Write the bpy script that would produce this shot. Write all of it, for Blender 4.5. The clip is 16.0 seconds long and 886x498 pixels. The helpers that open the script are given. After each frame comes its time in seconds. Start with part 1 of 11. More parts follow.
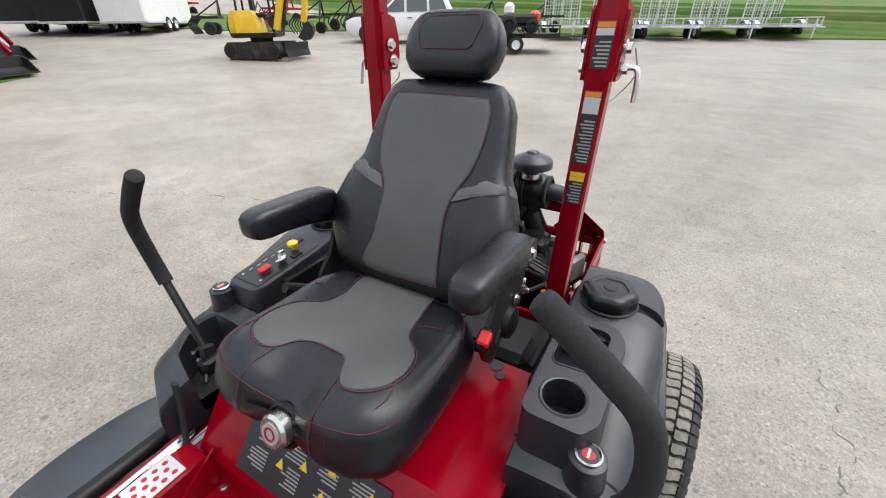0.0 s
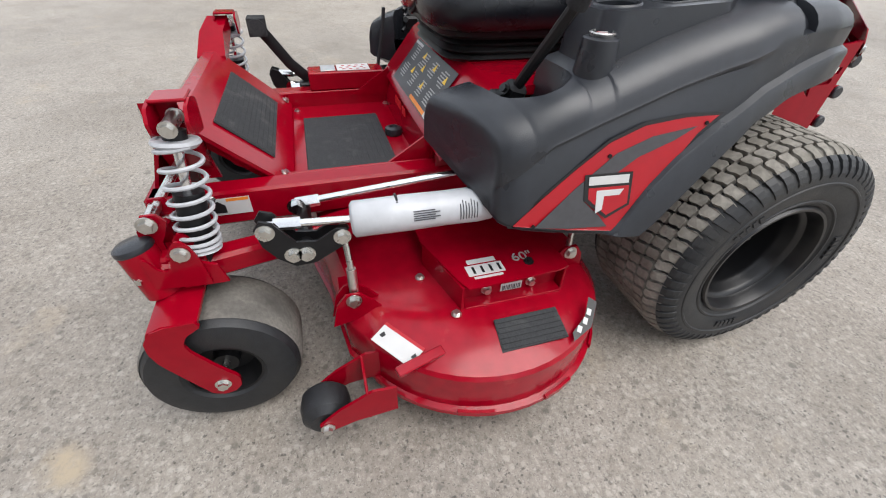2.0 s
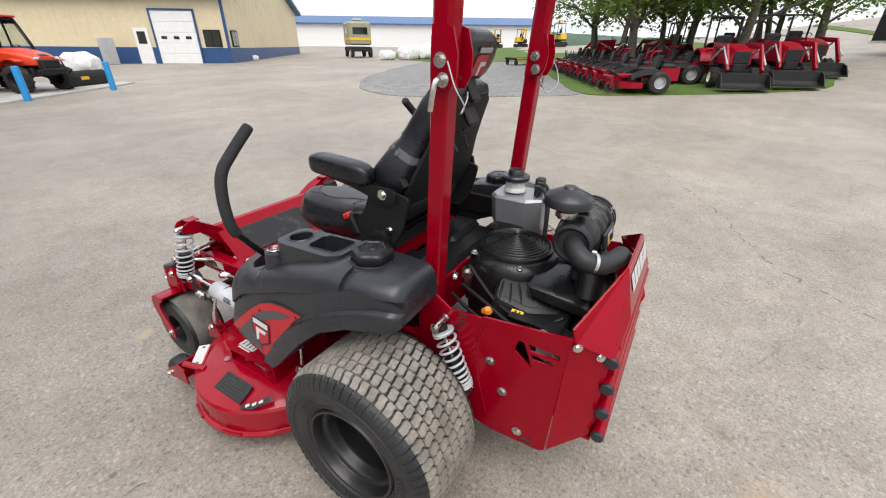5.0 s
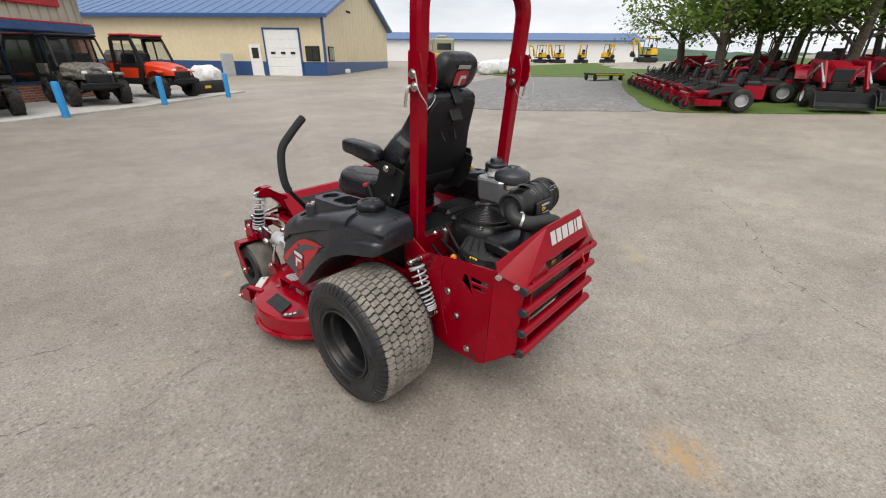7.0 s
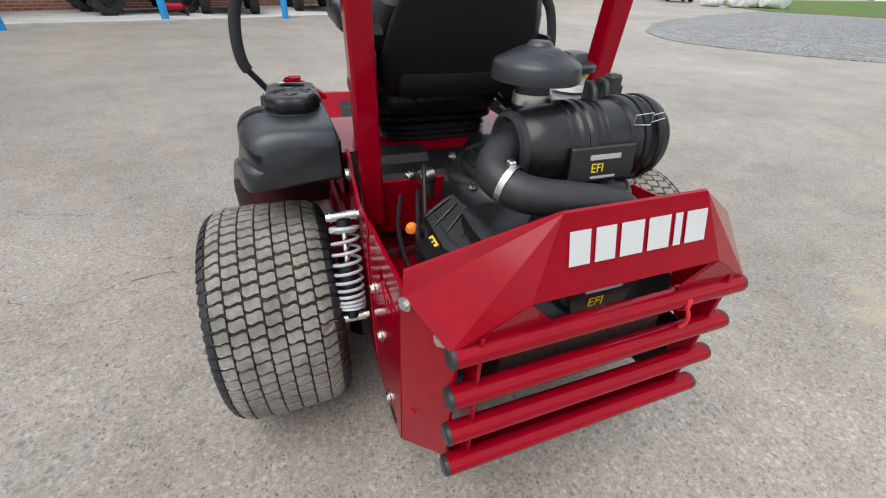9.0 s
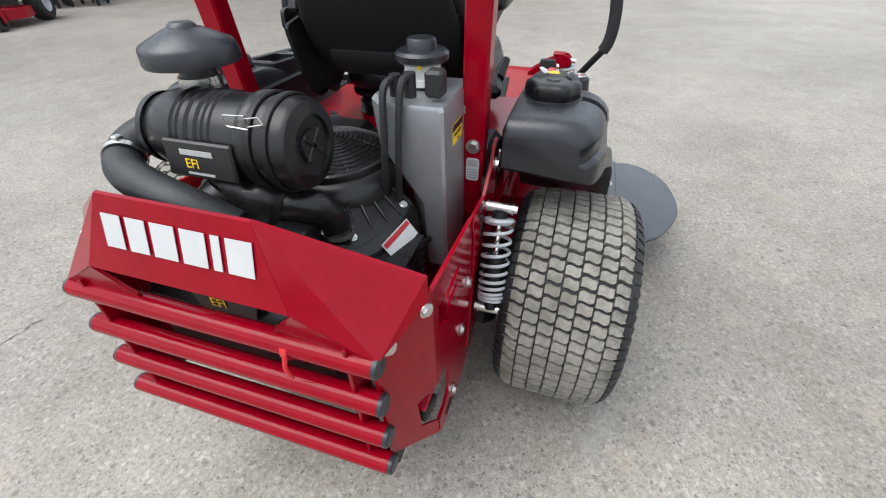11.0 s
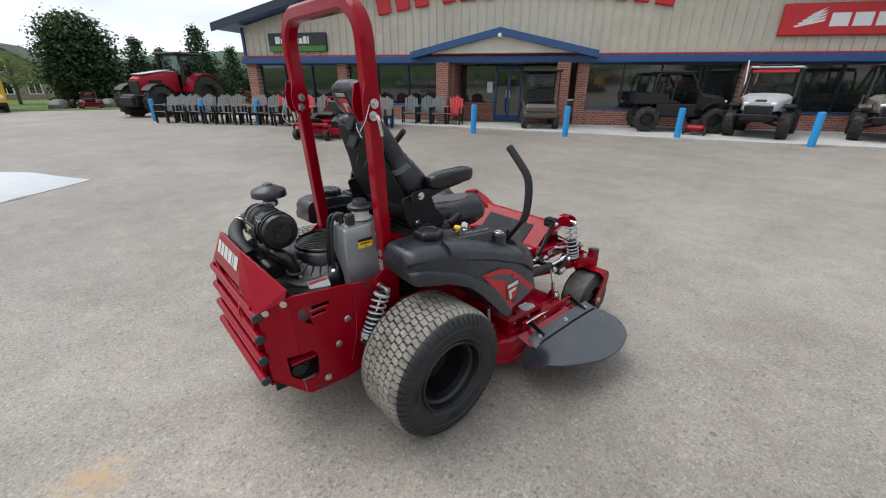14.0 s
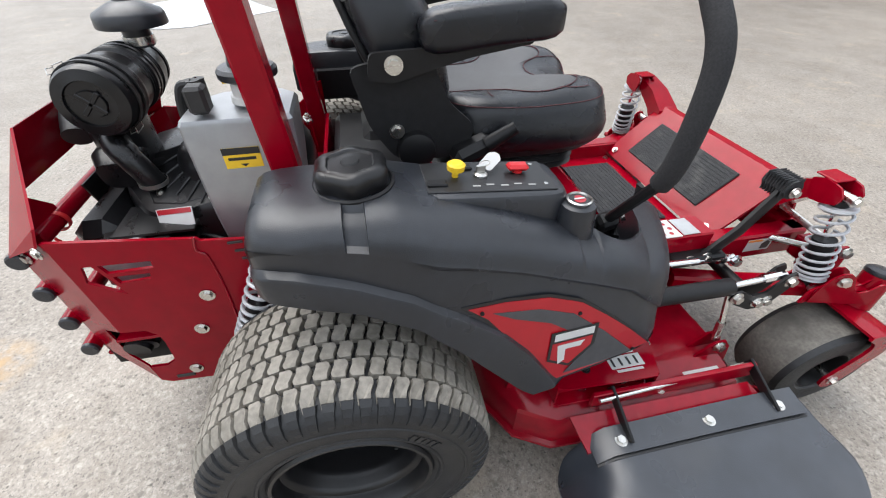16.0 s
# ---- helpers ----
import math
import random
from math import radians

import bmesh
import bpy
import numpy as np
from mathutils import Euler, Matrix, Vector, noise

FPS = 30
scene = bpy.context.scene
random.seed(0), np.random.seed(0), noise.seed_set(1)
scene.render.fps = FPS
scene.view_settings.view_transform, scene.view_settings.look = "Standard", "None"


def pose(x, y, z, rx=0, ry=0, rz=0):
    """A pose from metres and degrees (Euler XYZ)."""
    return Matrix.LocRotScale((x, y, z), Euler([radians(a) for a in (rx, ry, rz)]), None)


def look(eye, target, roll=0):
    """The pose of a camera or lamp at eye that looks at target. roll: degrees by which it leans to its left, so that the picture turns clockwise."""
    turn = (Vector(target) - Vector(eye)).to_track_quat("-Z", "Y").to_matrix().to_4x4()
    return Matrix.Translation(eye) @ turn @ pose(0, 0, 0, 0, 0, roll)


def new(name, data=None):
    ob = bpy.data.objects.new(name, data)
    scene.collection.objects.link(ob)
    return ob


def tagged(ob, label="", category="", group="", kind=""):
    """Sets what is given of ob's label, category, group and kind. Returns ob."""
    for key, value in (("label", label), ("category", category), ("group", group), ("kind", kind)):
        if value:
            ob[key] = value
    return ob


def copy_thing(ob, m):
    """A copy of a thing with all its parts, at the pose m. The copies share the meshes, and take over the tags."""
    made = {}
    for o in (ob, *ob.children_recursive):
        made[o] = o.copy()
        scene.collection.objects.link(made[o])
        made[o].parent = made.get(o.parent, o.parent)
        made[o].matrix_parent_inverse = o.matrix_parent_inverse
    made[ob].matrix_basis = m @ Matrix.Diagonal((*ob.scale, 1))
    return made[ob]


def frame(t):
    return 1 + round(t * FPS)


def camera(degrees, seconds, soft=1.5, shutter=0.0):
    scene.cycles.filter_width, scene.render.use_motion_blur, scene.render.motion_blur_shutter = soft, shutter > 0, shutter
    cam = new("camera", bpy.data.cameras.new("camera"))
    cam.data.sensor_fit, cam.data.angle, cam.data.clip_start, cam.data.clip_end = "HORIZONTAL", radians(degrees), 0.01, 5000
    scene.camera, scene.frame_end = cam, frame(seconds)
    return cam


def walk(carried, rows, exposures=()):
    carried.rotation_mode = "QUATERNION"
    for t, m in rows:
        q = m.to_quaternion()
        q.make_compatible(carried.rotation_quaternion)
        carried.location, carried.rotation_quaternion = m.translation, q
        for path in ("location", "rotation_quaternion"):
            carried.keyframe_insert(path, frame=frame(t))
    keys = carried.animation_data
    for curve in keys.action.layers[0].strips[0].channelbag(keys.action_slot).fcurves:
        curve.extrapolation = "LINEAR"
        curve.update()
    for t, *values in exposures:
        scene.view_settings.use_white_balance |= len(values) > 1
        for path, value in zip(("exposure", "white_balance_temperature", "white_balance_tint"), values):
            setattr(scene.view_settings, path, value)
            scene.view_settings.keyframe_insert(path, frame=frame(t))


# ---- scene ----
# ---- camera ----
cam = camera(95.47, 16.0, soft=1.1)
PATH = [
    (0, -0.5317, 1.1036, 1.4395, -149.367, -29.289, 0.791),
    (0.5, -0.6330, 1.0868, 1.4065, -142.230, -29.150, 0.416),
    (1, -0.8661, 1.1945, 1.2691, -132.152, -32.528, -0.141),
    (1.5, -1.0676, 1.2124, 1.0939, -119.023, -36.972, -1.215),
    (2, -1.2142, 1.1233, 0.9311, -106.797, -38.973, -1.851),
    (2.5, -1.3323, 0.9704, 0.8919, -97.865, -38.521, -2.059),
    (3, -1.3350, 0.7160, 0.9458, -89.792, -37.235, -1.519),
    (3.5, -1.2699, 0.3347, 1.0803, -80.670, -35.565, -0.186),
    (4, -1.1361, 0.0275, 1.2242, -71.133, -32.799, 0.170),
    (4.2, -1.1286, -0.0825, 1.2749, -67.713, -31.700, -0.083),
    (6.3, -1.5838, -1.1017, 1.4905, -51.505, -23.114, -0.725),
    (6.5, -1.5777, -1.1373, 1.4889, -50.620, -23.427, -0.756),
    (7, -1.4912, -1.1412, 1.4365, -47.653, -25.263, -0.717),
    (7.5, -1.2349, -1.0046, 1.3164, -43.132, -28.197, -0.851),
    (8, -0.9537, -0.8687, 1.2086, -36.781, -31.538, -0.633),
    (8.2, -0.8501, -0.8694, 1.1324, -33.491, -30.927, -1.294),
    (10.3, 0.0871, -0.8975, 1.1183, 2.081, -39.029, 1.021),
    (10.5, 0.1924, -0.9082, 1.1277, 6.049, -38.899, 1.020),
    (11, 0.5172, -0.8070, 1.1483, 17.536, -38.131, 0.783),
    (11.5, 0.8451, -0.7606, 1.2608, 30.669, -33.648, 0.705),
    (12, 1.2135, -0.8576, 1.4024, 39.213, -27.678, 0.285),
    (12.5, 1.5268, -1.0122, 1.4703, 42.645, -22.968, -0.357),
    (13, 1.7148, -1.0257, 1.4942, 44.598, -20.664, -1.063),
    (13.5, 1.8087, -0.9605, 1.4889, 46.427, -20.644, -0.845),
    (14, 1.7345, -0.8150, 1.4653, 49.095, -22.664, -0.371),
    (14.5, 1.5498, -0.5845, 1.3996, 54.088, -26.078, 0.147),
    (15, 1.4164, -0.3050, 1.2828, 61.445, -30.363, 0.283),
    (15.5, 1.2738, -0.0241, 1.2051, 70.118, -34.711, 0.102),
    (16, 1.0802, 0.2410, 1.1882, 78.666, -39.983, 0.127),
]
walk(cam, [(t, pose(x, y, z, 90 + pitch, roll, yaw)) for t, x, y, z, yaw, pitch, roll in PATH],
     [(0.0, 0.46, 6380, 10), (1.5, 0.37, 6430, 11), (3.0, 0.44, 6400, 12), (4.2, 0.48, 6450, 12), (6.3, -0.02, 6850, 12), (8.2, 0.10, 6480, 11), (10.3, 0.48, 6200, 9), (11.5, 0.53, 6180, 9), (12.5, 0.36, 6320, 10), (13.5, 0.08, 6280, 10), (14.5, 0.12, 6330, 10), (15.0, 0.24, 6330, 11), (15.5, 0.42, 6300, 11), (16.0, 0.68, 6350, 11)])

# ---- world and sun: bright overcast ----
world = bpy.data.worlds.new("overcast_sky")
scene.world = world
world.use_nodes = True
wt = world.node_tree
wt.nodes.clear()
w_out = wt.nodes.new("ShaderNodeOutputWorld")
w_bg = wt.nodes.new("ShaderNodeBackground")
w_sky = wt.nodes.new("ShaderNodeTexSky")
w_sky.sky_type = "NISHITA"
w_sky.sun_disc = False
w_sky.sun_elevation = radians(52)
w_sky.sun_rotation = radians(200)
w_sky.air_density, w_sky.dust_density = 1.0, 4.0
w_co = wt.nodes.new("ShaderNodeTexCoord")
w_map = wt.nodes.new("ShaderNodeMapping")
w_map.inputs["Scale"].default_value = (1.0, 1.0, 3.2)
w_noise = wt.nodes.new("ShaderNodeTexNoise")
w_noise.inputs["Scale"].default_value = 2.2
w_noise.inputs["Detail"].default_value = 6
w_ramp = wt.nodes.new("ShaderNodeValToRGB")
w_ramp.color_ramp.elements[0].position, w_ramp.color_ramp.elements[0].color = 0.32, (5.5, 6.1, 6.8, 1)
w_ramp.color_ramp.elements[1].position, w_ramp.color_ramp.elements[1].color = 0.68, (9.4, 9.7, 10.0, 1)
w_mix = wt.nodes.new("ShaderNodeMixRGB")
w_mix.inputs[0].default_value = 0.88
wt.links.new(w_co.outputs["Generated"], w_map.inputs[0])
wt.links.new(w_map.outputs[0], w_noise.inputs["Vector"])
wt.links.new(w_noise.outputs["Fac"], w_ramp.inputs[0])
wt.links.new(w_sky.outputs[0], w_mix.inputs[1])
wt.links.new(w_ramp.outputs[0], w_mix.inputs[2])
wt.links.new(w_mix.outputs[0], w_bg.inputs[0])
w_bg.inputs[1].default_value = 0.132
wt.links.new(w_bg.outputs[0], w_out.inputs[0])

sun_data = bpy.data.lights.new("sun", "SUN")
sun_data.energy = 2.3
sun_data.angle = radians(50)
sun_data.color = (1.0, 0.97, 0.92)
sun = new("sun", sun_data)
sun.matrix_world = look((-9, -6, 20), (0, 0, 0))

# ---- materials ----
def material(name, base, rough=0.5, metal=0.0, var=0.15, scale=40.0, bump=0.0, bump_scale=200.0, coat=0.0,
             second=None, second_at=(0.55, 0.75), second_scale=6.0, rough_var=0.1, spec=0.5, island=0.0, alpha=1.0):
    """A surface with grain at one scale, blotches of a second colour at another, and fine relief."""
    m = bpy.data.materials.new(name)
    m.use_nodes = True
    nt = m.node_tree
    b = nt.nodes["Principled BSDF"]
    co = nt.nodes.new("ShaderNodeTexCoord")
    n1 = nt.nodes.new("ShaderNodeTexNoise")
    n1.inputs["Scale"].default_value, n1.inputs["Detail"].default_value = scale, 4
    nt.links.new(co.outputs["Object"], n1.inputs["Vector"])
    ramp = nt.nodes.new("ShaderNodeValToRGB")
    lo = [max(0, c * (1 - var)) for c in base]
    hi = [min(1, c * (1 + var)) for c in base]
    ramp.color_ramp.elements[0].position, ramp.color_ramp.elements[0].color = 0.3, (*lo, 1)
    ramp.color_ramp.elements[1].position, ramp.color_ramp.elements[1].color = 0.7, (*hi, 1)
    nt.links.new(n1.outputs["Fac"], ramp.inputs[0])
    col = ramp.outputs[0]
    if second:
        n2 = nt.nodes.new("ShaderNodeTexNoise")
        n2.inputs["Scale"].default_value, n2.inputs["Detail"].default_value = second_scale, 5
        nt.links.new(co.outputs["Object"], n2.inputs["Vector"])
        r2 = nt.nodes.new("ShaderNodeMapRange")
        r2.inputs["From Min"].default_value, r2.inputs["From Max"].default_value = second_at
        nt.links.new(n2.outputs["Fac"], r2.inputs["Value"])
        mx = nt.nodes.new("ShaderNodeMixRGB")
        nt.links.new(r2.outputs[0], mx.inputs[0])
        nt.links.new(col, mx.inputs[1])
        mx.inputs[2].default_value = (*second, 1)
        col = mx.outputs[0]
    if island:
        oi = nt.nodes.new("ShaderNodeObjectInfo")
        ge = nt.nodes.new("ShaderNodeNewGeometry")
        ad = nt.nodes.new("ShaderNodeMath")
        ad.operation = "ADD"
        nt.links.new(oi.outputs["Random"], ad.inputs[0])
        nt.links.new(ge.outputs["Random Per Island"], ad.inputs[1])
        mr = nt.nodes.new("ShaderNodeMapRange")
        mr.inputs["From Max"].default_value = 2.0
        mr.inputs["To Min"].default_value, mr.inputs["To Max"].default_value = 1 - island, 1 + island
        nt.links.new(ad.outputs[0], mr.inputs["Value"])
        hs = nt.nodes.new("ShaderNodeHueSaturation")
        nt.links.new(mr.outputs[0], hs.inputs["Value"])
        nt.links.new(col, hs.inputs["Color"])
        col = hs.outputs[0]
    nt.links.new(col, b.inputs["Base Color"])
    rr = nt.nodes.new("ShaderNodeMapRange")
    rr.inputs["To Min"].default_value = max(0.02, rough - rough_var)
    rr.inputs["To Max"].default_value = min(1, rough + rough_var)
    n3 = nt.nodes.new("ShaderNodeTexNoise")
    n3.inputs["Scale"].default_value, n3.inputs["Detail"].default_value = second_scale * 2.3, 3
    nt.links.new(co.outputs["Object"], n3.inputs["Vector"])
    nt.links.new(n3.outputs["Fac"], rr.inputs["Value"])
    nt.links.new(rr.outputs[0], b.inputs["Roughness"])
    b.inputs["Metallic"].default_value = metal
    b.inputs["Specular IOR Level"].default_value = spec
    b.inputs["Coat Weight"].default_value = coat
    b.inputs["Coat Roughness"].default_value = 0.08
    if bump:
        nb = nt.nodes.new("ShaderNodeTexNoise")
        nb.inputs["Scale"].default_value, nb.inputs["Detail"].default_value = bump_scale, 3
        nt.links.new(co.outputs["Object"], nb.inputs["Vector"])
        bp = nt.nodes.new("ShaderNodeBump")
        bp.inputs["Strength"].default_value, bp.inputs["Distance"].default_value = bump, 0.002
        nt.links.new(nb.outputs["Fac"], bp.inputs["Height"])
        nt.links.new(bp.outputs[0], b.inputs["Normal"])
    return m


RED = material("red_paint", (0.243, 0.0005, 0.009), 0.15, 0.0, 0.08, 25, 0.03, 90, coat=0.05, rough_var=0.06, spec=0.18)
DECK_RED = material("dusty_red_paint", (0.265, 0.0012, 0.011), 0.18, 0.0, 0.1, 30, 0.04, 120, coat=0.10, spec=0.36,
                    second=(0.36, 0.09, 0.07), second_at=(0.66, 0.92), second_scale=9, rough_var=0.12)
BLACK_PLASTIC = material("black_moulded_plastic", (0.018, 0.020, 0.025), 0.30, 0, 0.12, 60, 0.22, 700, second=(0.015, 0.016, 0.018),
                         second_at=(0.5, 0.85), second_scale=5, spec=0.52)
GLOSS_BLACK = material("black_painted_steel", (0.008, 0.008, 0.009), 0.42, 0.0, 0.2, 50, 0.05, 200, spec=0.3)
RIM_BLACK = material("dull_black_rim", (0.008, 0.008, 0.009), 0.34, 0.0, 0.2, 50, 0.05, 200, spec=0.45)
ENGINE_BLACK = material("black_engine_casting", (0.009, 0.009, 0.010), 0.30, 0.0, 0.25, 40, 0.08, 500, second=(0.018, 0.017, 0.017),
                        second_at=(0.6, 0.95), second_scale=12, spec=0.4)
RUBBER = material("black_tyre_rubber", (0.014, 0.015, 0.017), 0.50, 0, 0.2, 60, 0.3, 300, second=(0.036, 0.034, 0.031),
                  second_at=(0.5, 0.9), second_scale=7, spec=0.45)
TREAD = material("dusty_tyre_tread", (0.235, 0.218, 0.190), 0.9, 0, 0.2, 90, 0.5, 350, second=(0.13, 0.12, 0.10),
                 second_at=(0.45, 0.75), second_scale=14, spec=0.2, island=0.10)
CASTER_TREAD = material("worn_caster_tread", (0.15, 0.14, 0.125), 0.85, 0, 0.2, 120, 0.4, 350, second=(0.07, 0.066, 0.06),
                        second_at=(0.45, 0.75), second_scale=10, spec=0.2)
VINYL = material("black_seat_vinyl", (0.006, 0.007, 0.010), 0.28, 0, 0.15, 30, 0.22, 900, second=(0.012, 0.012, 0.015),
                 second_at=(0.5, 0.9), second_scale=5, spec=0.48)
FABRIC = material("grey_seat_fabric", (0.070, 0.070, 0.073), 0.55, 0, 0.22, 420, 0.4, 1100, second=(0.048, 0.047, 0.047),
                  second_at=(0.5, 0.9), second_scale=5, spec=0.5)
PANEL_GREY = material("pale_grey_seat_panel", (0.082, 0.080, 0.080), 0.6, 0, 0.1, 60, 0.3, 900)
THREAD = material("red_stitching", (0.075, 0.013, 0.017), 0.7, 0, 0.2, 900)
BACK_CLOTH = material("black_seat_back_cover", (0.011, 0.011, 0.012), 0.62, 0, 0.2, 60, 0.3, 700, second=(0.016, 0.016, 0.017), second_at=(0.5, 0.85), second_scale=4, spec=0.3)
FOAM = material("black_foam_grip", (0.026, 0.026, 0.028), 0.85, 0, 0.2, 300, 0.5, 900, spec=0.25)
ZINC = material("zinc_plated_steel", (0.62, 0.61, 0.58), 0.28, 1.0, 0.1, 60, 0.1, 300)
CHROME = material("chromed_rod", (0.78, 0.78, 0.78), 0.16, 1.0, 0.04, 40)
COIL = material("white_painted_spring", (0.40, 0.41, 0.43), 0.32, 0, 0.08, 60)
TANK_SILVER = material("silver_painted_tank", (0.33, 0.34, 0.355), 0.34, 0.6, 0.06, 30, 0.1, 300)
CLEAR_PLASTIC = material("frosted_filler_neck", (0.62, 0.62, 0.60), 0.25, 0.0, 0.06, 50)
PAD = material("black_grip_pad", (0.030, 0.031, 0.033), 0.78, 0, 0.2, 180, 0.5, 600, second=(0.085, 0.083, 0.08),
               second_at=(0.58, 0.85), second_scale=16, spec=0.3)
WHITE_LABEL = material("white_label", (0.52, 0.52, 0.515), 0.45, 0, 0.04, 30)
DARK_LABEL = material("dark_label", (0.018, 0.018, 0.022), 0.4, 0, 0.1, 30)
PRINT_GREY = material("grey_print", (0.34, 0.34, 0.33), 0.5, 0, 0.1, 30)
YELLOW = material("yellow_label", (0.80, 0.52, 0.02), 0.45, 0, 0.06, 30)
ORANGE = material("orange_label", (0.75, 0.22, 0.02), 0.45, 0, 0.06, 30)
RED_PLASTIC = material("red_plastic", (0.55, 0.015, 0.02), 0.4, 0, 0.08, 30)
DECAL_RED = material("red_decal", (0.36, 0.004, 0.012), 0.35, 0, 0.05, 30, coat=0.2)
DECAL_GREY = material("dark_grey_decal", (0.055, 0.055, 0.06), 0.45, 0, 0.1, 60)
DECAL_BLACK = material("black_decal", (0.012, 0.012, 0.013), 0.4, 0, 0.1, 60)
WHITE_WRAP = material("white_plastic_wrap", (0.46, 0.47, 0.49), 0.35, 0, 0.10, 18, 0.5, 40)
DEFLECTOR = material("black_rubber_deflector", (0.022, 0.026, 0.034), 0.30, 0, 0.25, 12, 0.12, 400, second=(0.040, 0.042, 0.047),
                     second_at=(0.5, 0.85), second_scale=4, spec=0.75)
GALV_GREY = material("galvanised_grey", (0.45, 0.46, 0.47), 0.45, 0.6, 0.12, 20)

# ---- mesh tools ----
from mathutils.geometry import tessellate_polygon


class Mesh:
    """Collects vertices and faces of one part."""

    def __init__(self):
        self.v, self.f, self.cuts = [], [], []

    def add(self, verts, faces):
        n = len(self.v)
        self.cuts.append((n, len(self.f)))
        self.v += [tuple(p) for p in verts]
        self.f += [tuple(i + n for i in f) for f in faces]
        return self

    def box(self, c, s, rot=None, ch=0.0):
        """A box with chamfered edges."""
        hx, hy, hz = s[0] / 2, s[1] / 2, s[2] / 2
        m = rot.to_3x3() if rot is not None else Matrix.Identity(3)
        ch = min(ch, hx * 0.9, hy * 0.9, hz * 0.9)
        if ch <= 0:
            vs = [(x, y, z) for x in (-hx, hx) for y in (-hy, hy) for z in (-hz, hz)]
            fs = [(0, 1, 3, 2), (4, 6, 7, 5), (0, 4, 5, 1), (2, 3, 7, 6), (0, 2, 6, 4), (1, 5, 7, 3)]
            return self.add([m @ Vector(p) + Vector(c) for p in vs], fs)
        vs, idx = [], {}
        for sx in (-1, 1):
            for sy in (-1, 1):
                for sz in (-1, 1):
                    for k, p in enumerate(((sx * hx, sy * (hy - ch), sz * (hz - ch)), (sx * (hx - ch), sy * hy, sz * (hz - ch)),
                                           (sx * (hx - ch), sy * (hy - ch), sz * hz))):
                        idx[sx, sy, sz, k] = len(vs)
                        vs.append(p)
        I = lambda a, b, c2, k: idx[a, b, c2, k]
        fs = []
        for s1 in (-1, 1):
            o = s1
            fs.append([I(o, -1, -1, 0), I(o, 1, -1, 0), I(o, 1, 1, 0), I(o, -1, 1, 0)][::s1])
            fs.append([I(-1, o, -1, 1), I(-1, o, 1, 1), I(1, o, 1, 1), I(1, o, -1, 1)][::s1])
            fs.append([I(-1, -1, o, 2), I(1, -1, o, 2), I(1, 1, o, 2), I(-1, 1, o, 2)][::s1])
            for s2 in (-1, 1):
                q = s1 * s2
                fs.append([I(s1, s2, -1, 0), I(s1, s2, -1, 1), I(s1, s2, 1, 1), I(s1, s2, 1, 0)][::q])
                fs.append([I(s1, -1, s2, 0), I(s1, 1, s2, 0), I(s1, 1, s2, 2), I(s1, -1, s2, 2)][::q])
                fs.append([I(-1, s1, s2, 1), I(-1, s1, s2, 2), I(1, s1, s2, 2), I(1, s1, s2, 1)][::q])
                for s3 in (-1, 1):
                    fs.append([I(s1, s2, s3, 0), I(s1, s2, s3, 1), I(s1, s2, s3, 2)][::q * s3])
        return self.add([m @ Vector(p) + Vector(c) for p in vs], fs)

    def cyl(self, p0, p1, r0, r1=None, n=16, caps=True):
        p0, p1 = Vector(p0), Vector(p1)
        r1 = r0 if r1 is None else r1
        a = (p1 - p0).normalized()
        u = a.orthogonal().normalized()
        w = a.cross(u)
        vs = []
        for p, r in ((p0, r0), (p1, r1)):
            vs += [p + r * (math.cos(2 * math.pi * i / n) * u + math.sin(2 * math.pi * i / n) * w) for i in range(n)]
        fs = [(i, (i + 1) % n, n + (i + 1) % n, n + i) for i in range(n)]
        if caps:
            fs += [tuple(range(n))[::-1], tuple(range(n, 2 * n))]
        return self.add(vs, fs)

    def lathe(self, prof, c, axis, n=32, closed=False):
        """Turns (radius, along) pairs round an axis."""
        a = Vector(axis).normalized()
        u = a.orthogonal().normalized()
        w = a.cross(u)
        c = Vector(c)
        k = len(prof)
        vs = []
        for i in range(n):
            d = math.cos(2 * math.pi * i / n) * u + math.sin(2 * math.pi * i / n) * w
            vs += [c + a * s + d * r for r, s in prof]
        fs = []
        for i in range(n):
            j = (i + 1) % n
            for q in range(k if closed else k - 1):
                q2 = (q + 1) % k
                fs.append((i * k + q, j * k + q, j * k + q2, i * k + q2))
        return self.add(vs, fs)

    def tube(self, pts, r, n=10, caps=True, flat=None):
        """Sweeps a round (or, with flat=(half width, half height), boxy) section along points."""
        pts = [Vector(p) for p in pts]
        rs = r if isinstance(r, (list, tuple)) else [r] * len(pts)
        up = None
        rings = []
        for i, p in enumerate(pts):
            a = (pts[min(i + 1, len(pts) - 1)] - pts[max(i - 1, 0)]).normalized()
            if up is None:
                up = a.orthogonal().normalized() if flat is None else (Vector((0, 0, 1)) if abs(a.z) < 0.8 else Vector((0, 1, 0)))
            up = (up - a * up.dot(a)).normalized()
            w = a.cross(up)
            if flat:
                rings.append([p + up * y * flat[1] + w * x * flat[0] for x, y in
                              ((-1, -.7), (-.7, -1), (.7, -1), (1, -.7), (1, .7), (.7, 1), (-.7, 1), (-1, .7))])
            else:
                rings.append([p + rs[i] * (math.cos(2 * math.pi * q / n) * up + math.sin(2 * math.pi * q / n) * w) for q in range(n)])
        return self.loft(rings, caps)

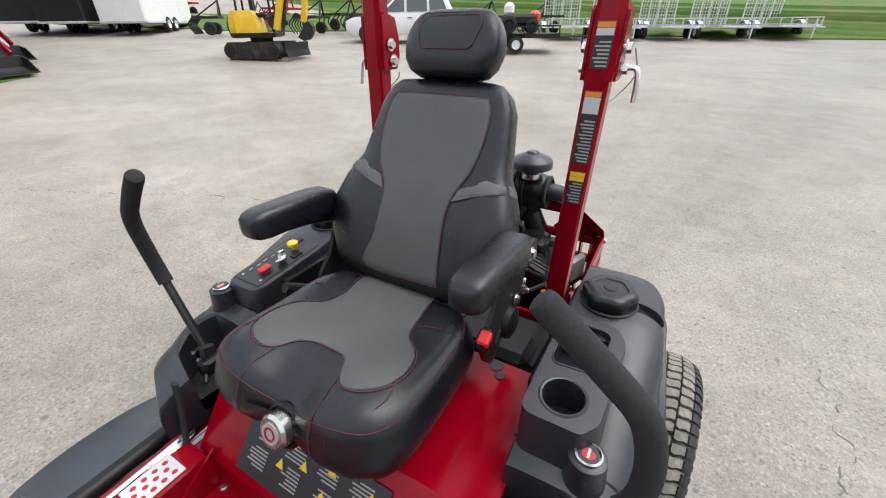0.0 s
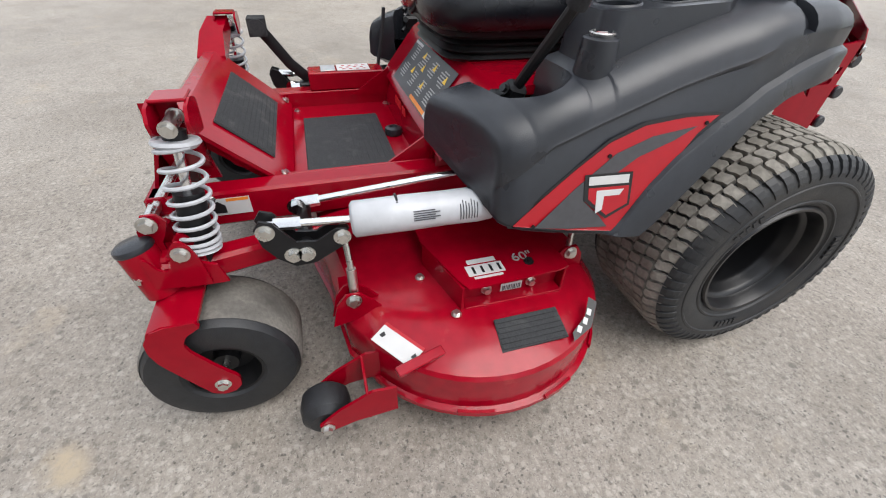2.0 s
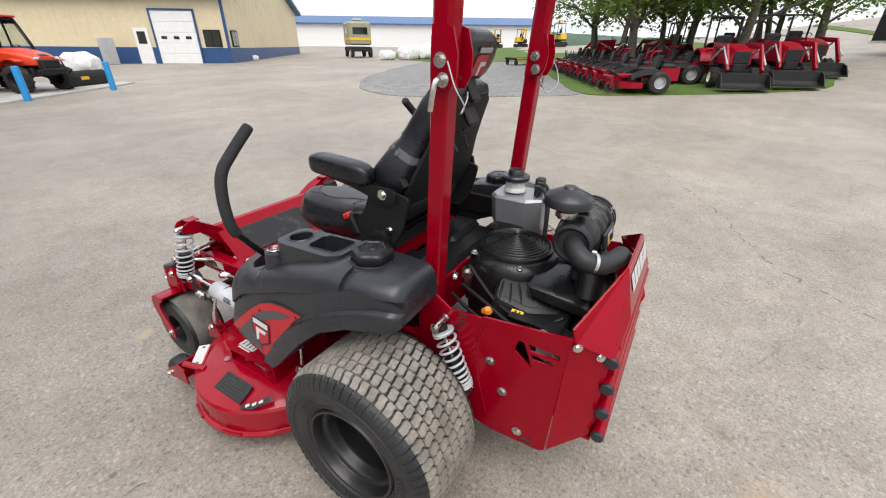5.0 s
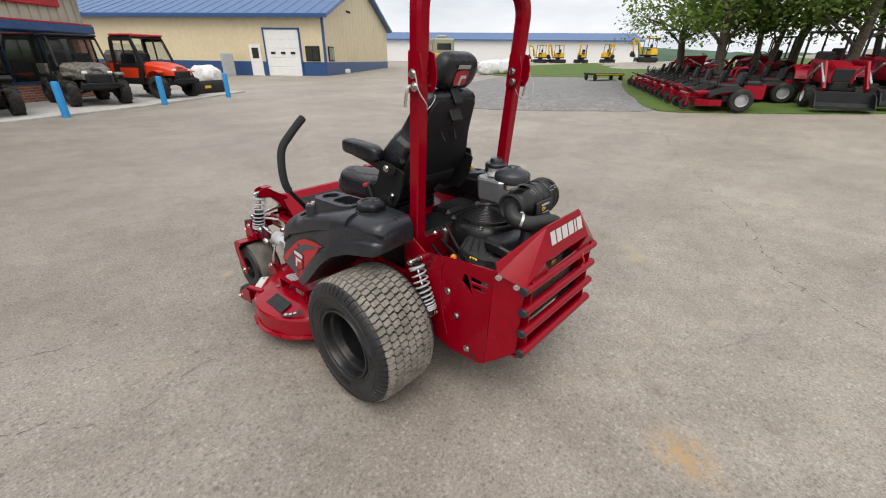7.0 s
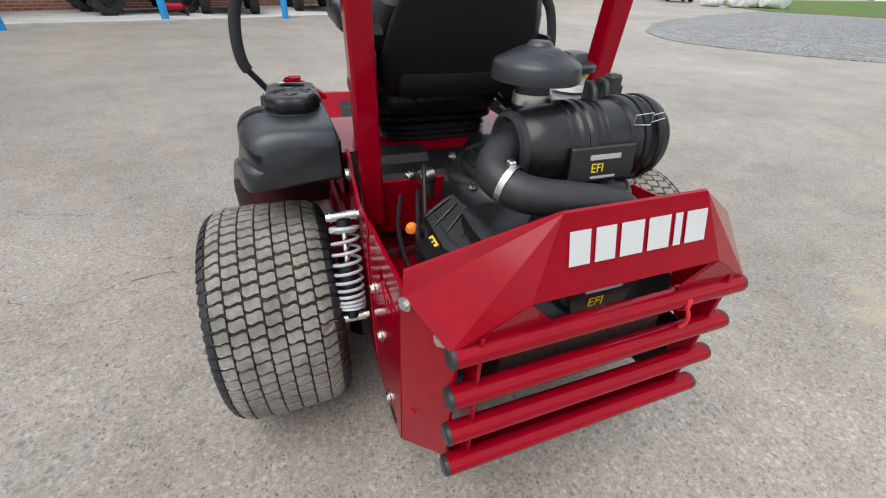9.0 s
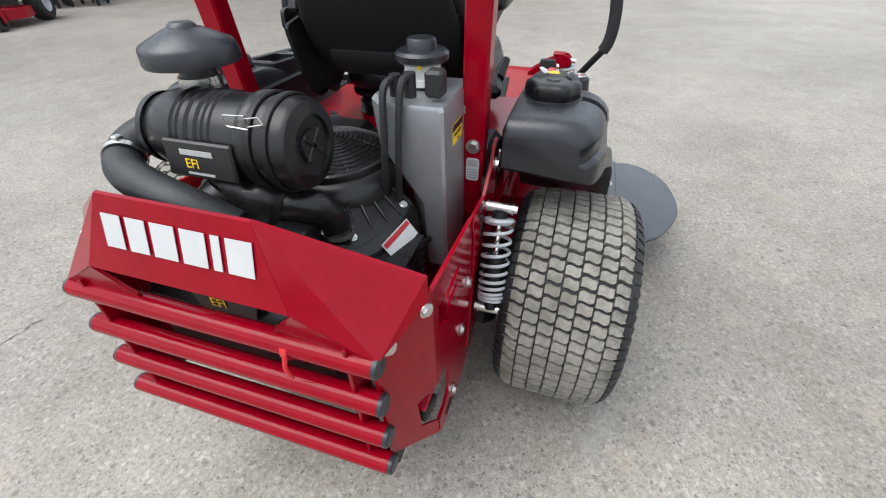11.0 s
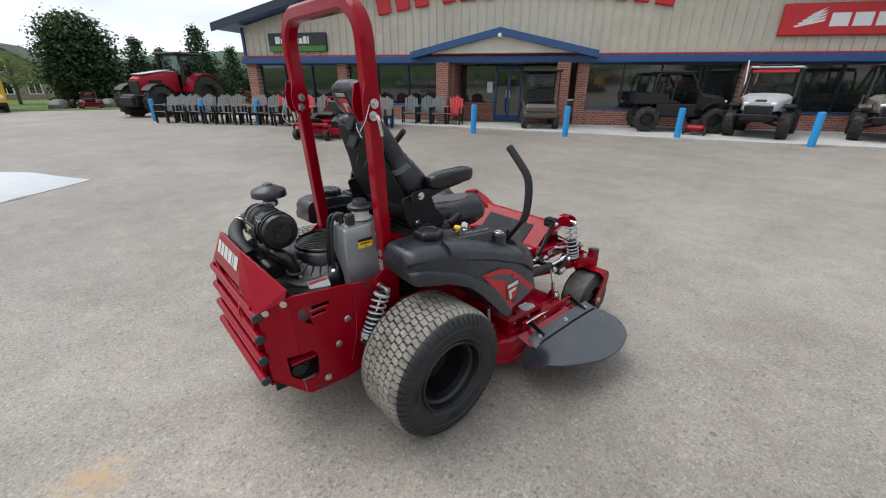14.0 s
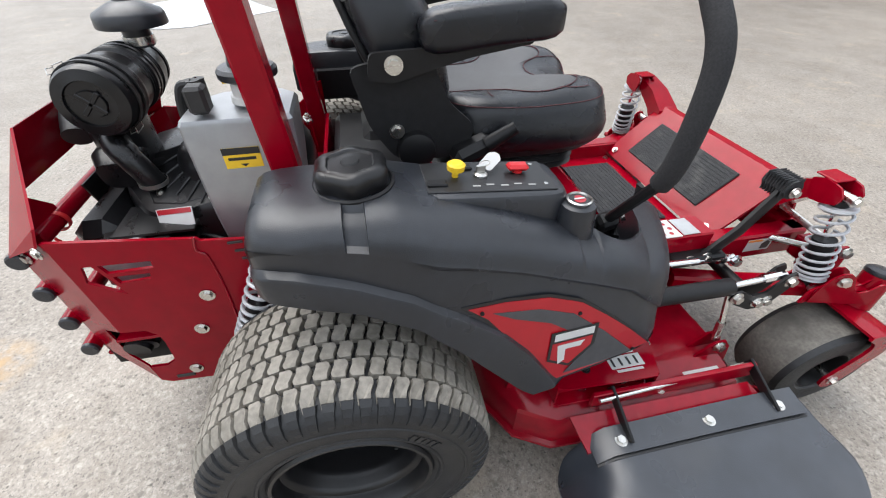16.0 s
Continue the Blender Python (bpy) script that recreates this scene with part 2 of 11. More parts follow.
    def loft(self, rings, caps=True):
        n = len(rings[0])
        fs = []
        for i in range(len(rings) - 1):
            for q in range(n):
                q2 = (q + 1) % n
                fs.append((i * n + q, i * n + q2, (i + 1) * n + q2, (i + 1) * n + q))
        if caps:
            fs += [tuple(range(n))[::-1], tuple(range((len(rings) - 1) * n, len(rings) * n))]
        return self.add([p for ring in rings for p in ring], fs)

    def plate(self, outline, place, t, holes=()):
        """A flat plate of thickness t: outline and holes in 2D, place maps (u, v, depth) to the world."""
        loops = [list(outline)] + [list(h) for h in holes]
        flat = [p for l in loops for p in l]
        tris = tessellate_polygon([[Vector((p[0], p[1], 0)) for p in l] for l in loops])
        n = len(flat)
        vs = [place(p[0], p[1], 0) for p in flat] + [place(p[0], p[1], t) for p in flat]
        fs = [tuple(tr) for tr in tris] + [tuple(i + n for i in tr)[::-1] for tr in tris]
        k = 0
        for l in loops:
            m = len(l)
            for i in range(m):
                a, b = k + i, k + (i + 1) % m
                fs.append((a, b, b + n, a + n))
            k += m
        return self.add(vs, fs)


# parts whose loose pieces each become a part of their own
SINGLY = set("""plate_bolt end_cap rops_post hinge_plate locking_pin pin_lanyard axle_bolt wiring_loom cylinder_head plate_slot deck_bolt
    pin_hole pedal_bolt bumper_bracket clip label_text shroud_rib lift_rod upper_link drop_link decal_rivets badge_bars bracket_bolt pivot_bolt
    frame_bolt sidewall_ring roof_post roll_cage suspension_arm mirror door_pane pane canopy_post track_roller floor_rib pad_rib door_handle side_rail
    label_panel label_mark mark_line label_bar cover_bolt plate_gusset pedal_pad label_triangle model_bars cap_rib strip_bolt foot_bolt hinge_bolt roller_bolt oil_hose yellow_cap plaque_grey hose_clamp fuel_fitting seat_switch trim stud hinge_arm cab_frame mount_bolt platform_side grille""".split())


def pieces(me):
    """Splits a collected mesh into groups of shapes that touch."""
    ends = me.cuts[1:] + [(len(me.v), len(me.f))]
    boxes = []
    for (v0, f0), (v1, f1) in zip(me.cuts, ends):
        q = me.v[v0:v1]
        boxes.append([min(p[k] for p in q) - 0.001 for k in range(3)] + [max(p[k] for p in q) + 0.001 for k in range(3)])
    root = list(range(len(boxes)))

    def find(i):
        while root[i] != i:
            i = root[i]
        return i
    for i in range(len(boxes)):
        for j in range(i):
            if all(boxes[i][k] < boxes[j][k + 3] and boxes[j][k] < boxes[i][k + 3] for k in range(3)):
                root[find(i)] = find(j)
    out = {}
    for i, ((v0, f0), (v1, f1)) in enumerate(zip(me.cuts, ends)):
        m = out.setdefault(find(i), Mesh())
        m.add(me.v[v0:v1], [tuple(k - v0 for k in f) for f in me.f[f0:f1]])
    return list(out.values())


def part(name, me, mat, parent=None, label="", smooth=35.0):
    """Links a collected mesh as one object under its thing or part."""
    if name in SINGLY and len(me.cuts) > 1:
        group = pieces(me)
        for m in group[1:]:
            m.cuts = m.cuts[:1]
            part(name, m, mat, parent, label, smooth)
        me = group[0]
    data = bpy.data.meshes.new(name)
    data.from_pydata([tuple(p) for p in me.v], [], me.f)
    bm = bmesh.new()
    bm.from_mesh(data)
    bmesh.ops.recalc_face_normals(bm, faces=bm.faces)
    bm.to_mesh(data)
    bm.free()
    if smooth:
        data.shade_smooth()
        data.set_sharp_from_angle(angle=radians(smooth))
    data.materials.append(mat)
    ob = new(name, data)
    if parent is not None:
        ob.parent = parent
    if label:
        ob["label"] = label
    return ob


def thing(name, label, category, at=(0, 0, 0), rz=0.0, group="", kind=""):
    """An Empty at a thing's base."""
    e = new(name)
    e.empty_display_size = 0.1
    e.matrix_world = pose(at[0], at[1], at[2], 0, 0, rz)
    return tagged(e, label, category, group, kind)


def mx(pts, s):
    """Mirrors points to the machine's other side."""
    return [(p[0] * s, p[1], p[2]) for p in pts]


def arc(c, r, a0, a1, n):
    return [(c[0] + r * math.cos(radians(a0 + (a1 - a0) * i / n)), c[1] + r * math.sin(radians(a0 + (a1 - a0) * i / n))) for i in range(n + 1)]


def smooth_path(pts, k=6):
    """A Catmull-Rom curve through points."""
    P = [Vector(p) for p in pts]
    P = [P[0] * 2 - P[1]] + P + [P[-1] * 2 - P[-2]]
    out = []
    for i in range(1, len(P) - 2):
        for q in range(k):
            t = q / k
            out.append(0.5 * ((2 * P[i]) + (P[i + 1] - P[i - 1]) * t + (2 * P[i - 1] - 5 * P[i] + 4 * P[i + 1] - P[i + 2]) * t * t
                              + (3 * P[i] - P[i - 1] - 3 * P[i + 1] + P[i + 2]) * t ** 3))
    return out + [P[-2]]


def superring(c, u, v, hu, hv, e=0.5, n=24):
    """A rounded rectangle round c, half sizes hu and hv along u and v."""
    out = []
    for i in range(n):
        a = 2 * math.pi * i / n
        ca, sa = math.cos(a), math.sin(a)
        out.append(Vector(c) + Vector(u) * hu * math.copysign(abs(ca) ** e, ca) + Vector(v) * hv * math.copysign(abs(sa) ** e, sa))
    return out


def bolt(me, p, axis, r=0.010, h=0.008):
    """A hexagonal bolt head on a washer."""
    p, a = Vector(p), Vector(axis).normalized()
    me.cyl(p, p + a * 0.002, r * 1.5, n=14)
    me.cyl(p + a * 0.002, p + a * (0.002 + h), r, n=6)



# ---- the lot ----
def soft(v, w=4.0):
    return v / 2 + math.sqrt(v * v / 4 + w * w / 4)


def terrain(x, y):
    """The lot is level round the mower, rises gently to the south-east and falls away to the west."""
    west = 0.022 * (soft(-x - 16) - soft(-16))
    x, y = min(max(x, -80), 60), min(max(y, -60), 80)
    rise = 0.5 * x - 0.87 * y - 4
    return 0.042 * (soft(rise, 3) - soft(-4, 3)) + 0.11 * (soft(rise - 22, 3) - soft(-26, 3)) + 0.018 * (soft(x - 3) - soft(-3)) - min(west, 1.2)


def sheet(name, xs, ys, mat, lift=0.0, keep=None):
    vs, fs, idx = [], [], {}
    for i, x in enumerate(xs):
        for j, y in enumerate(ys):
            idx[i, j] = len(vs)
            vs.append((x, y, terrain(x, y) + lift))
    for i in range(len(xs) - 1):
        for j in range(len(ys) - 1):
            fs.append((idx[i, j], idx[i + 1, j], idx[i + 1, j + 1], idx[i, j + 1]))
    me = Mesh().add(vs, fs)
    return part(name, me, mat, smooth=60)


def lot_material():
    m = bpy.data.materials.new("worn_pale_asphalt")
    m.use_nodes = True
    nt = m.node_tree
    b = nt.nodes["Principled BSDF"]
    co = nt.nodes.new("ShaderNodeTexCoord")
    def noise_tex(scale, detail=4, rough=0.6):
        n = nt.nodes.new("ShaderNodeTexNoise")
        n.inputs["Scale"].default_value, n.inputs["Detail"].default_value, n.inputs["Roughness"].default_value = scale, detail, rough
        nt.links.new(co.outputs["Object"], n.inputs["Vector"])
        return n.outputs["Fac"]
    def ramp(fac, stops):
        r = nt.nodes.new("ShaderNodeValToRGB")
        el = r.color_ramp.elements
        while len(el) < len(stops):
            el.new(0.5)
        for e, (p, c) in zip(el, stops):
            e.position, e.color = p, (*c, 1)
        nt.links.new(fac, r.inputs[0])
        return r.outputs[0]
    def mix(fac, a, c2, mode="MIX"):
        x = nt.nodes.new("ShaderNodeMixRGB")
        x.blend_type = mode
        if isinstance(fac, float):
            x.inputs[0].default_value = fac
        else:
            nt.links.new(fac, x.inputs[0])
        nt.links.new(a, x.inputs[1])
        if isinstance(c2, tuple):
            x.inputs[2].default_value = (*c2, 1)
        else:
            nt.links.new(c2, x.inputs[2])
        return x.outputs[0]
    def span(fac, lo, hi):
        r = nt.nodes.new("ShaderNodeMapRange")
        r.inputs["From Min"].default_value, r.inputs["From Max"].default_value = lo, hi
        nt.links.new(fac, r.inputs["Value"])
        return r.outputs[0]
    ruffle = nt.nodes.new("ShaderNodeTexNoise")
    ruffle.inputs["Scale"].default_value, ruffle.inputs["Detail"].default_value = 160, 3
    nt.links.new(co.outputs["Object"], ruffle.inputs["Vector"])
    jitter = nt.nodes.new("ShaderNodeMixRGB")
    jitter.blend_type = "LINEAR_LIGHT"
    jitter.inputs[0].default_value = 0.006
    nt.links.new(co.outputs["Object"], jitter.inputs[1])
    nt.links.new(ruffle.outputs["Color"], jitter.inputs[2])
    def cells(scale, shift):
        """Scattered grains: distance from each grain's middle, and a random value for each."""
        v = nt.nodes.new("ShaderNodeTexVoronoi")
        v.inputs["Scale"].default_value = scale
        mp = nt.nodes.new("ShaderNodeMapping")
        mp.inputs["Location"].default_value = (shift, shift * 0.7, 0.31)
        nt.links.new(jitter.outputs[0], mp.inputs[0])
        nt.links.new(mp.outputs[0], v.inputs["Vector"])
        sep = nt.nodes.new("ShaderNodeSeparateColor")
        nt.links.new(v.outputs["Color"], sep.inputs[0])
        return v.outputs["Distance"], sep.outputs[0], sep.outputs[1]
    def math2(op, a, b2):
        n = nt.nodes.new("ShaderNodeMath")
        n.operation = op
        for k, q in enumerate((a, b2)):
            if isinstance(q, float):
                n.inputs[k].default_value = q
            else:
                nt.links.new(q, n.inputs[k])
        return n.outputs[0]
    def grains(scale, shift, share, size, soft_edge=0.12):
        """A mask of grains: the given share of the cells holds one, of that size."""
        dist, pick, big2 = cells(scale, shift)
        keep = math2("GREATER_THAN", pick, 1.0 - share)
        rad = math2("MULTIPLY_ADD", big2, size * 0.6)
        rad.node.inputs[2].default_value = size * 0.5
        return math2("MULTIPLY", span(math2("SUBTRACT", dist, rad), soft_edge, 0.0), keep)
    # sandy binder with sparse pale stones and dark pits
    col = ramp(noise_tex(26, 6, 0.7), [(0.30, (0.214, 0.188, 0.160)), (0.5, (0.276, 0.246, 0.213)), (0.70, (0.342, 0.308, 0.270))])
    col = mix(0.5, col, ramp(noise_tex(190, 3, 0.7), [(0.34, (0.185, 0.164, 0.141)), (0.5, (0.276, 0.247, 0.214)), (0.66, (0.375, 0.341, 0.302))]))
    col = mix(0.62, col, ramp(noise_tex(74, 3, 0.75), [(0.33, (0.125, 0.110, 0.094)), (0.46, (0.262, 0.234, 0.202)), (0.56, (0.296, 0.266, 0.231)), (0.67, (0.46, 0.42, 0.375))]))
    worn = span(noise_tex(1.3, 5, 0.65), 0.40, 0.60)
    col = mix(math2("MULTIPLY", grains(125, 3.1, 0.34, 0.36), math2("MULTIPLY", worn, 0.6)), col, (0.385, 0.362, 0.328))
    col = mix(math2("MULTIPLY", grains(210, 7.7, 0.35, 0.34), 0.55), col, (0.42, 0.40, 0.37))
    col = mix(math2("MULTIPLY", grains(165, 1.3, 0.36, 0.34), 0.75), col, (0.130, 0.119, 0.104))
    pits = grains(85, 5.9, 0.22, 0.25)
    col = mix(math2("MULTIPLY", pits, 0.8), col, (0.085, 0.076, 0.066))
    # coarser stones and holes that still show some metres off
    col = mix(math2("MULTIPLY", grains(46, 9.3, 0.30, 0.26, 0.16), 0.62), col, (0.43, 0.398, 0.355))
    col = mix(math2("MULTIPLY", grains(38, 2.7, 0.26, 0.24, 0.16), 0.68), col, (0.135, 0.120, 0.103))
    col = mix(math2("MULTIPLY", grains(13, 4.4, 0.10, 0.13, 0.08), 0.75), col, (0.115, 0.102, 0.088))
    big = ramp(noise_tex(0.35, 6), [(0.32, (0.73, 0.720, 0.705)), (0.5, (0.875, 0.867, 0.855)), (0.68, (1.02, 1.015, 1.005))])
    col = mix(1.0, col, big, "MULTIPLY")
    patch = ramp(noise_tex(1.6, 5), [(0.34, (0.88, 0.868, 0.85)), (0.52, (1.0, 1.0, 1.0)), (0.68, (1.07, 1.07, 1.06))])
    col = mix(1.0, col, patch, "MULTIPLY")
    mott = ramp(noise_tex(5.5, 6, 0.65), [(0.35, (0.92, 0.905, 0.885)), (0.5, (1.0, 1.0, 1.0)), (0.66, (1.05, 1.05, 1.05))])
    col = mix(1.0, col, mott, "MULTIPLY")
    # the lot is darker towards the puddle in the west, paler in the east
    axes = nt.nodes.new("ShaderNodeSeparateXYZ")
    nt.links.new(co.outputs["Object"], axes.inputs[0])
    drift = math2("MULTIPLY_ADD", noise_tex(0.3, 4), 5.0)
    nt.links.new(axes.outputs[0], drift.node.inputs[2])
    col = mix(1.0, col, ramp(span(drift, -3.0, 9.0), [(0.0, (0.84, 0.838, 0.835)), (0.42, (0.98, 0.978, 0.975)), (1.0, (1.17, 1.165, 1.15))]), "MULTIPLY")
    # faint swept bands where wheels run
    band_map = nt.nodes.new("ShaderNodeMapping")
    band_map.inputs["Rotation"].default_value = (0, 0, radians(28))
    band_map.inputs["Scale"].default_value = (0.10, 0.75, 1.0)
    nt.links.new(co.outputs["Object"], band_map.inputs[0])
    bands = nt.nodes.new("ShaderNodeTexNoise")
    bands.inputs["Scale"].default_value, bands.inputs["Detail"].default_value = 1.0, 4
    nt.links.new(band_map.outputs[0], bands.inputs["Vector"])
    col = mix(1.0, col, ramp(bands.outputs["Fac"], [(0.36, (0.94, 0.932, 0.92)), (0.52, (1.0, 1.0, 1.0)), (0.64, (1.04, 1.04, 1.035))]), "MULTIPLY")
    # sandy brown spots
    col = mix(math2("MULTIPLY", span(noise_tex(3.4, 5, 0.7), 0.58, 0.72), 0.5), col, (0.36, 0.295, 0.215))
    # long cracks
    v3 = nt.nodes.new("ShaderNodeTexVoronoi")
    v3.feature = "DISTANCE_TO_EDGE"
    v3.inputs["Scale"].default_value = 0.30
    warp = nt.nodes.new("ShaderNodeTexNoise")
    warp.inputs["Scale"].default_value, warp.inputs["Detail"].default_value = 1.3, 6
    nt.links.new(co.outputs["Object"], warp.inputs["Vector"])
    wm = nt.nodes.new("ShaderNodeMixRGB")
    wm.blend_type = "LINEAR_LIGHT"
    wm.inputs[0].default_value = 0.30
    nt.links.new(co.outputs["Object"], wm.inputs[1])
    nt.links.new(warp.outputs["Color"], wm.inputs[2])
    nt.links.new(wm.outputs[0], v3.inputs["Vector"])
    edge = math2("MULTIPLY", span(v3.outputs["Distance"], 0.0030, 0.0004), span(noise_tex(22, 5, 0.75), 0.44, 0.60))
    gate = span(noise_tex(1.1, 4), 0.47, 0.58)
    mul = nt.nodes.new("ShaderNodeMath")
    mul.operation = "MULTIPLY"
    nt.links.new(edge, mul.inputs[0])
    nt.links.new(gate, mul.inputs[1])
    col = mix(mul.outputs[0], col, (0.150, 0.137, 0.118))
    # rusty and dark stains
    for place, size, tint in (((-0.05, -1.08, 0.0), 0.16, (0.38, 0.25, 0.12)), ((-0.62, 1.76, 0.0), 0.07, (0.32, 0.26, 0.18)), ((0.30, -0.95, 0.0), 0.07, (0.16, 0.13, 0.10))):
        away = nt.nodes.new("ShaderNodeVectorMath")
        away.operation = "DISTANCE"
        away.inputs[1].default_value = place
        nt.links.new(wm.outputs[0], away.inputs[0])
        ring = span(away.outputs["Value"], size, size * 0.35)
        rough = nt.nodes.new("ShaderNodeMath")
        rough.operation = "MULTIPLY"
        nt.links.new(ring, rough.inputs[0])
        nt.links.new(span(noise_tex(14, 5, 0.7), 0.36, 0.58), rough.inputs[1])
        col = mix(rough.outputs[0], col, tint)
    col = mix(span(noise_tex(0.8, 6, 0.7), 0.645, 0.74), col, (0.36, 0.285, 0.19))
    col = mix(span(noise_tex(1.9, 5, 0.6), 0.66, 0.76), col, (0.24, 0.225, 0.20))
    nt.links.new(col, b.inputs["Base Color"])
    b.inputs["Roughness"].default_value = 0.62
    b.inputs["Specular IOR Level"].default_value = 0.70
    bp = nt.nodes.new("ShaderNodeBump")
    bp.inputs["Strength"].default_value, bp.inputs["Distance"].default_value = 0.55, 0.004
    nt.links.new(math2("SUBTRACT", noise_tex(85, 4, 0.75), pits), bp.inputs["Height"])
    nt.links.new(bp.outputs[0], b.inputs["Normal"])
    return m


LOT = lot_material()
steps = [-900, -500, -300, -200, -140, -100] + list(range(-80, -24, 4)) + list(range(-24, 24, 1)) + list(range(24, 91, 4)) + [110, 150, 220, 320, 520, 900]
ground = tagged(sheet("ground", steps, steps, LOT), "worn pale grey asphalt lot with cracks and stains", "ground", kind="structure")

GRASS = material("mown_grass", (0.075, 0.13, 0.028), 0.9, 0, 0.35, 30, 0.6, 60, second=(0.14, 0.15, 0.05), second_at=(0.45, 0.8), second_scale=0.8, spec=0.2)
GRAVEL = material("crushed_grey_gravel", (0.20, 0.197, 0.195), 0.9, 0, 0.6, 16, 0.9, 24, second=(0.29, 0.283, 0.275), second_at=(0.5, 0.75), second_scale=3, spec=0.25)
CONCRETE = material("pale_concrete", (0.42, 0.41, 0.385), 0.85, 0, 0.12, 8, 0.3, 90, second=(0.33, 0.32, 0.30), second_at=(0.5, 0.75), second_scale=1.3, spec=0.25)
# pale base colour paints in the white sky's reflection, on top of the gloss
PUDDLE = material("sky_pale_puddle_water", (0.36, 0.37, 0.37), 0.03, 0, 0.05, 4, rough_var=0.01, spec=1.0)


def patch(name, outline, mat, lift, label, category, wobble=0.25, seed=1, solid=0.0):
    """A flat area with an uneven edge, laid on the terrain."""
    rnd = random.Random(seed)
    pts = []
    n = len(outline)
    for i in range(n):
        a, b = Vector((*outline[i], 0)), Vector((*outline[(i + 1) % n], 0))
        k = max(1, min(16, int((b - a).length / 0.6)))
        for q in range(k):
            p = a.lerp(b, q / k)
            pts.append((p.x + rnd.uniform(-wobble, wobble), p.y + rnd.uniform(-wobble, wobble)))
    for _ in range(2 if wobble > 0.1 else 0):
        pts = [tuple((pts[i - 1][k] + 2 * pts[i][k] + pts[(i + 1) % len(pts)][k]) / 4 for k in (0, 1)) for i in range(len(pts))]
    m = Mesh()
    tris = tessellate_polygon([[Vector((p[0], p[1], 0)) for p in pts]])
    m.add([(x, y, terrain(x, y) + lift) for x, y in pts], tris)
    k = len(pts)
    m.add([(x, y, terrain(x, y) + lift - d) for d in (0, solid or 0.12) for x, y in pts], [(i, (i + 1) % k, k + (i + 1) % k, k + i) for i in range(k)])
    ob = part(name, m, mat)
    bm = bmesh.new()
    bm.from_mesh(ob.data)
    bmesh.ops.subdivide_edges(bm, edges=[e for e in bm.edges if e.calc_length() > 4], cuts=3, use_grid_fill=False)
    for v in bm.verts:
        z = terrain(v.co.x, v.co.y)
        if v.co.z > z - 0.03:
            v.co.z = max(v.co.z, z + lift)
    bm.to_mesh(ob.data)
    bm.free()
    return tagged(ob, label, category, kind="structure")


lawn_edge = [(11.0, 2.4), (11.9, 0.8), (12.6, -1.2), (13.6, -2.9), (15.2, -3.7), (17.4, -3.9), (19.0, -4.7), (24, -5.2), (40, -4), (60, 4), (72, 16), (58, 28), (40, 30), (29, 24), (24.2, 16.2), (26.2, 12.0), (25.4, 8.7), (20.0, 6.6), (15.3, 4.5), (12.6, 3.2)]
patch("lawn", lawn_edge, GRASS, 0.03, "strip of mown green grass under the parked machines", "grass", 0.15, 2)
patch("gravel_drive", [(8.4, 7.0), (9.6, 5.0), (11.2, 2.2), (12.8, 3.1), (15.5, 4.4), (20.2, 6.4), (25.6, 8.5), (26.4, 12.0), (24.4, 16.4), (18, 14.5), (12, 11.5), (9.2, 9.2)], GRAVEL, 0.018, "patch of crushed grey gravel", "gravel", 0.3, 3)
patch("field", [(-70, -26), (-30, -25), (-8, -24.5), (4, -22.5), (14, -19), (21, -15), (26, -13.5), (34, -11), (60, -8), (85, -30), (60, -88), (-70, -88)], GRASS, 0.05, "green field behind the trailers", "grass", 0.4, 4)
patch("verge", [(-90, -20), (-46, -16), (-38, -8), (-34, 0), (-33, 10), (-30, 18), (-60, 40), (-90, 40)], GRASS, 0.03, "grass verge under the trees", "grass", 0.4, 5)
puddle = [(-6.75, -0.95), (-6.10, -1.42), (-5.85, -1.72), (-5.62, -1.95), (-5.55, -2.25), (-5.62, -2.62), (-5.90, -2.92), (-6.45, -3.28), (-7.0, -3.30), (-7.55, -3.20), (-7.95, -3.05), (-8.45, -2.65), (-8.40, -2.20), (-8.25, -1.80), (-7.90, -1.55), (-7.40, -1.25)]
WET = material("wet_dark_asphalt", (0.105, 0.095, 0.083), 0.35, 0, 0.3, 40, 0.4, 120, second=(0.17, 0.155, 0.135), second_at=(0.5, 0.7), second_scale=2.5, spec=0.5)
patch("damp_rim", [(-7.0 + (x + 7.0) * 1.07, -2.2 + (y + 2.2) * 1.09) for x, y in puddle] , WET, 0.004, "dark damp rim round the puddle", "wet asphalt", 0.12, 9)
patch("puddle", puddle, PUDDLE, 0.006, "shallow glossy rain puddle with the white sky reflection painted pale", "puddle", 0.09, 6)


# ---- cracks and loose grit ----
CRACK = material("dark_crack_fill", (0.150, 0.137, 0.118), 0.95, 0, 0.3, 60, second=(0.17, 0.16, 0.14), second_at=(0.45, 0.7), second_scale=9, spec=0.1)


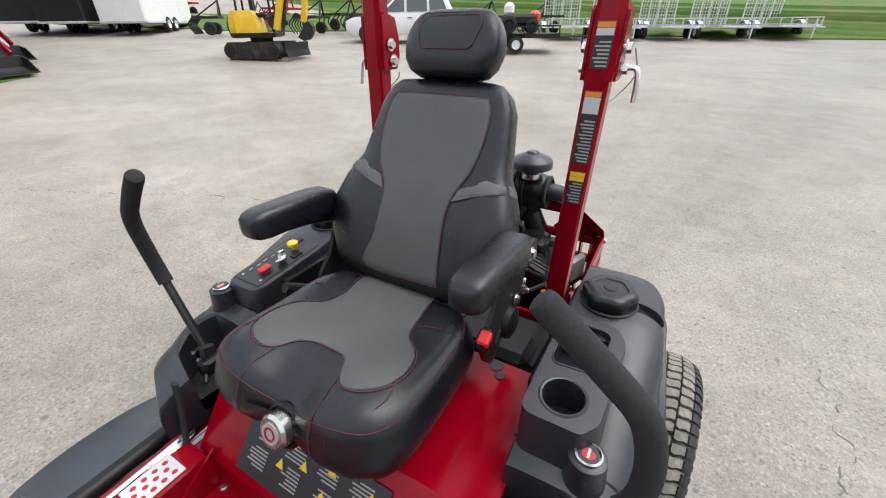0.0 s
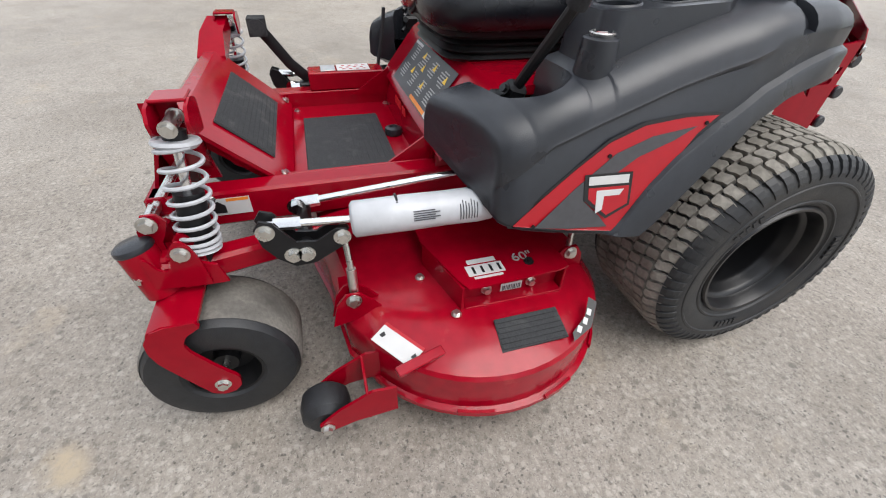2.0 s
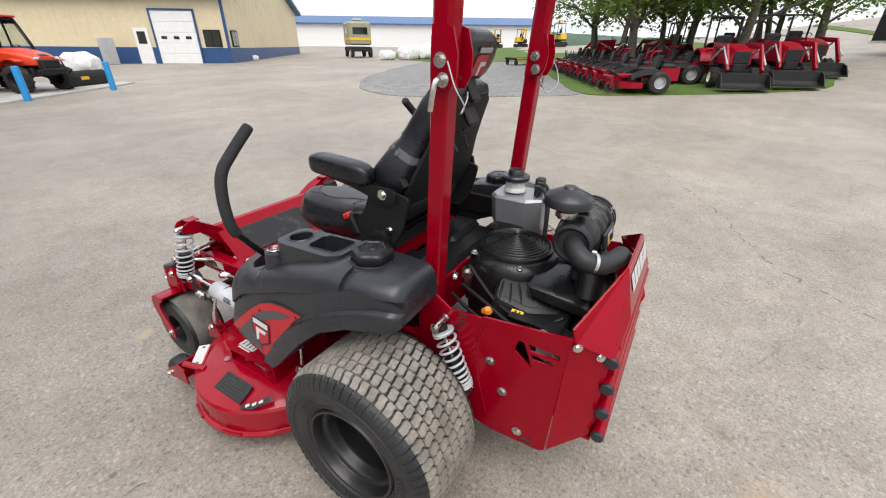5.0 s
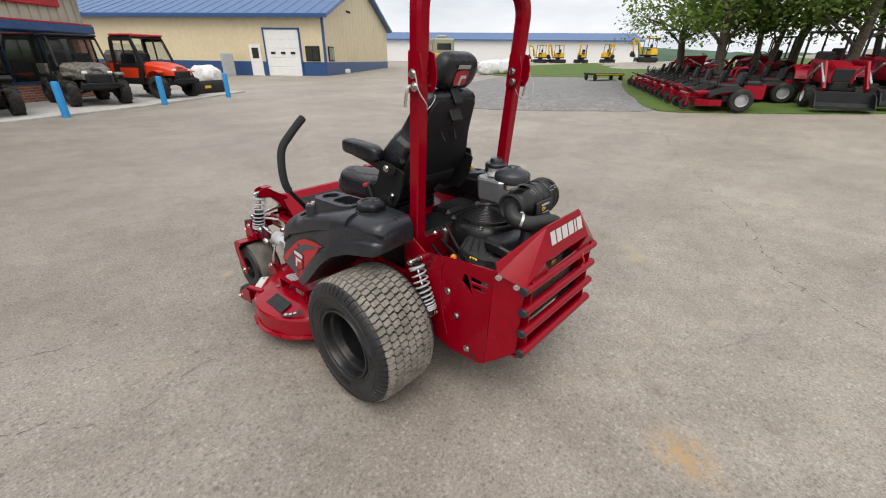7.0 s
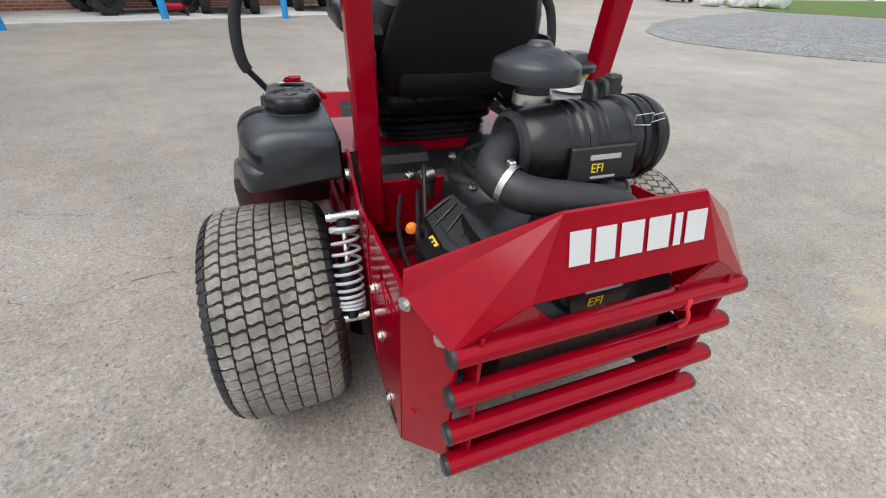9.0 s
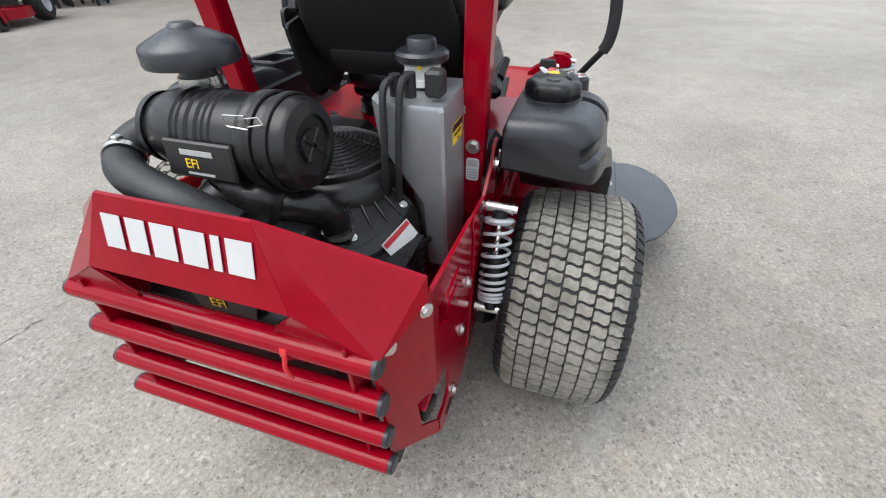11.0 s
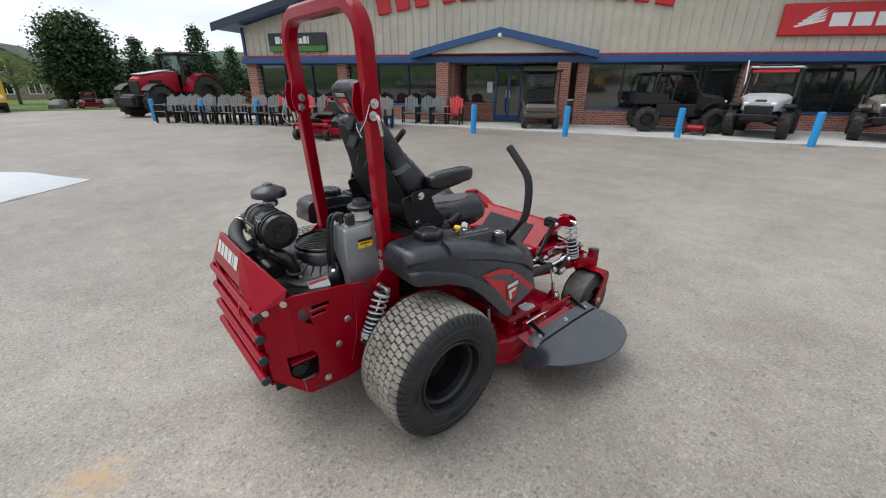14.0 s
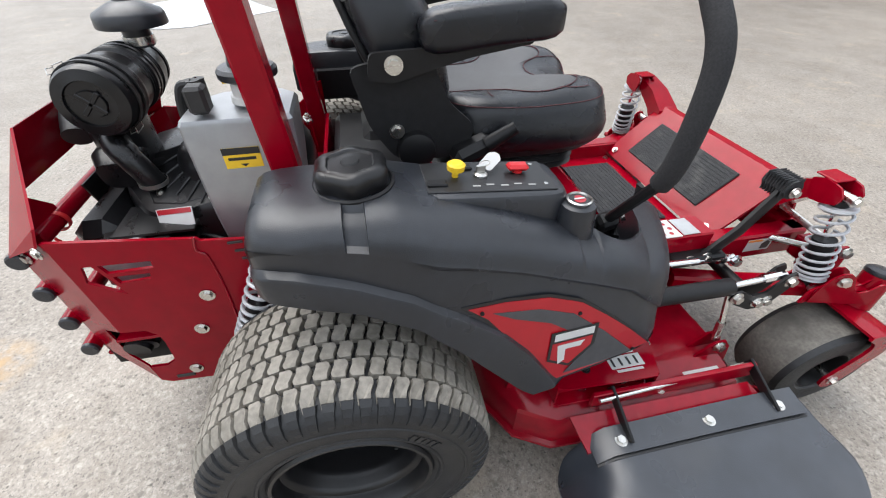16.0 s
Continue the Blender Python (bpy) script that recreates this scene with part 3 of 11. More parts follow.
def crack(points, width, seed):
    """A thin jagged line of dark fill along the asphalt."""
    r = random.Random(seed)
    line = []
    for a, b in zip(points, points[1:]):
        a, b = Vector(a), Vector(b)
        k = max(2, int((b - a).length / 0.028))
        side = (b - a).normalized().orthogonal()
        off = 0.0
        for q in range(k):
            off = off * 0.75 + r.uniform(-0.022, 0.022)
            line.append(a.lerp(b, q / k) + side * off)
    m = Mesh()
    n = len(line)
    for i in range(n - 1):
        if r.random() < 0.42:
            continue
        d = (line[i + 1] - line[i]).normalized().orthogonal()
        w0, w1 = width * r.uniform(0.1, 1.0), width * r.uniform(0.1, 1.0)
        m.add([(p.x, p.y, terrain(p.x, p.y) + 0.0025) for p in (line[i] - d * w0, line[i] + d * w0, line[i + 1] + d * w1, line[i + 1] - d * w1)], [(0, 1, 2, 3)])
    part("crack", m, CRACK, ground, "dark crack in the asphalt", smooth=0)


crack([(9.5, 1.9), (6.9, 0.86), (5.3, 0.15), (4.1, -0.41), (3.4, -0.75), (3.0, -0.95), (2.3, -1.17), (1.95, -1.38), (1.6, -1.75)], 0.006, 1)
crack([(-2.1, 1.2), (-1.75, 0.95), (-1.46, 0.76), (-1.19, 0.84), (-0.96, 0.82)], 0.004, 2)
crack([(-2.0, 1.75), (-1.7, 1.58), (-1.45, 1.52)], 0.003, 3)
crack([(-1.36, -1.0), (-1.37, -0.74), (-1.36, -0.55), (-1.28, -0.33), (-1.3, -0.1)], 0.0035, 4)
crack([(2.4, -1.3), (2.8, -1.9), (2.7, -2.6), (3.1, -3.3)], 0.004, 5)
crack([(-4.2, -2.2), (-3.4, -2.0), (-2.9, -2.1), (-2.2, -1.8)], 0.0045, 6)

rnd = random.Random(77)
vs, fs = [], []
for i in range(1500):
    x, y = rnd.gauss(0, 2.2), rnd.gauss(0, 2.2)
    z = terrain(x, y)
    r = rnd.uniform(0.0016, 0.0042) * (1.8 if rnd.random() < 0.06 else 1)
    b = len(vs)
    a = rnd.uniform(0, 6.28)
    for k in range(4):
        q = r * rnd.uniform(0.7, 1.3)
        vs.append((x + q * math.cos(a + k * 1.57), y + q * math.sin(a + k * 1.57), z - 0.0005))
    vs.append((x, y, z + r * rnd.uniform(0.6, 1.1)))
    fs += [(b, b + 1, b + 4), (b + 1, b + 2, b + 4), (b + 2, b + 3, b + 4), (b + 3, b, b + 4)]
GRIT = material("loose_grit", (0.22, 0.205, 0.18), 0.9, 0, 0.4, 8, island=0.6, spec=0.2)
tagged(part("loose_grit", Mesh().add(vs, fs), GRIT, smooth=0), "small loose stones scattered on the asphalt", "grit", kind="stuff")

# ---- the zero-turn mower ----
def rear_wheel(mower, s):
    c = Vector((0.585 * s, 0.125, 0.300))
    R = 0.300
    prof = [(0.152, -0.126), (0.168, -0.141), (0.205, -0.153), (0.236, -0.156), (0.258, -0.153), (0.274, -0.143), (0.283, -0.124), (0.2865, -0.08), (0.288, 0),
            (0.2865, 0.08), (0.283, 0.124), (0.274, 0.143), (0.258, 0.153), (0.236, 0.156), (0.205, 0.153), (0.168, 0.141), (0.152, 0.126)]
    tyre = part("rear_tyre", Mesh().lathe(prof, c, (s, 0, 0), 72), RUBBER, mower, "dusty black rubber tyre with turf tread")
    for k in (-1, 1):
        part("sidewall_ring", Mesh().lathe([(0.226, k * 0.1545), (0.229, k * 0.1580), (0.233, k * 0.1580), (0.236, k * 0.155)], c, (s, 0, 0), 64), RUBBER, tyre)
        part("sidewall_ring", Mesh().lathe([(0.176, k * 0.1435), (0.179, k * 0.1485), (0.183, k * 0.1485), (0.186, k * 0.1460)], c, (s, 0, 0), 64), RUBBER, tyre)
    # raised size marks on the outer wall, as plain bars
    for a0 in (0.6, 2.9, 4.6):
        for i in range(5):
            a = a0 + i * 0.075
            d, w = Vector((0, math.cos(a), math.sin(a))), Vector((0, -math.sin(a), math.cos(a)))
            p = c + Vector((s * 0.1545, 0, 0)) + d * 0.206
            m = Mesh().loft([[p + d * u * 0.009 + w * v * 0.005 + Vector((s * h, 0, 0)) for u, v in ((-1, -1), (1, -1), (1, 1), (-1, 1))] for h in (-0.003, 0.0012)])
            part("size_bar", m, RUBBER, tyre, smooth=0)
    # staggered turf blocks with waved edges, the outer ones rolling over the shoulder
    m = Mesh()
    rows, cols = 60, 7
    pitch, wide = 2 * math.pi / rows, 0.268 / cols

    def at(x, a, r):
        over = max(0, abs(x) - 0.096)
        crown = r - 0.12 * x * x - over * over * 9
        return c + Vector(((x - math.copysign(over * 0.10, x)) * s, crown * math.cos(a), crown * math.sin(a)))
    edge = [-1, -0.86, -0.45, 0.0, 0.45, 0.86, 1]
    for i in range(rows):
        for j in range(cols):
            a0 = pitch * (i + (0.34 if j % 2 else 0) + 0.03 * math.sin(i * 2.1 + j))
            ha, hx = pitch * 0.415, wide * 0.478
            xm = -0.134 + wide * (j + 0.5)
            wave = [0.22 * math.sin(u * math.pi) for u in edge]
            low = [(u, -(0.74 if abs(u) == 1 else 0.93 if abs(u) > 0.8 else 1.0) + w) for u, w in zip(edge, wave)]
            high = [(u, (0.74 if abs(u) == 1 else 0.93 if abs(u) > 0.8 else 1.0) + w) for u, w in zip(edge, wave)][::-1]
            pts = [(xm + u * hx + (math.copysign(0.012, u) if (j == 0 and u < -0.8) or (j == cols - 1 and u > 0.8) else 0), v * ha) for u, v in low + high]
            top = [at(xm + (x - xm) * 0.93, a0 + v * 0.90, R + random.uniform(-0.0008, 0.0008)) for x, v in pts]
            m.loft([[at(x, a0 + v, R - 0.015) for x, v in pts], top], True)
    part("tread", m, TREAD, tyre, "grey dusty turf tread blocks", smooth=0)["kind"] = "stuff"
    # tapered shoulder lugs below the outer blocks
    m = Mesh()
    for i in range(rows):
        for k in (-1, 1):
            a = pitch * i
            q = [(0.2870, 0.132), (0.2800, 0.1425), (0.2680, 0.1510), (0.2560, 0.1555), (0.247, 0.1555)]
            rings = []
            for n, (r, x) in enumerate(q):
                da = pitch * (0.42 - 0.05 * n)
                rings.append([c + Vector((s * k * (x + o), (r + o) * math.cos(a + b), (r + o) * math.sin(a + b))) for b, o in ((-da, -0.006), (-da * .82, 0.0005), (da * .82, 0.0005), (da, -0.006))])
            m.loft(rings, True)
    part("shoulder_lug", m, RUBBER, tyre, smooth=0)["kind"] = "stuff"
    # rim: deep dished steel with a stepped lip
    prof = [(0.160, 0.130), (0.166, 0.141), (0.162, 0.147), (0.155, 0.146), (0.150, 0.134), (0.148, 0.118), (0.146, 0.112), (0.138, 0.108), (0.133, 0.100), (0.132, 0.086), (0.127, 0.078), (0.125, 0.066), (0.124, -0.02),
            (0.116, -0.032), (0.06, -0.035), (0.0, -0.035)]
    rim = part("rim", Mesh().lathe(prof, c, (s, 0, 0), 64), RIM_BLACK, mower, "black painted dished steel rim")
    m = Mesh().cyl(c + Vector((s * -0.035, 0, 0)), c + Vector((s * 0.005, 0, 0)), 0.042, 0.036, 20)
    m.cyl(c + Vector((s * 0.005, 0, 0)), c + Vector((s * 0.022, 0, 0)), 0.018, n=6)
    part("hub", m, GLOSS_BLACK, rim)
    for i in range(5):
        a = 2 * math.pi * (i + 0.25) / 5
        p = c + Vector((s * -0.035, 0.062 * math.cos(a), 0.062 * math.sin(a)))
        part("lug_nut", Mesh().cyl(p, p + Vector((s * 0.018, 0, 0)), 0.0095, n=6), ZINC, rim)
    p = c + Vector((s * 0.10, 0.100, 0.095))
    part("air_valve", Mesh().cyl(p, p + Vector((s * 0.035, -0.006, -0.006)), 0.005, 0.004, 10), RUBBER, rim, "short black tyre valve")
    m = Mesh().cyl(c - Vector((s * 0.036, 0, 0)), c - Vector((s * 0.20, 0, 0)), 0.05, 0.085, 24)
    m.box(c - Vector((s * 0.24, 0, 0)), (0.12, 0.24, 0.22), ch=0.03)
    part("wheel_motor", m, GLOSS_BLACK, mower, "black hydraulic transaxle behind the wheel")


def caster(mower, s):
    dx, dy = (0.045, 0.050) if s > 0 else (0.0, 0.0)
    c = Vector((0.520 * s + dx, 1.405 + dy, 0.158))
    prof = [(0.075, -0.070), (0.085, -0.080), (0.120, -0.084), (0.146, -0.078), (0.157, -0.060), (0.159, 0), (0.157, 0.060), (0.146, 0.078), (0.120, 0.084), (0.085, 0.080), (0.075, 0.070)]
    tyre = part("caster_tyre", Mesh().lathe(prof, c, (s, 0, 0), 48), RUBBER, mower, "smooth black caster tyre")
    m = Mesh().lathe([(0.1565, -0.063), (0.1605, -0.056), (0.1615, 0), (0.1605, 0.056), (0.1565, 0.063)], c, (s, 0, 0), 48)
    part("tread", m, CASTER_TREAD, tyre, "worn grey rolling surface")
    prof = [(0.076, 0.068), (0.080, 0.074), (0.074, 0.074), (0.066, 0.05), (0.060, 0.02), (0.03, 0.018), (0.026, 0.05), (0.0, 0.05)]
    m = Mesh().lathe(prof, c, (s, 0, 0), 32).lathe([(r, -a) for r, a in prof], c, (s, 0, 0), 32)
    part("caster_rim", m, GLOSS_BLACK, mower)
    # fork: two raked arms under a shoulder plate, pivot tube above
    for k in (-1, 1):
        xo = c.x + k * 0.100
        poly = [(1.370, 0.170), (1.372, 0.142), (1.388, 0.126), (1.410, 0.122), (1.432, 0.134), (1.462, 0.195), (1.490, 0.255), (1.497, 0.290), (1.494, 0.320), (1.478, 0.342), (1.452, 0.350), (1.400, 0.350), (1.394, 0.336), (1.424, 0.318), (1.436, 0.295), (1.430, 0.270), (1.400, 0.215)]
        arm = part("fork_arm", Mesh().plate(rounded(poly, 4), lambda u, v, d, xo=xo: (xo - 0.004 + d, u + dy, v), 0.008), RED, mower, smooth=30)
        m = Mesh()
        bolt(m, (c.x + k * 0.104, c.y, c.z), (k, 0, 0), 0.011, 0.009)
        part("axle_bolt", m, ZINC, arm)
    rings = [[Vector((x, y + dy, z)) for y, z in ((1.396, 0.342), (1.396, 0.350), (1.456, 0.351), (1.483, 0.340), (1.495, 0.310), (1.493, 0.262), (1.487, 0.262), (1.488, 0.308), (1.478, 0.334), (1.454, 0.343))] for x in (c.x - 0.100, c.x + 0.100)]
    part("fork_shoulder", Mesh().loft(rings), RED, mower, smooth=30)
    part("axle", Mesh().cyl((c.x - 0.1, c.y, c.z), (c.x + 0.1, c.y, c.z), 0.009, n=10), ZINC, mower)
    foot, head = Vector((0.510 * s + dx, 1.470 + dy, 0.345)), Vector((0.497 * s + dx, 1.489 + dy, 0.445))
    tube = part("pivot_tube", Mesh().cyl(foot, head, 0.034, n=24), RED, mower)
    m = Mesh().lathe([(0.0, 0.014), (0.026, 0.013), (0.034, 0.008), (0.0355, 0.0), (0.034, -0.004)], head, head - foot, 24)
    part("cap", m, BLACK_PLASTIC, tube, "round black grease cap")


def spring(me, p0, p1, r, wire, turns, n=18):
    p0, p1 = Vector(p0), Vector(p1)
    a = (p1 - p0).normalized()
    u = a.orthogonal().normalized()
    w = a.cross(u)
    N = int(turns * n)
    tight = 1.55
    pts = []
    for i in range(N + 1):
        t = i / N
        e = 1 - (1 - t) ** tight if t < 1 else 1.0
        ang = 2 * math.pi * turns * t
        pts.append(p0 + (p1 - p0) * e + r * (math.cos(ang) * u + math.sin(ang) * w))
    me.tube(pts, wire, 7)


def shock(mower, p0, p1, r, turns, wire, name):
    """A coil-over: p0 is the upper eye, p1 the lower."""
    p0, p1 = Vector(p0), Vector(p1)
    d = p1 - p0
    a = d.normalized()
    m = Mesh().cyl(p0 + d * 0.46, p0 + d * 0.90, r * 0.74, n=20)
    m.cyl(p0 + d * 0.84, p0 + d * 0.90, r * 0.95, n=20)
    m.cyl(p0 + d * 0.88, p1, r * 0.5, n=16)
    body = part(name, m, GLOSS_BLACK, mower, "black damper body of a coil-over shock")
    part("upper_collar", Mesh().cyl(p0 + d * 0.04, p0 + d * 0.12, r * 0.55, n=16), GLOSS_BLACK, body)
    part("damper_rod", Mesh().cyl(p0 + d * 0.1, p0 + d * 0.5, r * 0.24, n=12), CHROME, body)
    m = Mesh().lathe([(r * 0.3, 0), (r * 1.06, 0), (r * 1.12, 0.006), (r * 0.9, 0.014), (r * 0.3, 0.014)], p0 + d * 0.10, a, 24)
    m.lathe([(r * 0.3, 0), (r * 0.9, 0.0), (r * 1.05, 0.010), (r * 0.3, 0.014)], p0 + d * 0.86, a, 24)
    spring(m, p0 + d * 0.13, p0 + d * 0.87, r * 0.98, wire, turns)
    part("coil_spring", m, COIL, body, "white painted coil spring")
    m = Mesh()
    for p in (p0, p1):
        m.cyl(p - Vector((0.030, 0, 0)), p + Vector((0.030, 0, 0)), r * 0.36, n=14)
        bolt(m, p + Vector((0.030, 0, 0)), (1, 0, 0), 0.010, 0.009)
        bolt(m, p - Vector((0.030, 0, 0)), (-1, 0, 0), 0.010, 0.009)
    part("mount_bolt", m, ZINC, body)
    return body


COVER_TOP = ((0.03, 0.800), (0.036, 0.820), (0.050, 0.834), (0.075, 0.839), (0.12, 0.841), (0.20, 0.841), (0.27, 0.836), (0.375, 0.812), (0.48, 0.780), (0.545, 0.755), (0.625, 0.725), (0.705, 0.692), (0.76, 0.672), (0.79, 0.662), (0.81, 0.652), (0.817, 0.638), (0.82, 0.620))
COVER_LOW = ((0.03, 0.715), (0.036, 0.706), (0.05, 0.699), (0.075, 0.695), (0.11, 0.690), (0.20, 0.673), (0.29, 0.636), (0.36, 0.576), (0.43, 0.498), (0.48, 0.443), (0.508, 0.420), (0.57, 0.424), (0.70, 0.440), (0.755, 0.450), (0.79, 0.457), (0.81, 0.463), (0.82, 0.474))
COVER_OUT = ((0.03, 0.548), (0.036, 0.562), (0.050, 0.574), (0.075, 0.582), (0.11, 0.591), (0.17, 0.606), (0.25, 0.630), (0.32, 0.646), (0.36, 0.6485), (0.60, 0.630), (0.76, 0.616), (0.79, 0.609), (0.81, 0.596), (0.817, 0.582), (0.82, 0.565))
FLANGE_TOP = ((0.03, 0.752), (0.05, 0.762), (0.11, 0.760), (0.20, 0.733), (0.28, 0.703), (0.38, 0.640), (0.45, 0.585), (0.50, 0.530), (0.54, 0.470), (0.572, 0.425), (0.82, 0.425))
CREASE_Z = ((0.0, 0.80), (0.28, 0.775), (0.35, 0.758), (0.453, 0.725), (0.597, 0.672), (0.713, 0.612), (0.785, 0.560), (0.82, 0.53))


def along(table, y):
    return float(np.interp(y, [p[0] for p in table], [p[1] for p in table]))


def side_x(y, z=0.56):
    """The outer face of the side cover, which leans out towards its foot."""
    return along(COVER_OUT, y) + 0.20 * (0.56 - z) * min(1, max(0, (y - 0.12) / 0.24))


def fender_sections(s):
    """Closed rings of the side cover from its rear end to its front."""
    ys = sorted(set([round(0.03 + 0.79 * i / 66, 4) for i in range(67)] + [0.034, 0.042, 0.187, 0.1885, 0.2215, 0.223, 0.342, 0.345, 0.598, 0.601, 0.642, 0.646, 0.742, 0.746, 0.805, 0.812, 0.816, 0.818]))
    rings = []
    xi = 0.385
    for y in ys:
        top, low, xo = along(COVER_TOP, y), along(COVER_LOW, y), along(COVER_OUT, y)
        nose = min(1, max(0, (y - 0.60) / 0.20))
        nose = nose * nose * (3 - 2 * nose)
        low_in = low + 0.012 + 0.070 * nose
        dip, xw = (0.730, 0.510) if 0.343 < y < 0.60 else (0.575, 0.540 - 14 * (y - 0.690) ** 2) if 0.644 < y < 0.744 else (None, 0)
        share = 0.64 if y < 0.2 else max(0.48, 0.64 - 0.8 * (y - 0.2))
        xm = max(xi + (xo - xi) * share, xw + 0.010) if dip else xi + (xo - xi) * share
        sh = max(low + 0.06, top - 0.045 - 0.02 * min(1, max(0, (y - 0.15) / 0.2)))
        pts = [(xi, low_in), (xi, (low_in + top) / 2)]
        if dip:
            pts += [(xi, dip - 0.02), (xi + 0.006, dip), (xw - 0.012, dip), (xw, top - 0.006)]
        else:
            pts += [(xi, top - 0.014), (xi + 0.004, top - 0.004), (xi + 0.014, top), (xi + (xm - xi) * 0.75, top)]
        notch = 0.188 < y < 0.222
        for a in (0, 18, 36, 54, 72, 90):
            f, g = math.sin(radians(a)), math.cos(radians(a))
            x = xm + (side_x(y, sh) - xm) * f
            z = sh + (top - 0.001 - sh) * g
            if notch and 10 < a < 80:
                x, z = x - 0.011, z - 0.012
            pts.append((x, z))
        # crease: the flank steps in under a rolled ridge and runs out again below
        deep = 0.011 * min(1, max(0, (y - 0.27) / 0.22)) * min(1, max(0.0, (0.825 - y) / 0.03))
        zf = max(low + 0.012, along(FLANGE_TOP, y))
        zc = min(along(CREASE_Z, y), sh - 0.012)
        zc = max(zc, zf + 0.030)
        for z, d in ((zc + 0.006, 0.002 * (deep > 0)), (zc, 0.0), (zc - 0.005, -deep), (max(zc - 0.016, zf + 0.010), -deep * 0.8), (max(zc - 0.055, zf + 0.006), 0.0)):
            pts.append((side_x(y, z) + d, z))
        lip = 0.017 * min(1, max(0, (0.585 - y) / 0.03))
        pts += [(side_x(y, zf), zf), (side_x(y, zf) + lip * 0.8, zf - 0.006), (side_x(y, zf) + lip, zf - 0.012), (side_x(y, low) + lip, low + 0.004), (side_x(y, low) + lip - 0.005, low), (side_x(y, low) - 0.02, low + 0.001)]
        rings.append([Vector((x * s, y + 0.085 * nose * max(0, (xo - x) / (xo - xi)), z)) for x, z in pts])
    return rings


def on_side(s, off):
    return lambda u, v, d: Vector((s * (side_x(u, v) + off + d), u, v))


def rounded(poly, k=3):
    """Rounds the corners of a 2D outline a little."""
    out = []
    n = len(poly)
    for i in range(n):
        p, a, b = Vector(poly[i]), Vector(poly[i - 1]), Vector(poly[(i + 1) % n])
        r = min((a - p).length, (b - p).length) * 0.25
        q0, q1 = p + (a - p).normalized() * r, p + (b - p).normalized() * r
        for j in range(k + 1):
            t = j / k
            out.append((q0 * (1 - t) ** 2 + p * 2 * t * (1 - t) + q1 * t * t)[:])
    return out


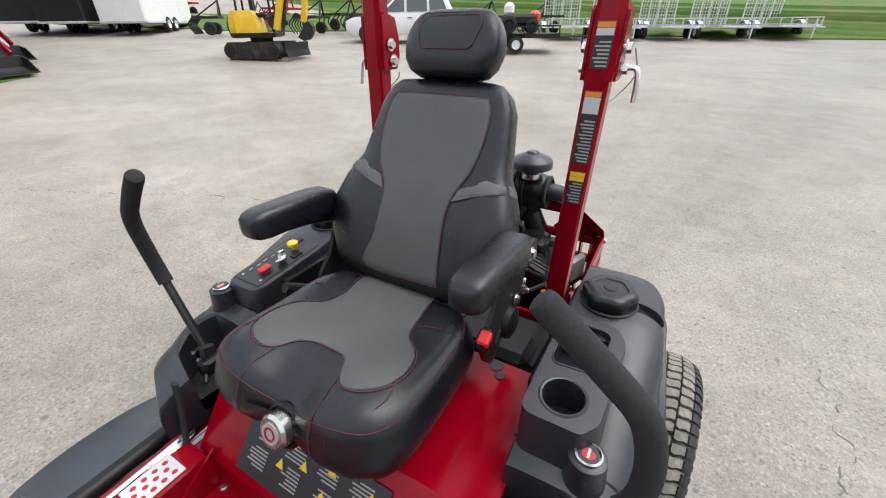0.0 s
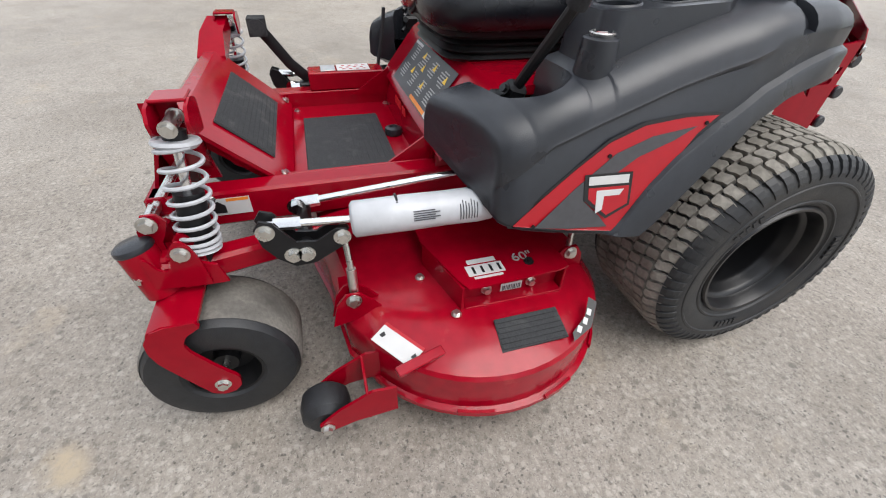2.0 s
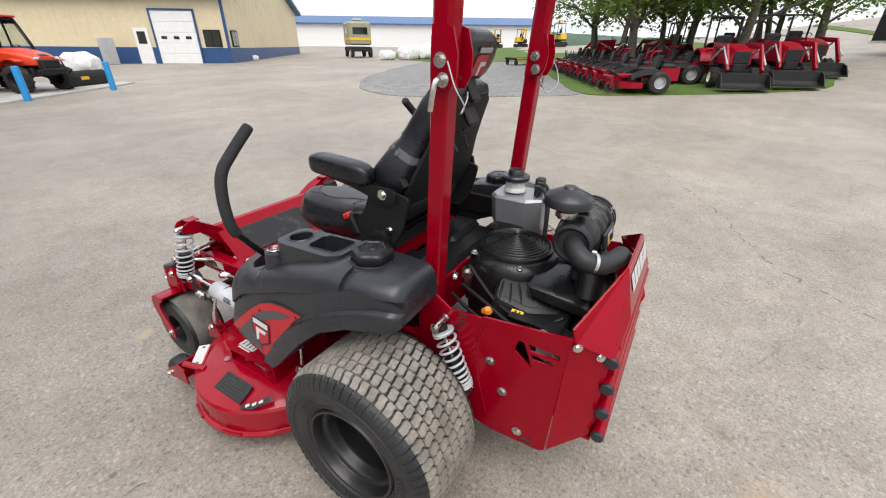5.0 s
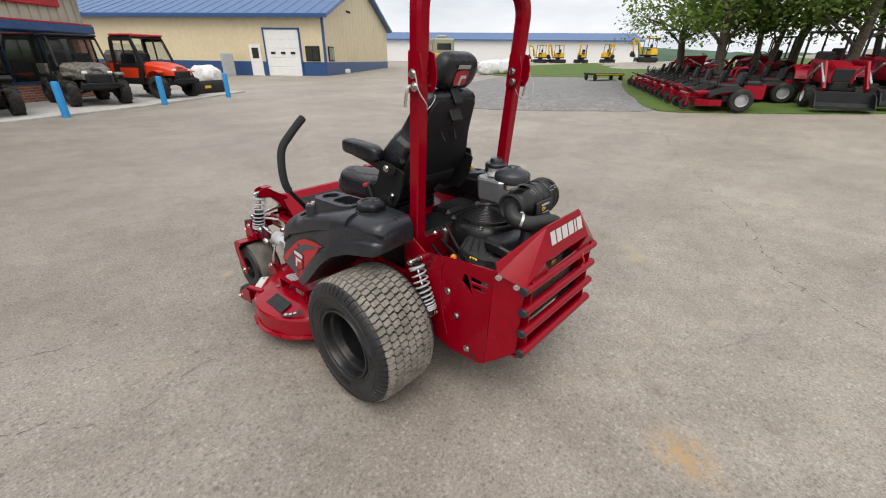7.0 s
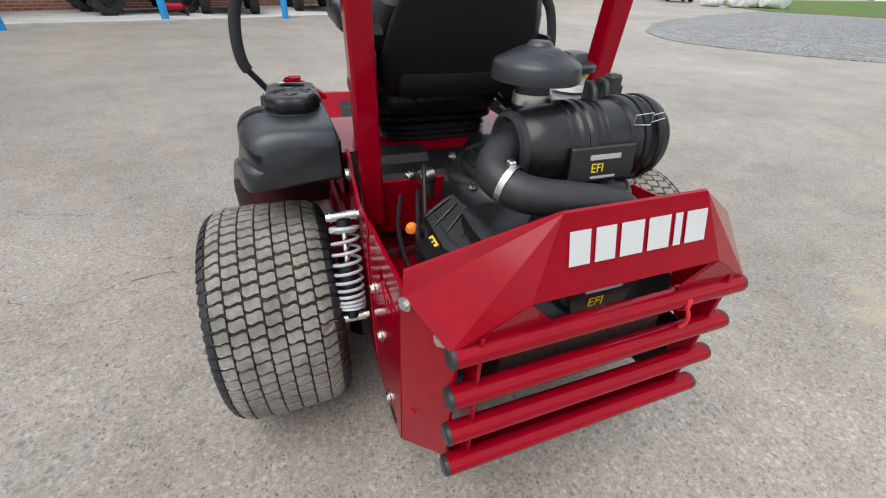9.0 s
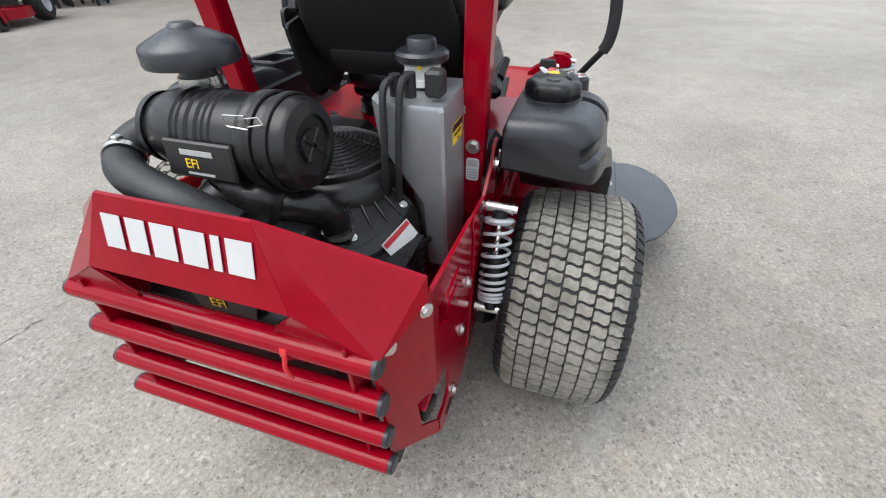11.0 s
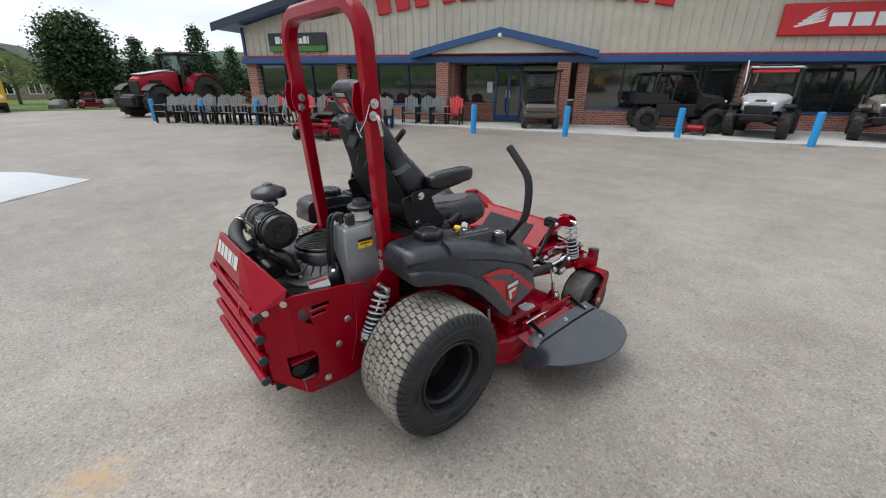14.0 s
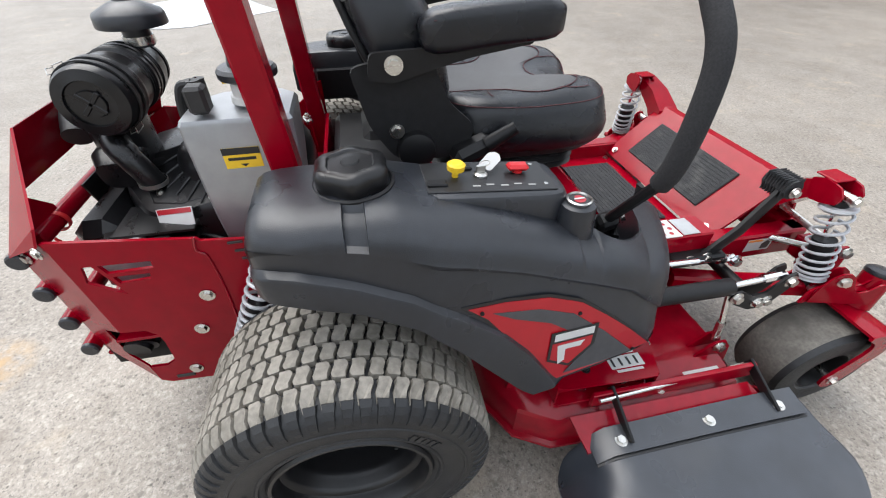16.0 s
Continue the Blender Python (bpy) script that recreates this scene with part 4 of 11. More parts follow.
def fender(mower, s):
    cover = part("side_cover", Mesh().loft(fender_sections(s)), BLACK_PLASTIC, mower, "textured black plastic fender over the rear wheel", smooth=32)
    # decal: two red blades with dark blades between and a shield badge
    edge = [(0.796, 0.458), (0.730, 0.524), (0.670, 0.574), (0.603, 0.625), (0.533, 0.653), (0.447, 0.664), (0.362, 0.664), (0.404, 0.628), (0.452, 0.562), (0.493, 0.500), (0.538, 0.424), (0.671, 0.440)]
    decal = part("decal", Mesh().plate(edge, on_side(s, 0.0010), 0.0012), DECAL_BLACK, cover, "flank decal of red and dark blades with a white badge", smooth=0)
    red = [(0.786, 0.464), (0.730, 0.518), (0.670, 0.568), (0.603, 0.618), (0.533, 0.646), (0.447, 0.657), (0.375, 0.658), (0.412, 0.628), (0.460, 0.564), (0.500, 0.502), (0.543, 0.432), (0.671, 0.447)]
    part("decal_blade", Mesh().plate(red, on_side(s, 0.0026), 0.0010), DECAL_RED, decal, smooth=0)
    dark = [(0.742, 0.459), (0.663, 0.535), (0.586, 0.598), (0.514, 0.626), (0.420, 0.640), (0.465, 0.616), (0.538, 0.588), (0.590, 0.552), (0.640, 0.505), (0.600, 0.470), (0.580, 0.447), (0.671, 0.451)]
    part("decal_blade", Mesh().plate(dark, on_side(s, 0.0040), 0.001), DECAL_GREY, decal, smooth=0)
    shield = [(0.647, 0.561), (0.543, 0.561), (0.538, 0.492), (0.588, 0.466), (0.643, 0.510)]
    part("badge", Mesh().plate(shield, on_side(s, 0.0054), 0.001), DECAL_BLACK, decal, smooth=0)
    part("badge_field", Mesh().plate([(0.636, 0.534), (0.547, 0.534), (0.544, 0.496), (0.588, 0.474), (0.634, 0.512)], on_side(s, 0.0064), 0.0006), DECAL_RED, decal, smooth=0)
    m = Mesh().plate([(0.638, 0.557), (0.551, 0.557), (0.550, 0.540), (0.637, 0.540)], on_side(s, 0.0068), 0.0008)
    part("badge_bar", m, WHITE_LABEL, decal, "white bar where the maker's name stands", smooth=0)
    e = 1 if s < 0 else -1
    cx = 0.588
    chev = [(cx + e * 0.030, 0.540), (cx - e * 0.030, 0.540), (cx - e * 0.022, 0.528), (cx + e * 0.012, 0.528), (cx + e * 0.012, 0.500), (cx + e * 0.026, 0.492)]
    part("badge_chevron", Mesh().plate([(u, v - 0.012) for u, v in chev], on_side(s, 0.0068), 0.0008), WHITE_LABEL, decal, smooth=0)
    m = Mesh()
    for y, z in ((0.745, 0.462), (0.60, 0.594), (0.40, 0.645), (0.50, 0.470)):
        x = side_x(y, z)
        m.cyl((s * (x + 0.003), y, z), (s * (x + 0.006), y, z), 0.0042, n=10)
    part("decal_rivets", m, GLOSS_BLACK, decal)
    # fuel cap in its recessed well
    c = Vector((0.465 * s, 0.208, 0.829))
    part("filler_seal", Mesh().lathe([(0.070, -0.004), (0.070, 0.010), (0.066, 0.013), (0.063, 0.010), (0.063, 0.0), (0.0, 0.0)], c, (0, 0, 1), 36), GLOSS_BLACK, cover, "dark recess round the cap")
    lobed = [[c + Vector((r * (1 + 0.055 * math.cos(6 * q) * min(1, r / 0.05)) * math.cos(q), r * (1 + 0.055 * math.cos(6 * q) * min(1, r / 0.05)) * math.sin(q), z)) for q in [2 * math.pi * i / 60 for i in range(60)]]
             for r, z in ((0.052, 0.0), (0.057, 0.008), (0.061, 0.014), (0.062, 0.034), (0.060, 0.041), (0.053, 0.047), (0.040, 0.048), (0.037, 0.045), (0.020, 0.046), (0.002, 0.0465))]
    cap = part("fuel_cap", Mesh().loft(lobed), ENGINE_BLACK, cover, "lobed black screw cap", smooth=38)
    part("cap_emblem", Mesh().lathe([(0.016, 0.0465), (0.014, 0.0485), (0.0, 0.0485)], c, (0, 0, 1), 20), ENGINE_BLACK, cap)
    # dial on its post
    c = Vector((0.520 * s, 0.606, 0.708))
    m = Mesh().lathe([(0.046, -0.07), (0.040, 0.0), (0.034, 0.062), (0.033, 0.070), (0.027, 0.073), (0.0, 0.073)], c, (0, 0, 1), 28)
    post = part("dial_post", m, BLACK_PLASTIC, cover)
    part("dial_rim", Mesh().lathe([(0.021, 0.072), (0.024, 0.079), (0.021, 0.081), (0.019, 0.076), (0.0, 0.076)], c, (0, 0, 1), 28), ZINC, post, "silver bezel of a small dial")
    part("dial_face", Mesh().cyl(c + Vector((0, 0, 0.0755)), c + Vector((0, 0, 0.0778)), 0.0185, n=24), DECAL_BLACK, post, "black dial face")
    part("dial_sector", Mesh().plate(arc((0, 0), 0.012, -70, 200, 10), lambda u, v, d: c + Vector((u, v, 0.0778 + d)), 0.0006), DECAL_RED, post, "red sector of the dial", smooth=0)
    part("dial_pointer", Mesh().box(c + Vector((0, 0, 0.0792)), (0.004, 0.020, 0.0012)), WHITE_LABEL, post)


def left_tray(mower):
    """Cup holder and tray in a raised block on the left cover."""
    th = 0.135
    zt = lambda y: 0.836 - 0.06 * (y - 0.32)
    out = rounded([(-0.387, 0.604), (-0.500, 0.604), (-0.524, 0.570), (-0.530, 0.345), (-0.505, 0.305), (-0.387, 0.300)], 5)
    cup = arc((-0.452, 0.540), 0.040, 0, 350, 27)
    tray = rounded([(-0.402, 0.468), (-0.500, 0.462), (-0.500, 0.330), (-0.402, 0.326)], 5)
    place = lambda u, v, d: (u - (0.016 * d / th if u < -0.45 else 0), v + (0.020 * d / th if v > 0.56 else 0), zt(v) - d)
    base = part("tray", Mesh().plate(out, place, th, [cup, tray]), BLACK_PLASTIC, mower, "black plastic tray with cup holder", smooth=35)
    part("tray_floor", Mesh().box((-0.450, 0.455, 0.745), (0.13, 0.30, 0.008)), BLACK_PLASTIC, base)
    m = Mesh().lathe([(0.039, -0.002), (0.040, 0.002), (0.044, 0.003), (0.047, 0.0)], (-0.452, 0.540, zt(0.54)), (0, 0.06, 1), 28)
    part("cup_rim", m, BLACK_PLASTIC, base)
    rim = [Vector((u, v, zt(v) + 0.0005)) for u, v in tray]
    part("tray_rim", Mesh().tube(rim + rim[:1], 0.0022, 6), BLACK_PLASTIC, base)


def right_console(mower):
    """Key, choke and blade switches on the right cover."""
    fall = lambda y: -0.085 * (y - 0.45)
    rings = [superring((0.452, 0.450, z), (1, 0, 0), (0, 1, 0), hx, hy, 0.36, 40) for z, hx, hy in ((0.690, 0.076, 0.152), (0.76, 0.073, 0.148), (0.800, 0.070, 0.143), (0.808, 0.066, 0.139), (0.811, 0.060, 0.132))]
    m = Mesh().loft([[p + Vector((0, 0, fall(p.y))) for p in r] for r in rings])
    base = part("control_console", m, BLACK_PLASTIC, mower, "black plastic console with key and switches")
    tilt = Euler((radians(-4.9), 0, 0)).to_matrix()
    top = lambda x, y, d=0.0: Vector((x, y, 0.8125 + fall(y) + d))
    part("console_plate", Mesh().box(top(0.452, 0.450), (0.106, 0.240, 0.003), tilt, ch=0.002), DECAL_BLACK, base)
    up = Vector((0, 0.085, 1)).normalized()
    m = Mesh().lathe([(0.006, 0), (0.006, 0.014), (0.016, 0.016), (0.017, 0.026), (0.012, 0.030), (0, 0.030)], top(0.452, 0.388), up, 20)
    part("choke_knob", m, YELLOW, base, "yellow pull knob")
    m = Mesh().lathe([(0.013, 0), (0.013, 0.006), (0.009, 0.009), (0, 0.009)], top(0.452, 0.436), up, 18)
    m.box(top(0.452, 0.436, 0.016), (0.005, 0.018, 0.016), ch=0.002)
    part("ignition_key", m, ZINC, base, "silver key in the ignition")
    ring = [top(0.440, 0.446, 0.020) + Vector((0.010 * math.cos(a), 0.010 * math.sin(a), 0.003 * math.sin(a))) for a in [2 * math.pi * i / 16 for i in range(17)]]
    part("key_ring", Mesh().tube(ring, 0.0009, 5), ZINC, base)
    m = Mesh().plate(rounded([(-0.014, -0.021), (0.014, -0.021), (0.014, 0.015), (0.005, 0.024), (-0.005, 0.024), (-0.014, 0.015)]), lambda u, v, d: top(0.424, 0.462, 0.016) + Euler((0.30, 0.25, 0.75)).to_matrix() @ Vector((u, v, d)), 0.0012)
    part("key_tag", m, WHITE_LABEL, base, "white paper key tag")
    m = Mesh().lathe([(0.010, 0), (0.010, 0.006), (0.006, 0.007)], top(0.438, 0.512), up, 16)
    m.box(top(0.438, 0.512, 0.012), (0.024, 0.042, 0.012), tilt, ch=0.005)
    part("blade_switch", m, RED_PLASTIC, base, "red blade switch")
    for x, y, n in ((0.478, 0.350, "rocker_switch"), (0.420, 0.408, "cover_flap")):
        part(n, Mesh().box(top(x, y, 0.003), (0.020, 0.036, 0.007), tilt, ch=0.002), GLOSS_BLACK, base)
    for k in range(5):
        part("console_print", Mesh().box(top(0.488 - 0.004 * (k % 2), 0.420 + 0.026 * k, 0.0018), (0.004, 0.014, 0.0008), tilt), PRINT_GREY, base)
    for x, y in ((0.486, 0.552), (0.412, 0.548)):
        part("plate_screw", Mesh().lathe([(0.0045, 0.001), (0.004, 0.003), (0, 0.0035)], top(x, y), up, 10), ZINC, base)


def lever(mower, s):
    pts = [(0.452, 0.730, 0.674), (0.500, 0.723, 0.737), (0.550, 0.715, 0.802), (0.588, 0.710, 0.860), (0.594, 0.716, 0.935), (0.582, 0.726, 1.012), (0.562, 0.730, 1.056), (0.528, 0.733, 1.090), (0.486, 0.736, 1.128), (0.442, 0.738, 1.166)]
    path = smooth_path(mx(pts, s), 6)
    part("lever_rod", Mesh().tube(path[:22], 0.011, 10), GLOSS_BLACK, mower, "black steel steering lever")
    m = Mesh().tube(path[16:], 0.0185, 16)
    m.lathe([(0.0185, 0), (0.0165, 0.007), (0.010, 0.010), (0, 0.011)], path[-1], path[-1] - path[-2], 16)
    part("lever_grip", m, FOAM, mower, "black foam grip of the steering lever")
    m = Mesh().box((0.450 * s, 0.732, 0.668), (0.036, 0.045, 0.040), Euler((0.3, 0.4 * s, 0.1 * s)).to_matrix(), ch=0.008)
    m.box((0.430 * s, 0.735, 0.640), (0.040, 0.07, 0.05), ch=0.008)
    base = part("lever_bracket", m, GLOSS_BLACK, mower)
    m = Mesh()
    bolt(m, (0.458 * s, 0.757, 0.678), (0.4 * s, 1, 0.5), 0.008, 0.007)
    bolt(m, (0.444 * s, 0.757, 0.660), (0.4 * s, 1, 0.5), 0.008, 0.007)
    m.cyl((0.46 * s, 0.73, 0.655), (0.40 * s, 0.78, 0.62), 0.006, n=8)
    m.cyl((0.475 * s, 0.745, 0.640), (0.41 * s, 0.765, 0.655), 0.009, n=10)
    part("bracket_bolt", m, RIM_BLACK, base)


def seat(mower):
    # bellows and frame beneath the cushion
    base = Mesh()
    for k, z in enumerate((0.665, 0.683, 0.701)):
        base.loft([superring((0, 0.60, z + dz), (1, 0, 0), (0, 1, 0), 0.185 + o, 0.185 + o, 0.4, 32) for dz, o in ((-0.009, 0.0), (0.0, 0.012), (0.009, 0.0))])
    part("seat_suspension", base, DECAL_BLACK, mower, "black bellows under the seat")
    part("seat_pan", Mesh().loft([superring((0, 0.615, z), (1, 0, 0), (0, 1, 0), hx, hy, 0.4, 36) for z, hx, hy in ((0.712, 0.205, 0.185), (0.722, 0.222, 0.200), (0.736, 0.224, 0.202))]), GLOSS_BLACK, mower, "black pan under the seat cushion")
    swell = lambda v: min(1, max(0, v)) ** 2 * (3 - 2 * min(1, max(0, v)))

    def top_z(x, y):
        """Height of the padded top: two thigh bolsters ahead, a notch between them, a dished middle."""
        t = (y - 0.42) / 0.42
        z = 0.856 + 0.022 * swell((t - 0.30) / 0.45) * math.exp(-((abs(x) - 0.150) / 0.085) ** 2)
        z += 0.010 * swell((abs(x) - 0.10) / 0.08) * swell((0.6 - t) / 0.4)
        z -= 0.026 * math.exp(-(x / 0.062) ** 2) * swell((y - 0.715) / 0.08)
        return z - 0.008 * math.exp(-(x / 0.14) ** 2 - ((y - 0.56) / 0.12) ** 2) - 0.010 * swell((t - 0.82) / 0.2)

    def rim(f, z=None, n=88, out=0.0):
        pts = []
        for i in range(n):
            a = 2 * math.pi * i / n
            ca, sa = math.cos(a), math.sin(a)
            u, v = math.copysign(abs(ca) ** 0.46, ca), math.copysign(abs(sa) ** 0.46, sa)
            x, y = u * (0.240 + out) * (1 + 0.035 * v), 0.628 + v * (0.214 + out)
            if v > 0:
                y -= 0.020 * v ** 4 * math.exp(-(x / 0.065) ** 2)
            x, y = x * f, 0.628 + (y - 0.628) * f
            pts.append(Vector((x, y, top_z(x, y) if z is None else z)))
        return pts
    rings = [rim(f) for f in (0.04, 0.12, 0.22, 0.32, 0.42, 0.52, 0.61, 0.69, 0.76, 0.82)]
    for f in (0.87, 0.91, 0.945, 0.97, 0.988, 0.998):
        r = rim(f)
        q = (f - 0.82) / 0.18
        rings.append([p - Vector((0, 0, 0.046 * (1 - math.sqrt(max(0, 1 - q * q))))) for p in r])
    rings += [rim(1.0, z, out=o) for z, o in ((0.806, 0.006), (0.788, 0.010), (0.770, 0.009), (0.752, 0.003), (0.738, -0.008), (0.730, -0.024))]
    cushion = part("seat_cushion", Mesh().loft(rings), VINYL, mower, "padded black vinyl seat cushion with red stitching", smooth=70)
    g = [(-0.100, 0.430), (0.100, 0.430), (0.112, 0.52), (0.128, 0.575), (0.172, 0.615), (0.192, 0.665), (0.184, 0.722), (0.150, 0.758), (0.110, 0.764), (0.084, 0.744), (0.062, 0.708), (0.030, 0.690), (-0.030, 0.690), (-0.062, 0.708), (-0.084, 0.744), (-0.110, 0.764), (-0.150, 0.758), (-0.184, 0.722), (-0.192, 0.665), (-0.172, 0.615), (-0.128, 0.575), (-0.112, 0.52)]

    def draped(outline, off, step=14):
        """A thin cloth panel that lies on the cushion and tucks in at its seam."""
        cx, cy = sum(p[0] for p in outline) / len(outline), 0.575
        rr = []
        for k in range(step + 1):
            f = (k + 0.001) / (step + 0.001)
            h = off * (1 - f ** 10) - 0.0015 * f ** 30
            rr.append([Vector((cx + (x - cx) * f, cy + (y - cy) * f, top_z(cx + (x - cx) * f, cy + (y - cy) * f) + h)) for x, y in outline])
        return Mesh().loft(rr, False)
    go = [p[:2] for p in smooth_path([(x, y, 0) for x, y in g + g[:1]], 5)[:-1]]
    part("seat_centre", draped(go, 0.004), FABRIC, cushion, "grey woven seat centre", smooth=70)
    loop = [Vector((x, y, top_z(x, y) + 0.0010)) for x, y in go]
    part("seam", Mesh().tube(loop + [loop[0]], 0.0011, 5), THREAD, cushion, "red seam")

    def stitched(line):
        part("seam", Mesh().tube(smooth_path(line, 6), 0.0010, 5), THREAD, cushion)
    for s in (-1, 1):
        stitched([Vector((s * x, y, top_z(s * x, y) + 0.001)) for x, y in ((0.118, 0.545), (0.150, 0.535), (0.180, 0.532), (0.196, 0.535))])
        stitched([Vector((s * x, y, top_z(s * x, y) + 0.001)) for x, y in ((0.084, 0.744), (0.088, 0.772), (0.092, 0.796))] + [Vector((s * 0.095, 0.826, 0.850)), Vector((s * 0.098, 0.846, 0.815)), Vector((s * 0.100, 0.850, 0.775))])
        stitched([Vector((s * x, y, top_z(s * x, y) + 0.001)) for x, y in ((0.186, 0.700), (0.196, 0.740), (0.192, 0.770))])
    edge = rim(0.955)
    q = (0.955 - 0.82) / 0.18
    edge = [p - Vector((0, 0, 0.046 * (1 - math.sqrt(1 - q * q)) - 0.001)) for p in edge]
    part("seam", Mesh().tube(edge + [edge[0]], 0.0011, 5), THREAD, cushion)
    # adjuster dial at the front
    c, ax = Vector((-0.016, 0.828, 0.785)), Vector((0, 1, 0.35))
    part("dial_recess", Mesh().lathe([(0.046, 0.0), (0.046, 0.006), (0.040, 0.010), (0.036, 0.004), (0, 0.004)], c, ax, 32), GLOSS_BLACK, cushion)
    m = Mesh().lathe([(0.022, 0), (0.034, 0.004), (0.034, 0.030), (0.029, 0.036), (0.024, 0.036), (0.0, 0.036)], c, ax, 28)
    dial = part("seat_dial", m, ZINC, cushion, "round silver suspension dial")
    part("dial_face", Mesh().lathe([(0.021, 0.0362), (0.021, 0.0380), (0, 0.0380)], c, ax, 24), PRINT_GREY, dial)
    part("dial_mark", Mesh().lathe([(0.010, 0.0382), (0.014, 0.0382), (0.014, 0.0392), (0.010, 0.0392)], c, ax, 20), DECAL_RED, dial)
    # backrest: rings up a leaning spine, with side bolsters that stand forward
    def spine(t):
        return Vector((0, 0.395 - 0.235 * t, 0.84 + 0.47 * t))
    up = (spine(1) - spine(0)).normalized()
    fwd = Vector((0, up.z, -up.y))
    ts = [-0.02, 0.0, 0.06, 0.2, 0.36, 0.48, 0.6, 0.75, 0.88, 0.95, 0.985, 1.0]
    wide = [0.17, 0.205, 0.230, 0.248, 0.252, 0.236, 0.205, 0.192, 0.182, 0.165, 0.145, 0.115]
    thick = [0.030, 0.045, 0.058, 0.066, 0.068, 0.062, 0.055, 0.050, 0.046, 0.040, 0.030, 0.015]
    wing = [0, 0, 0.006, 0.020, 0.024, 0.016, 0.006, 0.003, 0, 0, 0, 0]

    def padding(x, t):
        """How far the side bolsters stand ahead of the middle."""
        w = np.interp(t, ts, wide)
        return float(np.interp(t, ts, wing)) * swell((abs(x) / w - 0.42) / 0.30)
    rings = []
    for t in [-0.02, 0.0, 0.03, 0.06, 0.12, 0.2, 0.28, 0.36, 0.42, 0.48, 0.54, 0.6, 0.68, 0.75, 0.82, 0.88, 0.92, 0.95, 0.97, 0.985, 0.995, 1.0]:
        ring = superring(spine(t), (1, 0, 0), fwd, float(np.interp(t, ts, wide)), float(np.interp(t, ts, thick)), 0.42, 56)
        rings.append([p + fwd * (padding(p.x, t) if (p - spine(t)).dot(fwd) > 0 else 0) for p in ring])
    back = part("backrest", Mesh().loft(rings), VINYL, mower, "tall black vinyl backrest with grey fabric centre", smooth=60)

    def front(x, t, off):
        hy, w = np.interp(t, ts, thick), np.interp(t, ts, wide)
        bend = max(0.0, 1 - min(1, abs(x) / w) ** (2 / 0.42)) ** 0.21
        return spine(t) + Vector((x, 0, 0)) + fwd * (hy * bend + padding(x, t) + off)

    def back_panel(outline, mat, label, off=0.0018, seams=True):
        off += 0.002
        cx = sum(p[0] for p in outline) / len(outline)
        ct = sum(p[1] for p in outline) / len(outline)
        rr = [[front(cx + (x - cx) * f, ct + (t - ct) * f, off - (0.003 if f == 1 else 0)) for x, t in outline] for f in (0.0005, 0.05, 0.2, 0.4, 0.55, 0.7, 0.82, 0.92, 0.97, 1)]
        part("back_panel", Mesh().loft(rr, False), mat, back, label, smooth=60)
        if seams:
            lp = [front(x, t, off + 0.0005) for x, t in outline]
            part("seam", Mesh().tube(lp + [lp[0]], 0.0010, 5), THREAD, back)
    o = [(-0.108, 0.05), (0.108, 0.05), (0.100, 0.2), (0.094, 0.36), (0.100, 0.46), (0.130, 0.58), (0.142, 0.70), (0.143, 0.82), (0.132, 0.895), (0.100, 0.915), (-0.100, 0.915), (-0.132, 0.895), (-0.143, 0.82), (-0.142, 0.70), (-0.130, 0.58), (-0.100, 0.46), (-0.094, 0.36), (-0.100, 0.2)]
    back_panel([p[:2] for p in smooth_path([(x, y, 0) for x, y in o + o[:1]], 4)[:-1]], FABRIC, "grey woven fabric centre")
    for s in (-1, 1):
        back_panel([(s * 0.098, 0.44), (s * 0.150, 0.475), (s * 0.205, 0.505), (s * 0.232, 0.520), (s * 0.218, 0.558), (s * 0.175, 0.562), (s * 0.112, 0.500)], PANEL_GREY, "pale grey accent strip", 0.0022, False)
        # the strip goes on round the side of the back
        lo, hi = [], []
        for k in range(7):
            a = radians(18 - 15 * k)
            for t, out in ((0.520, lo), (0.565, hi)):
                hx, hy = float(np.interp(t, ts, wide)) + 0.0015, float(np.interp(t, ts, thick)) + 0.0015
                ca, sa = math.cos(a), math.sin(a)
                out.append(spine(t) + Vector((s * hx * abs(ca) ** 0.42, 0, 0)) + fwd * hy * math.copysign(abs(sa) ** 0.42, sa))
        n = len(lo)
        part("back_panel", Mesh().add(lo + hi, [(i, i + 1, n + i + 1, n + i) for i in range(n - 1)]), PANEL_GREY, back, "pale grey accent strip", smooth=60)
    # moulded shell behind
    m = Mesh().loft([superring(spine(t) - fwd * d, (1, 0, 0), fwd, hx, 0.012, 0.5, 32) for t, hx, d in ((0.02, 0.19, 0.045), (0.1, 0.212, 0.058), (0.2, 0.225, 0.064), (0.34, 0.222, 0.065), (0.45, 0.21, 0.062), (0.6, 0.182, 0.054), (0.75, 0.165, 0.048), (0.9, 0.15, 0.043), (0.955, 0.125, 0.036))])
    shell = part("back_shell", m, BACK_CLOTH, back, "black covered back of the seat", smooth=60)
    lean = Euler((radians(-27), 0, 0)).to_matrix()
    m = Mesh().box(spine(0.86) - fwd * 0.056, (0.075, 0.018, 0.10), lean, ch=0.006)
    m.box(spine(0.985) - fwd * 0.030, (0.055, 0.022, 0.09), lean, ch=0.006)
    part("headrest_bracket", m, GLOSS_BLACK, shell)
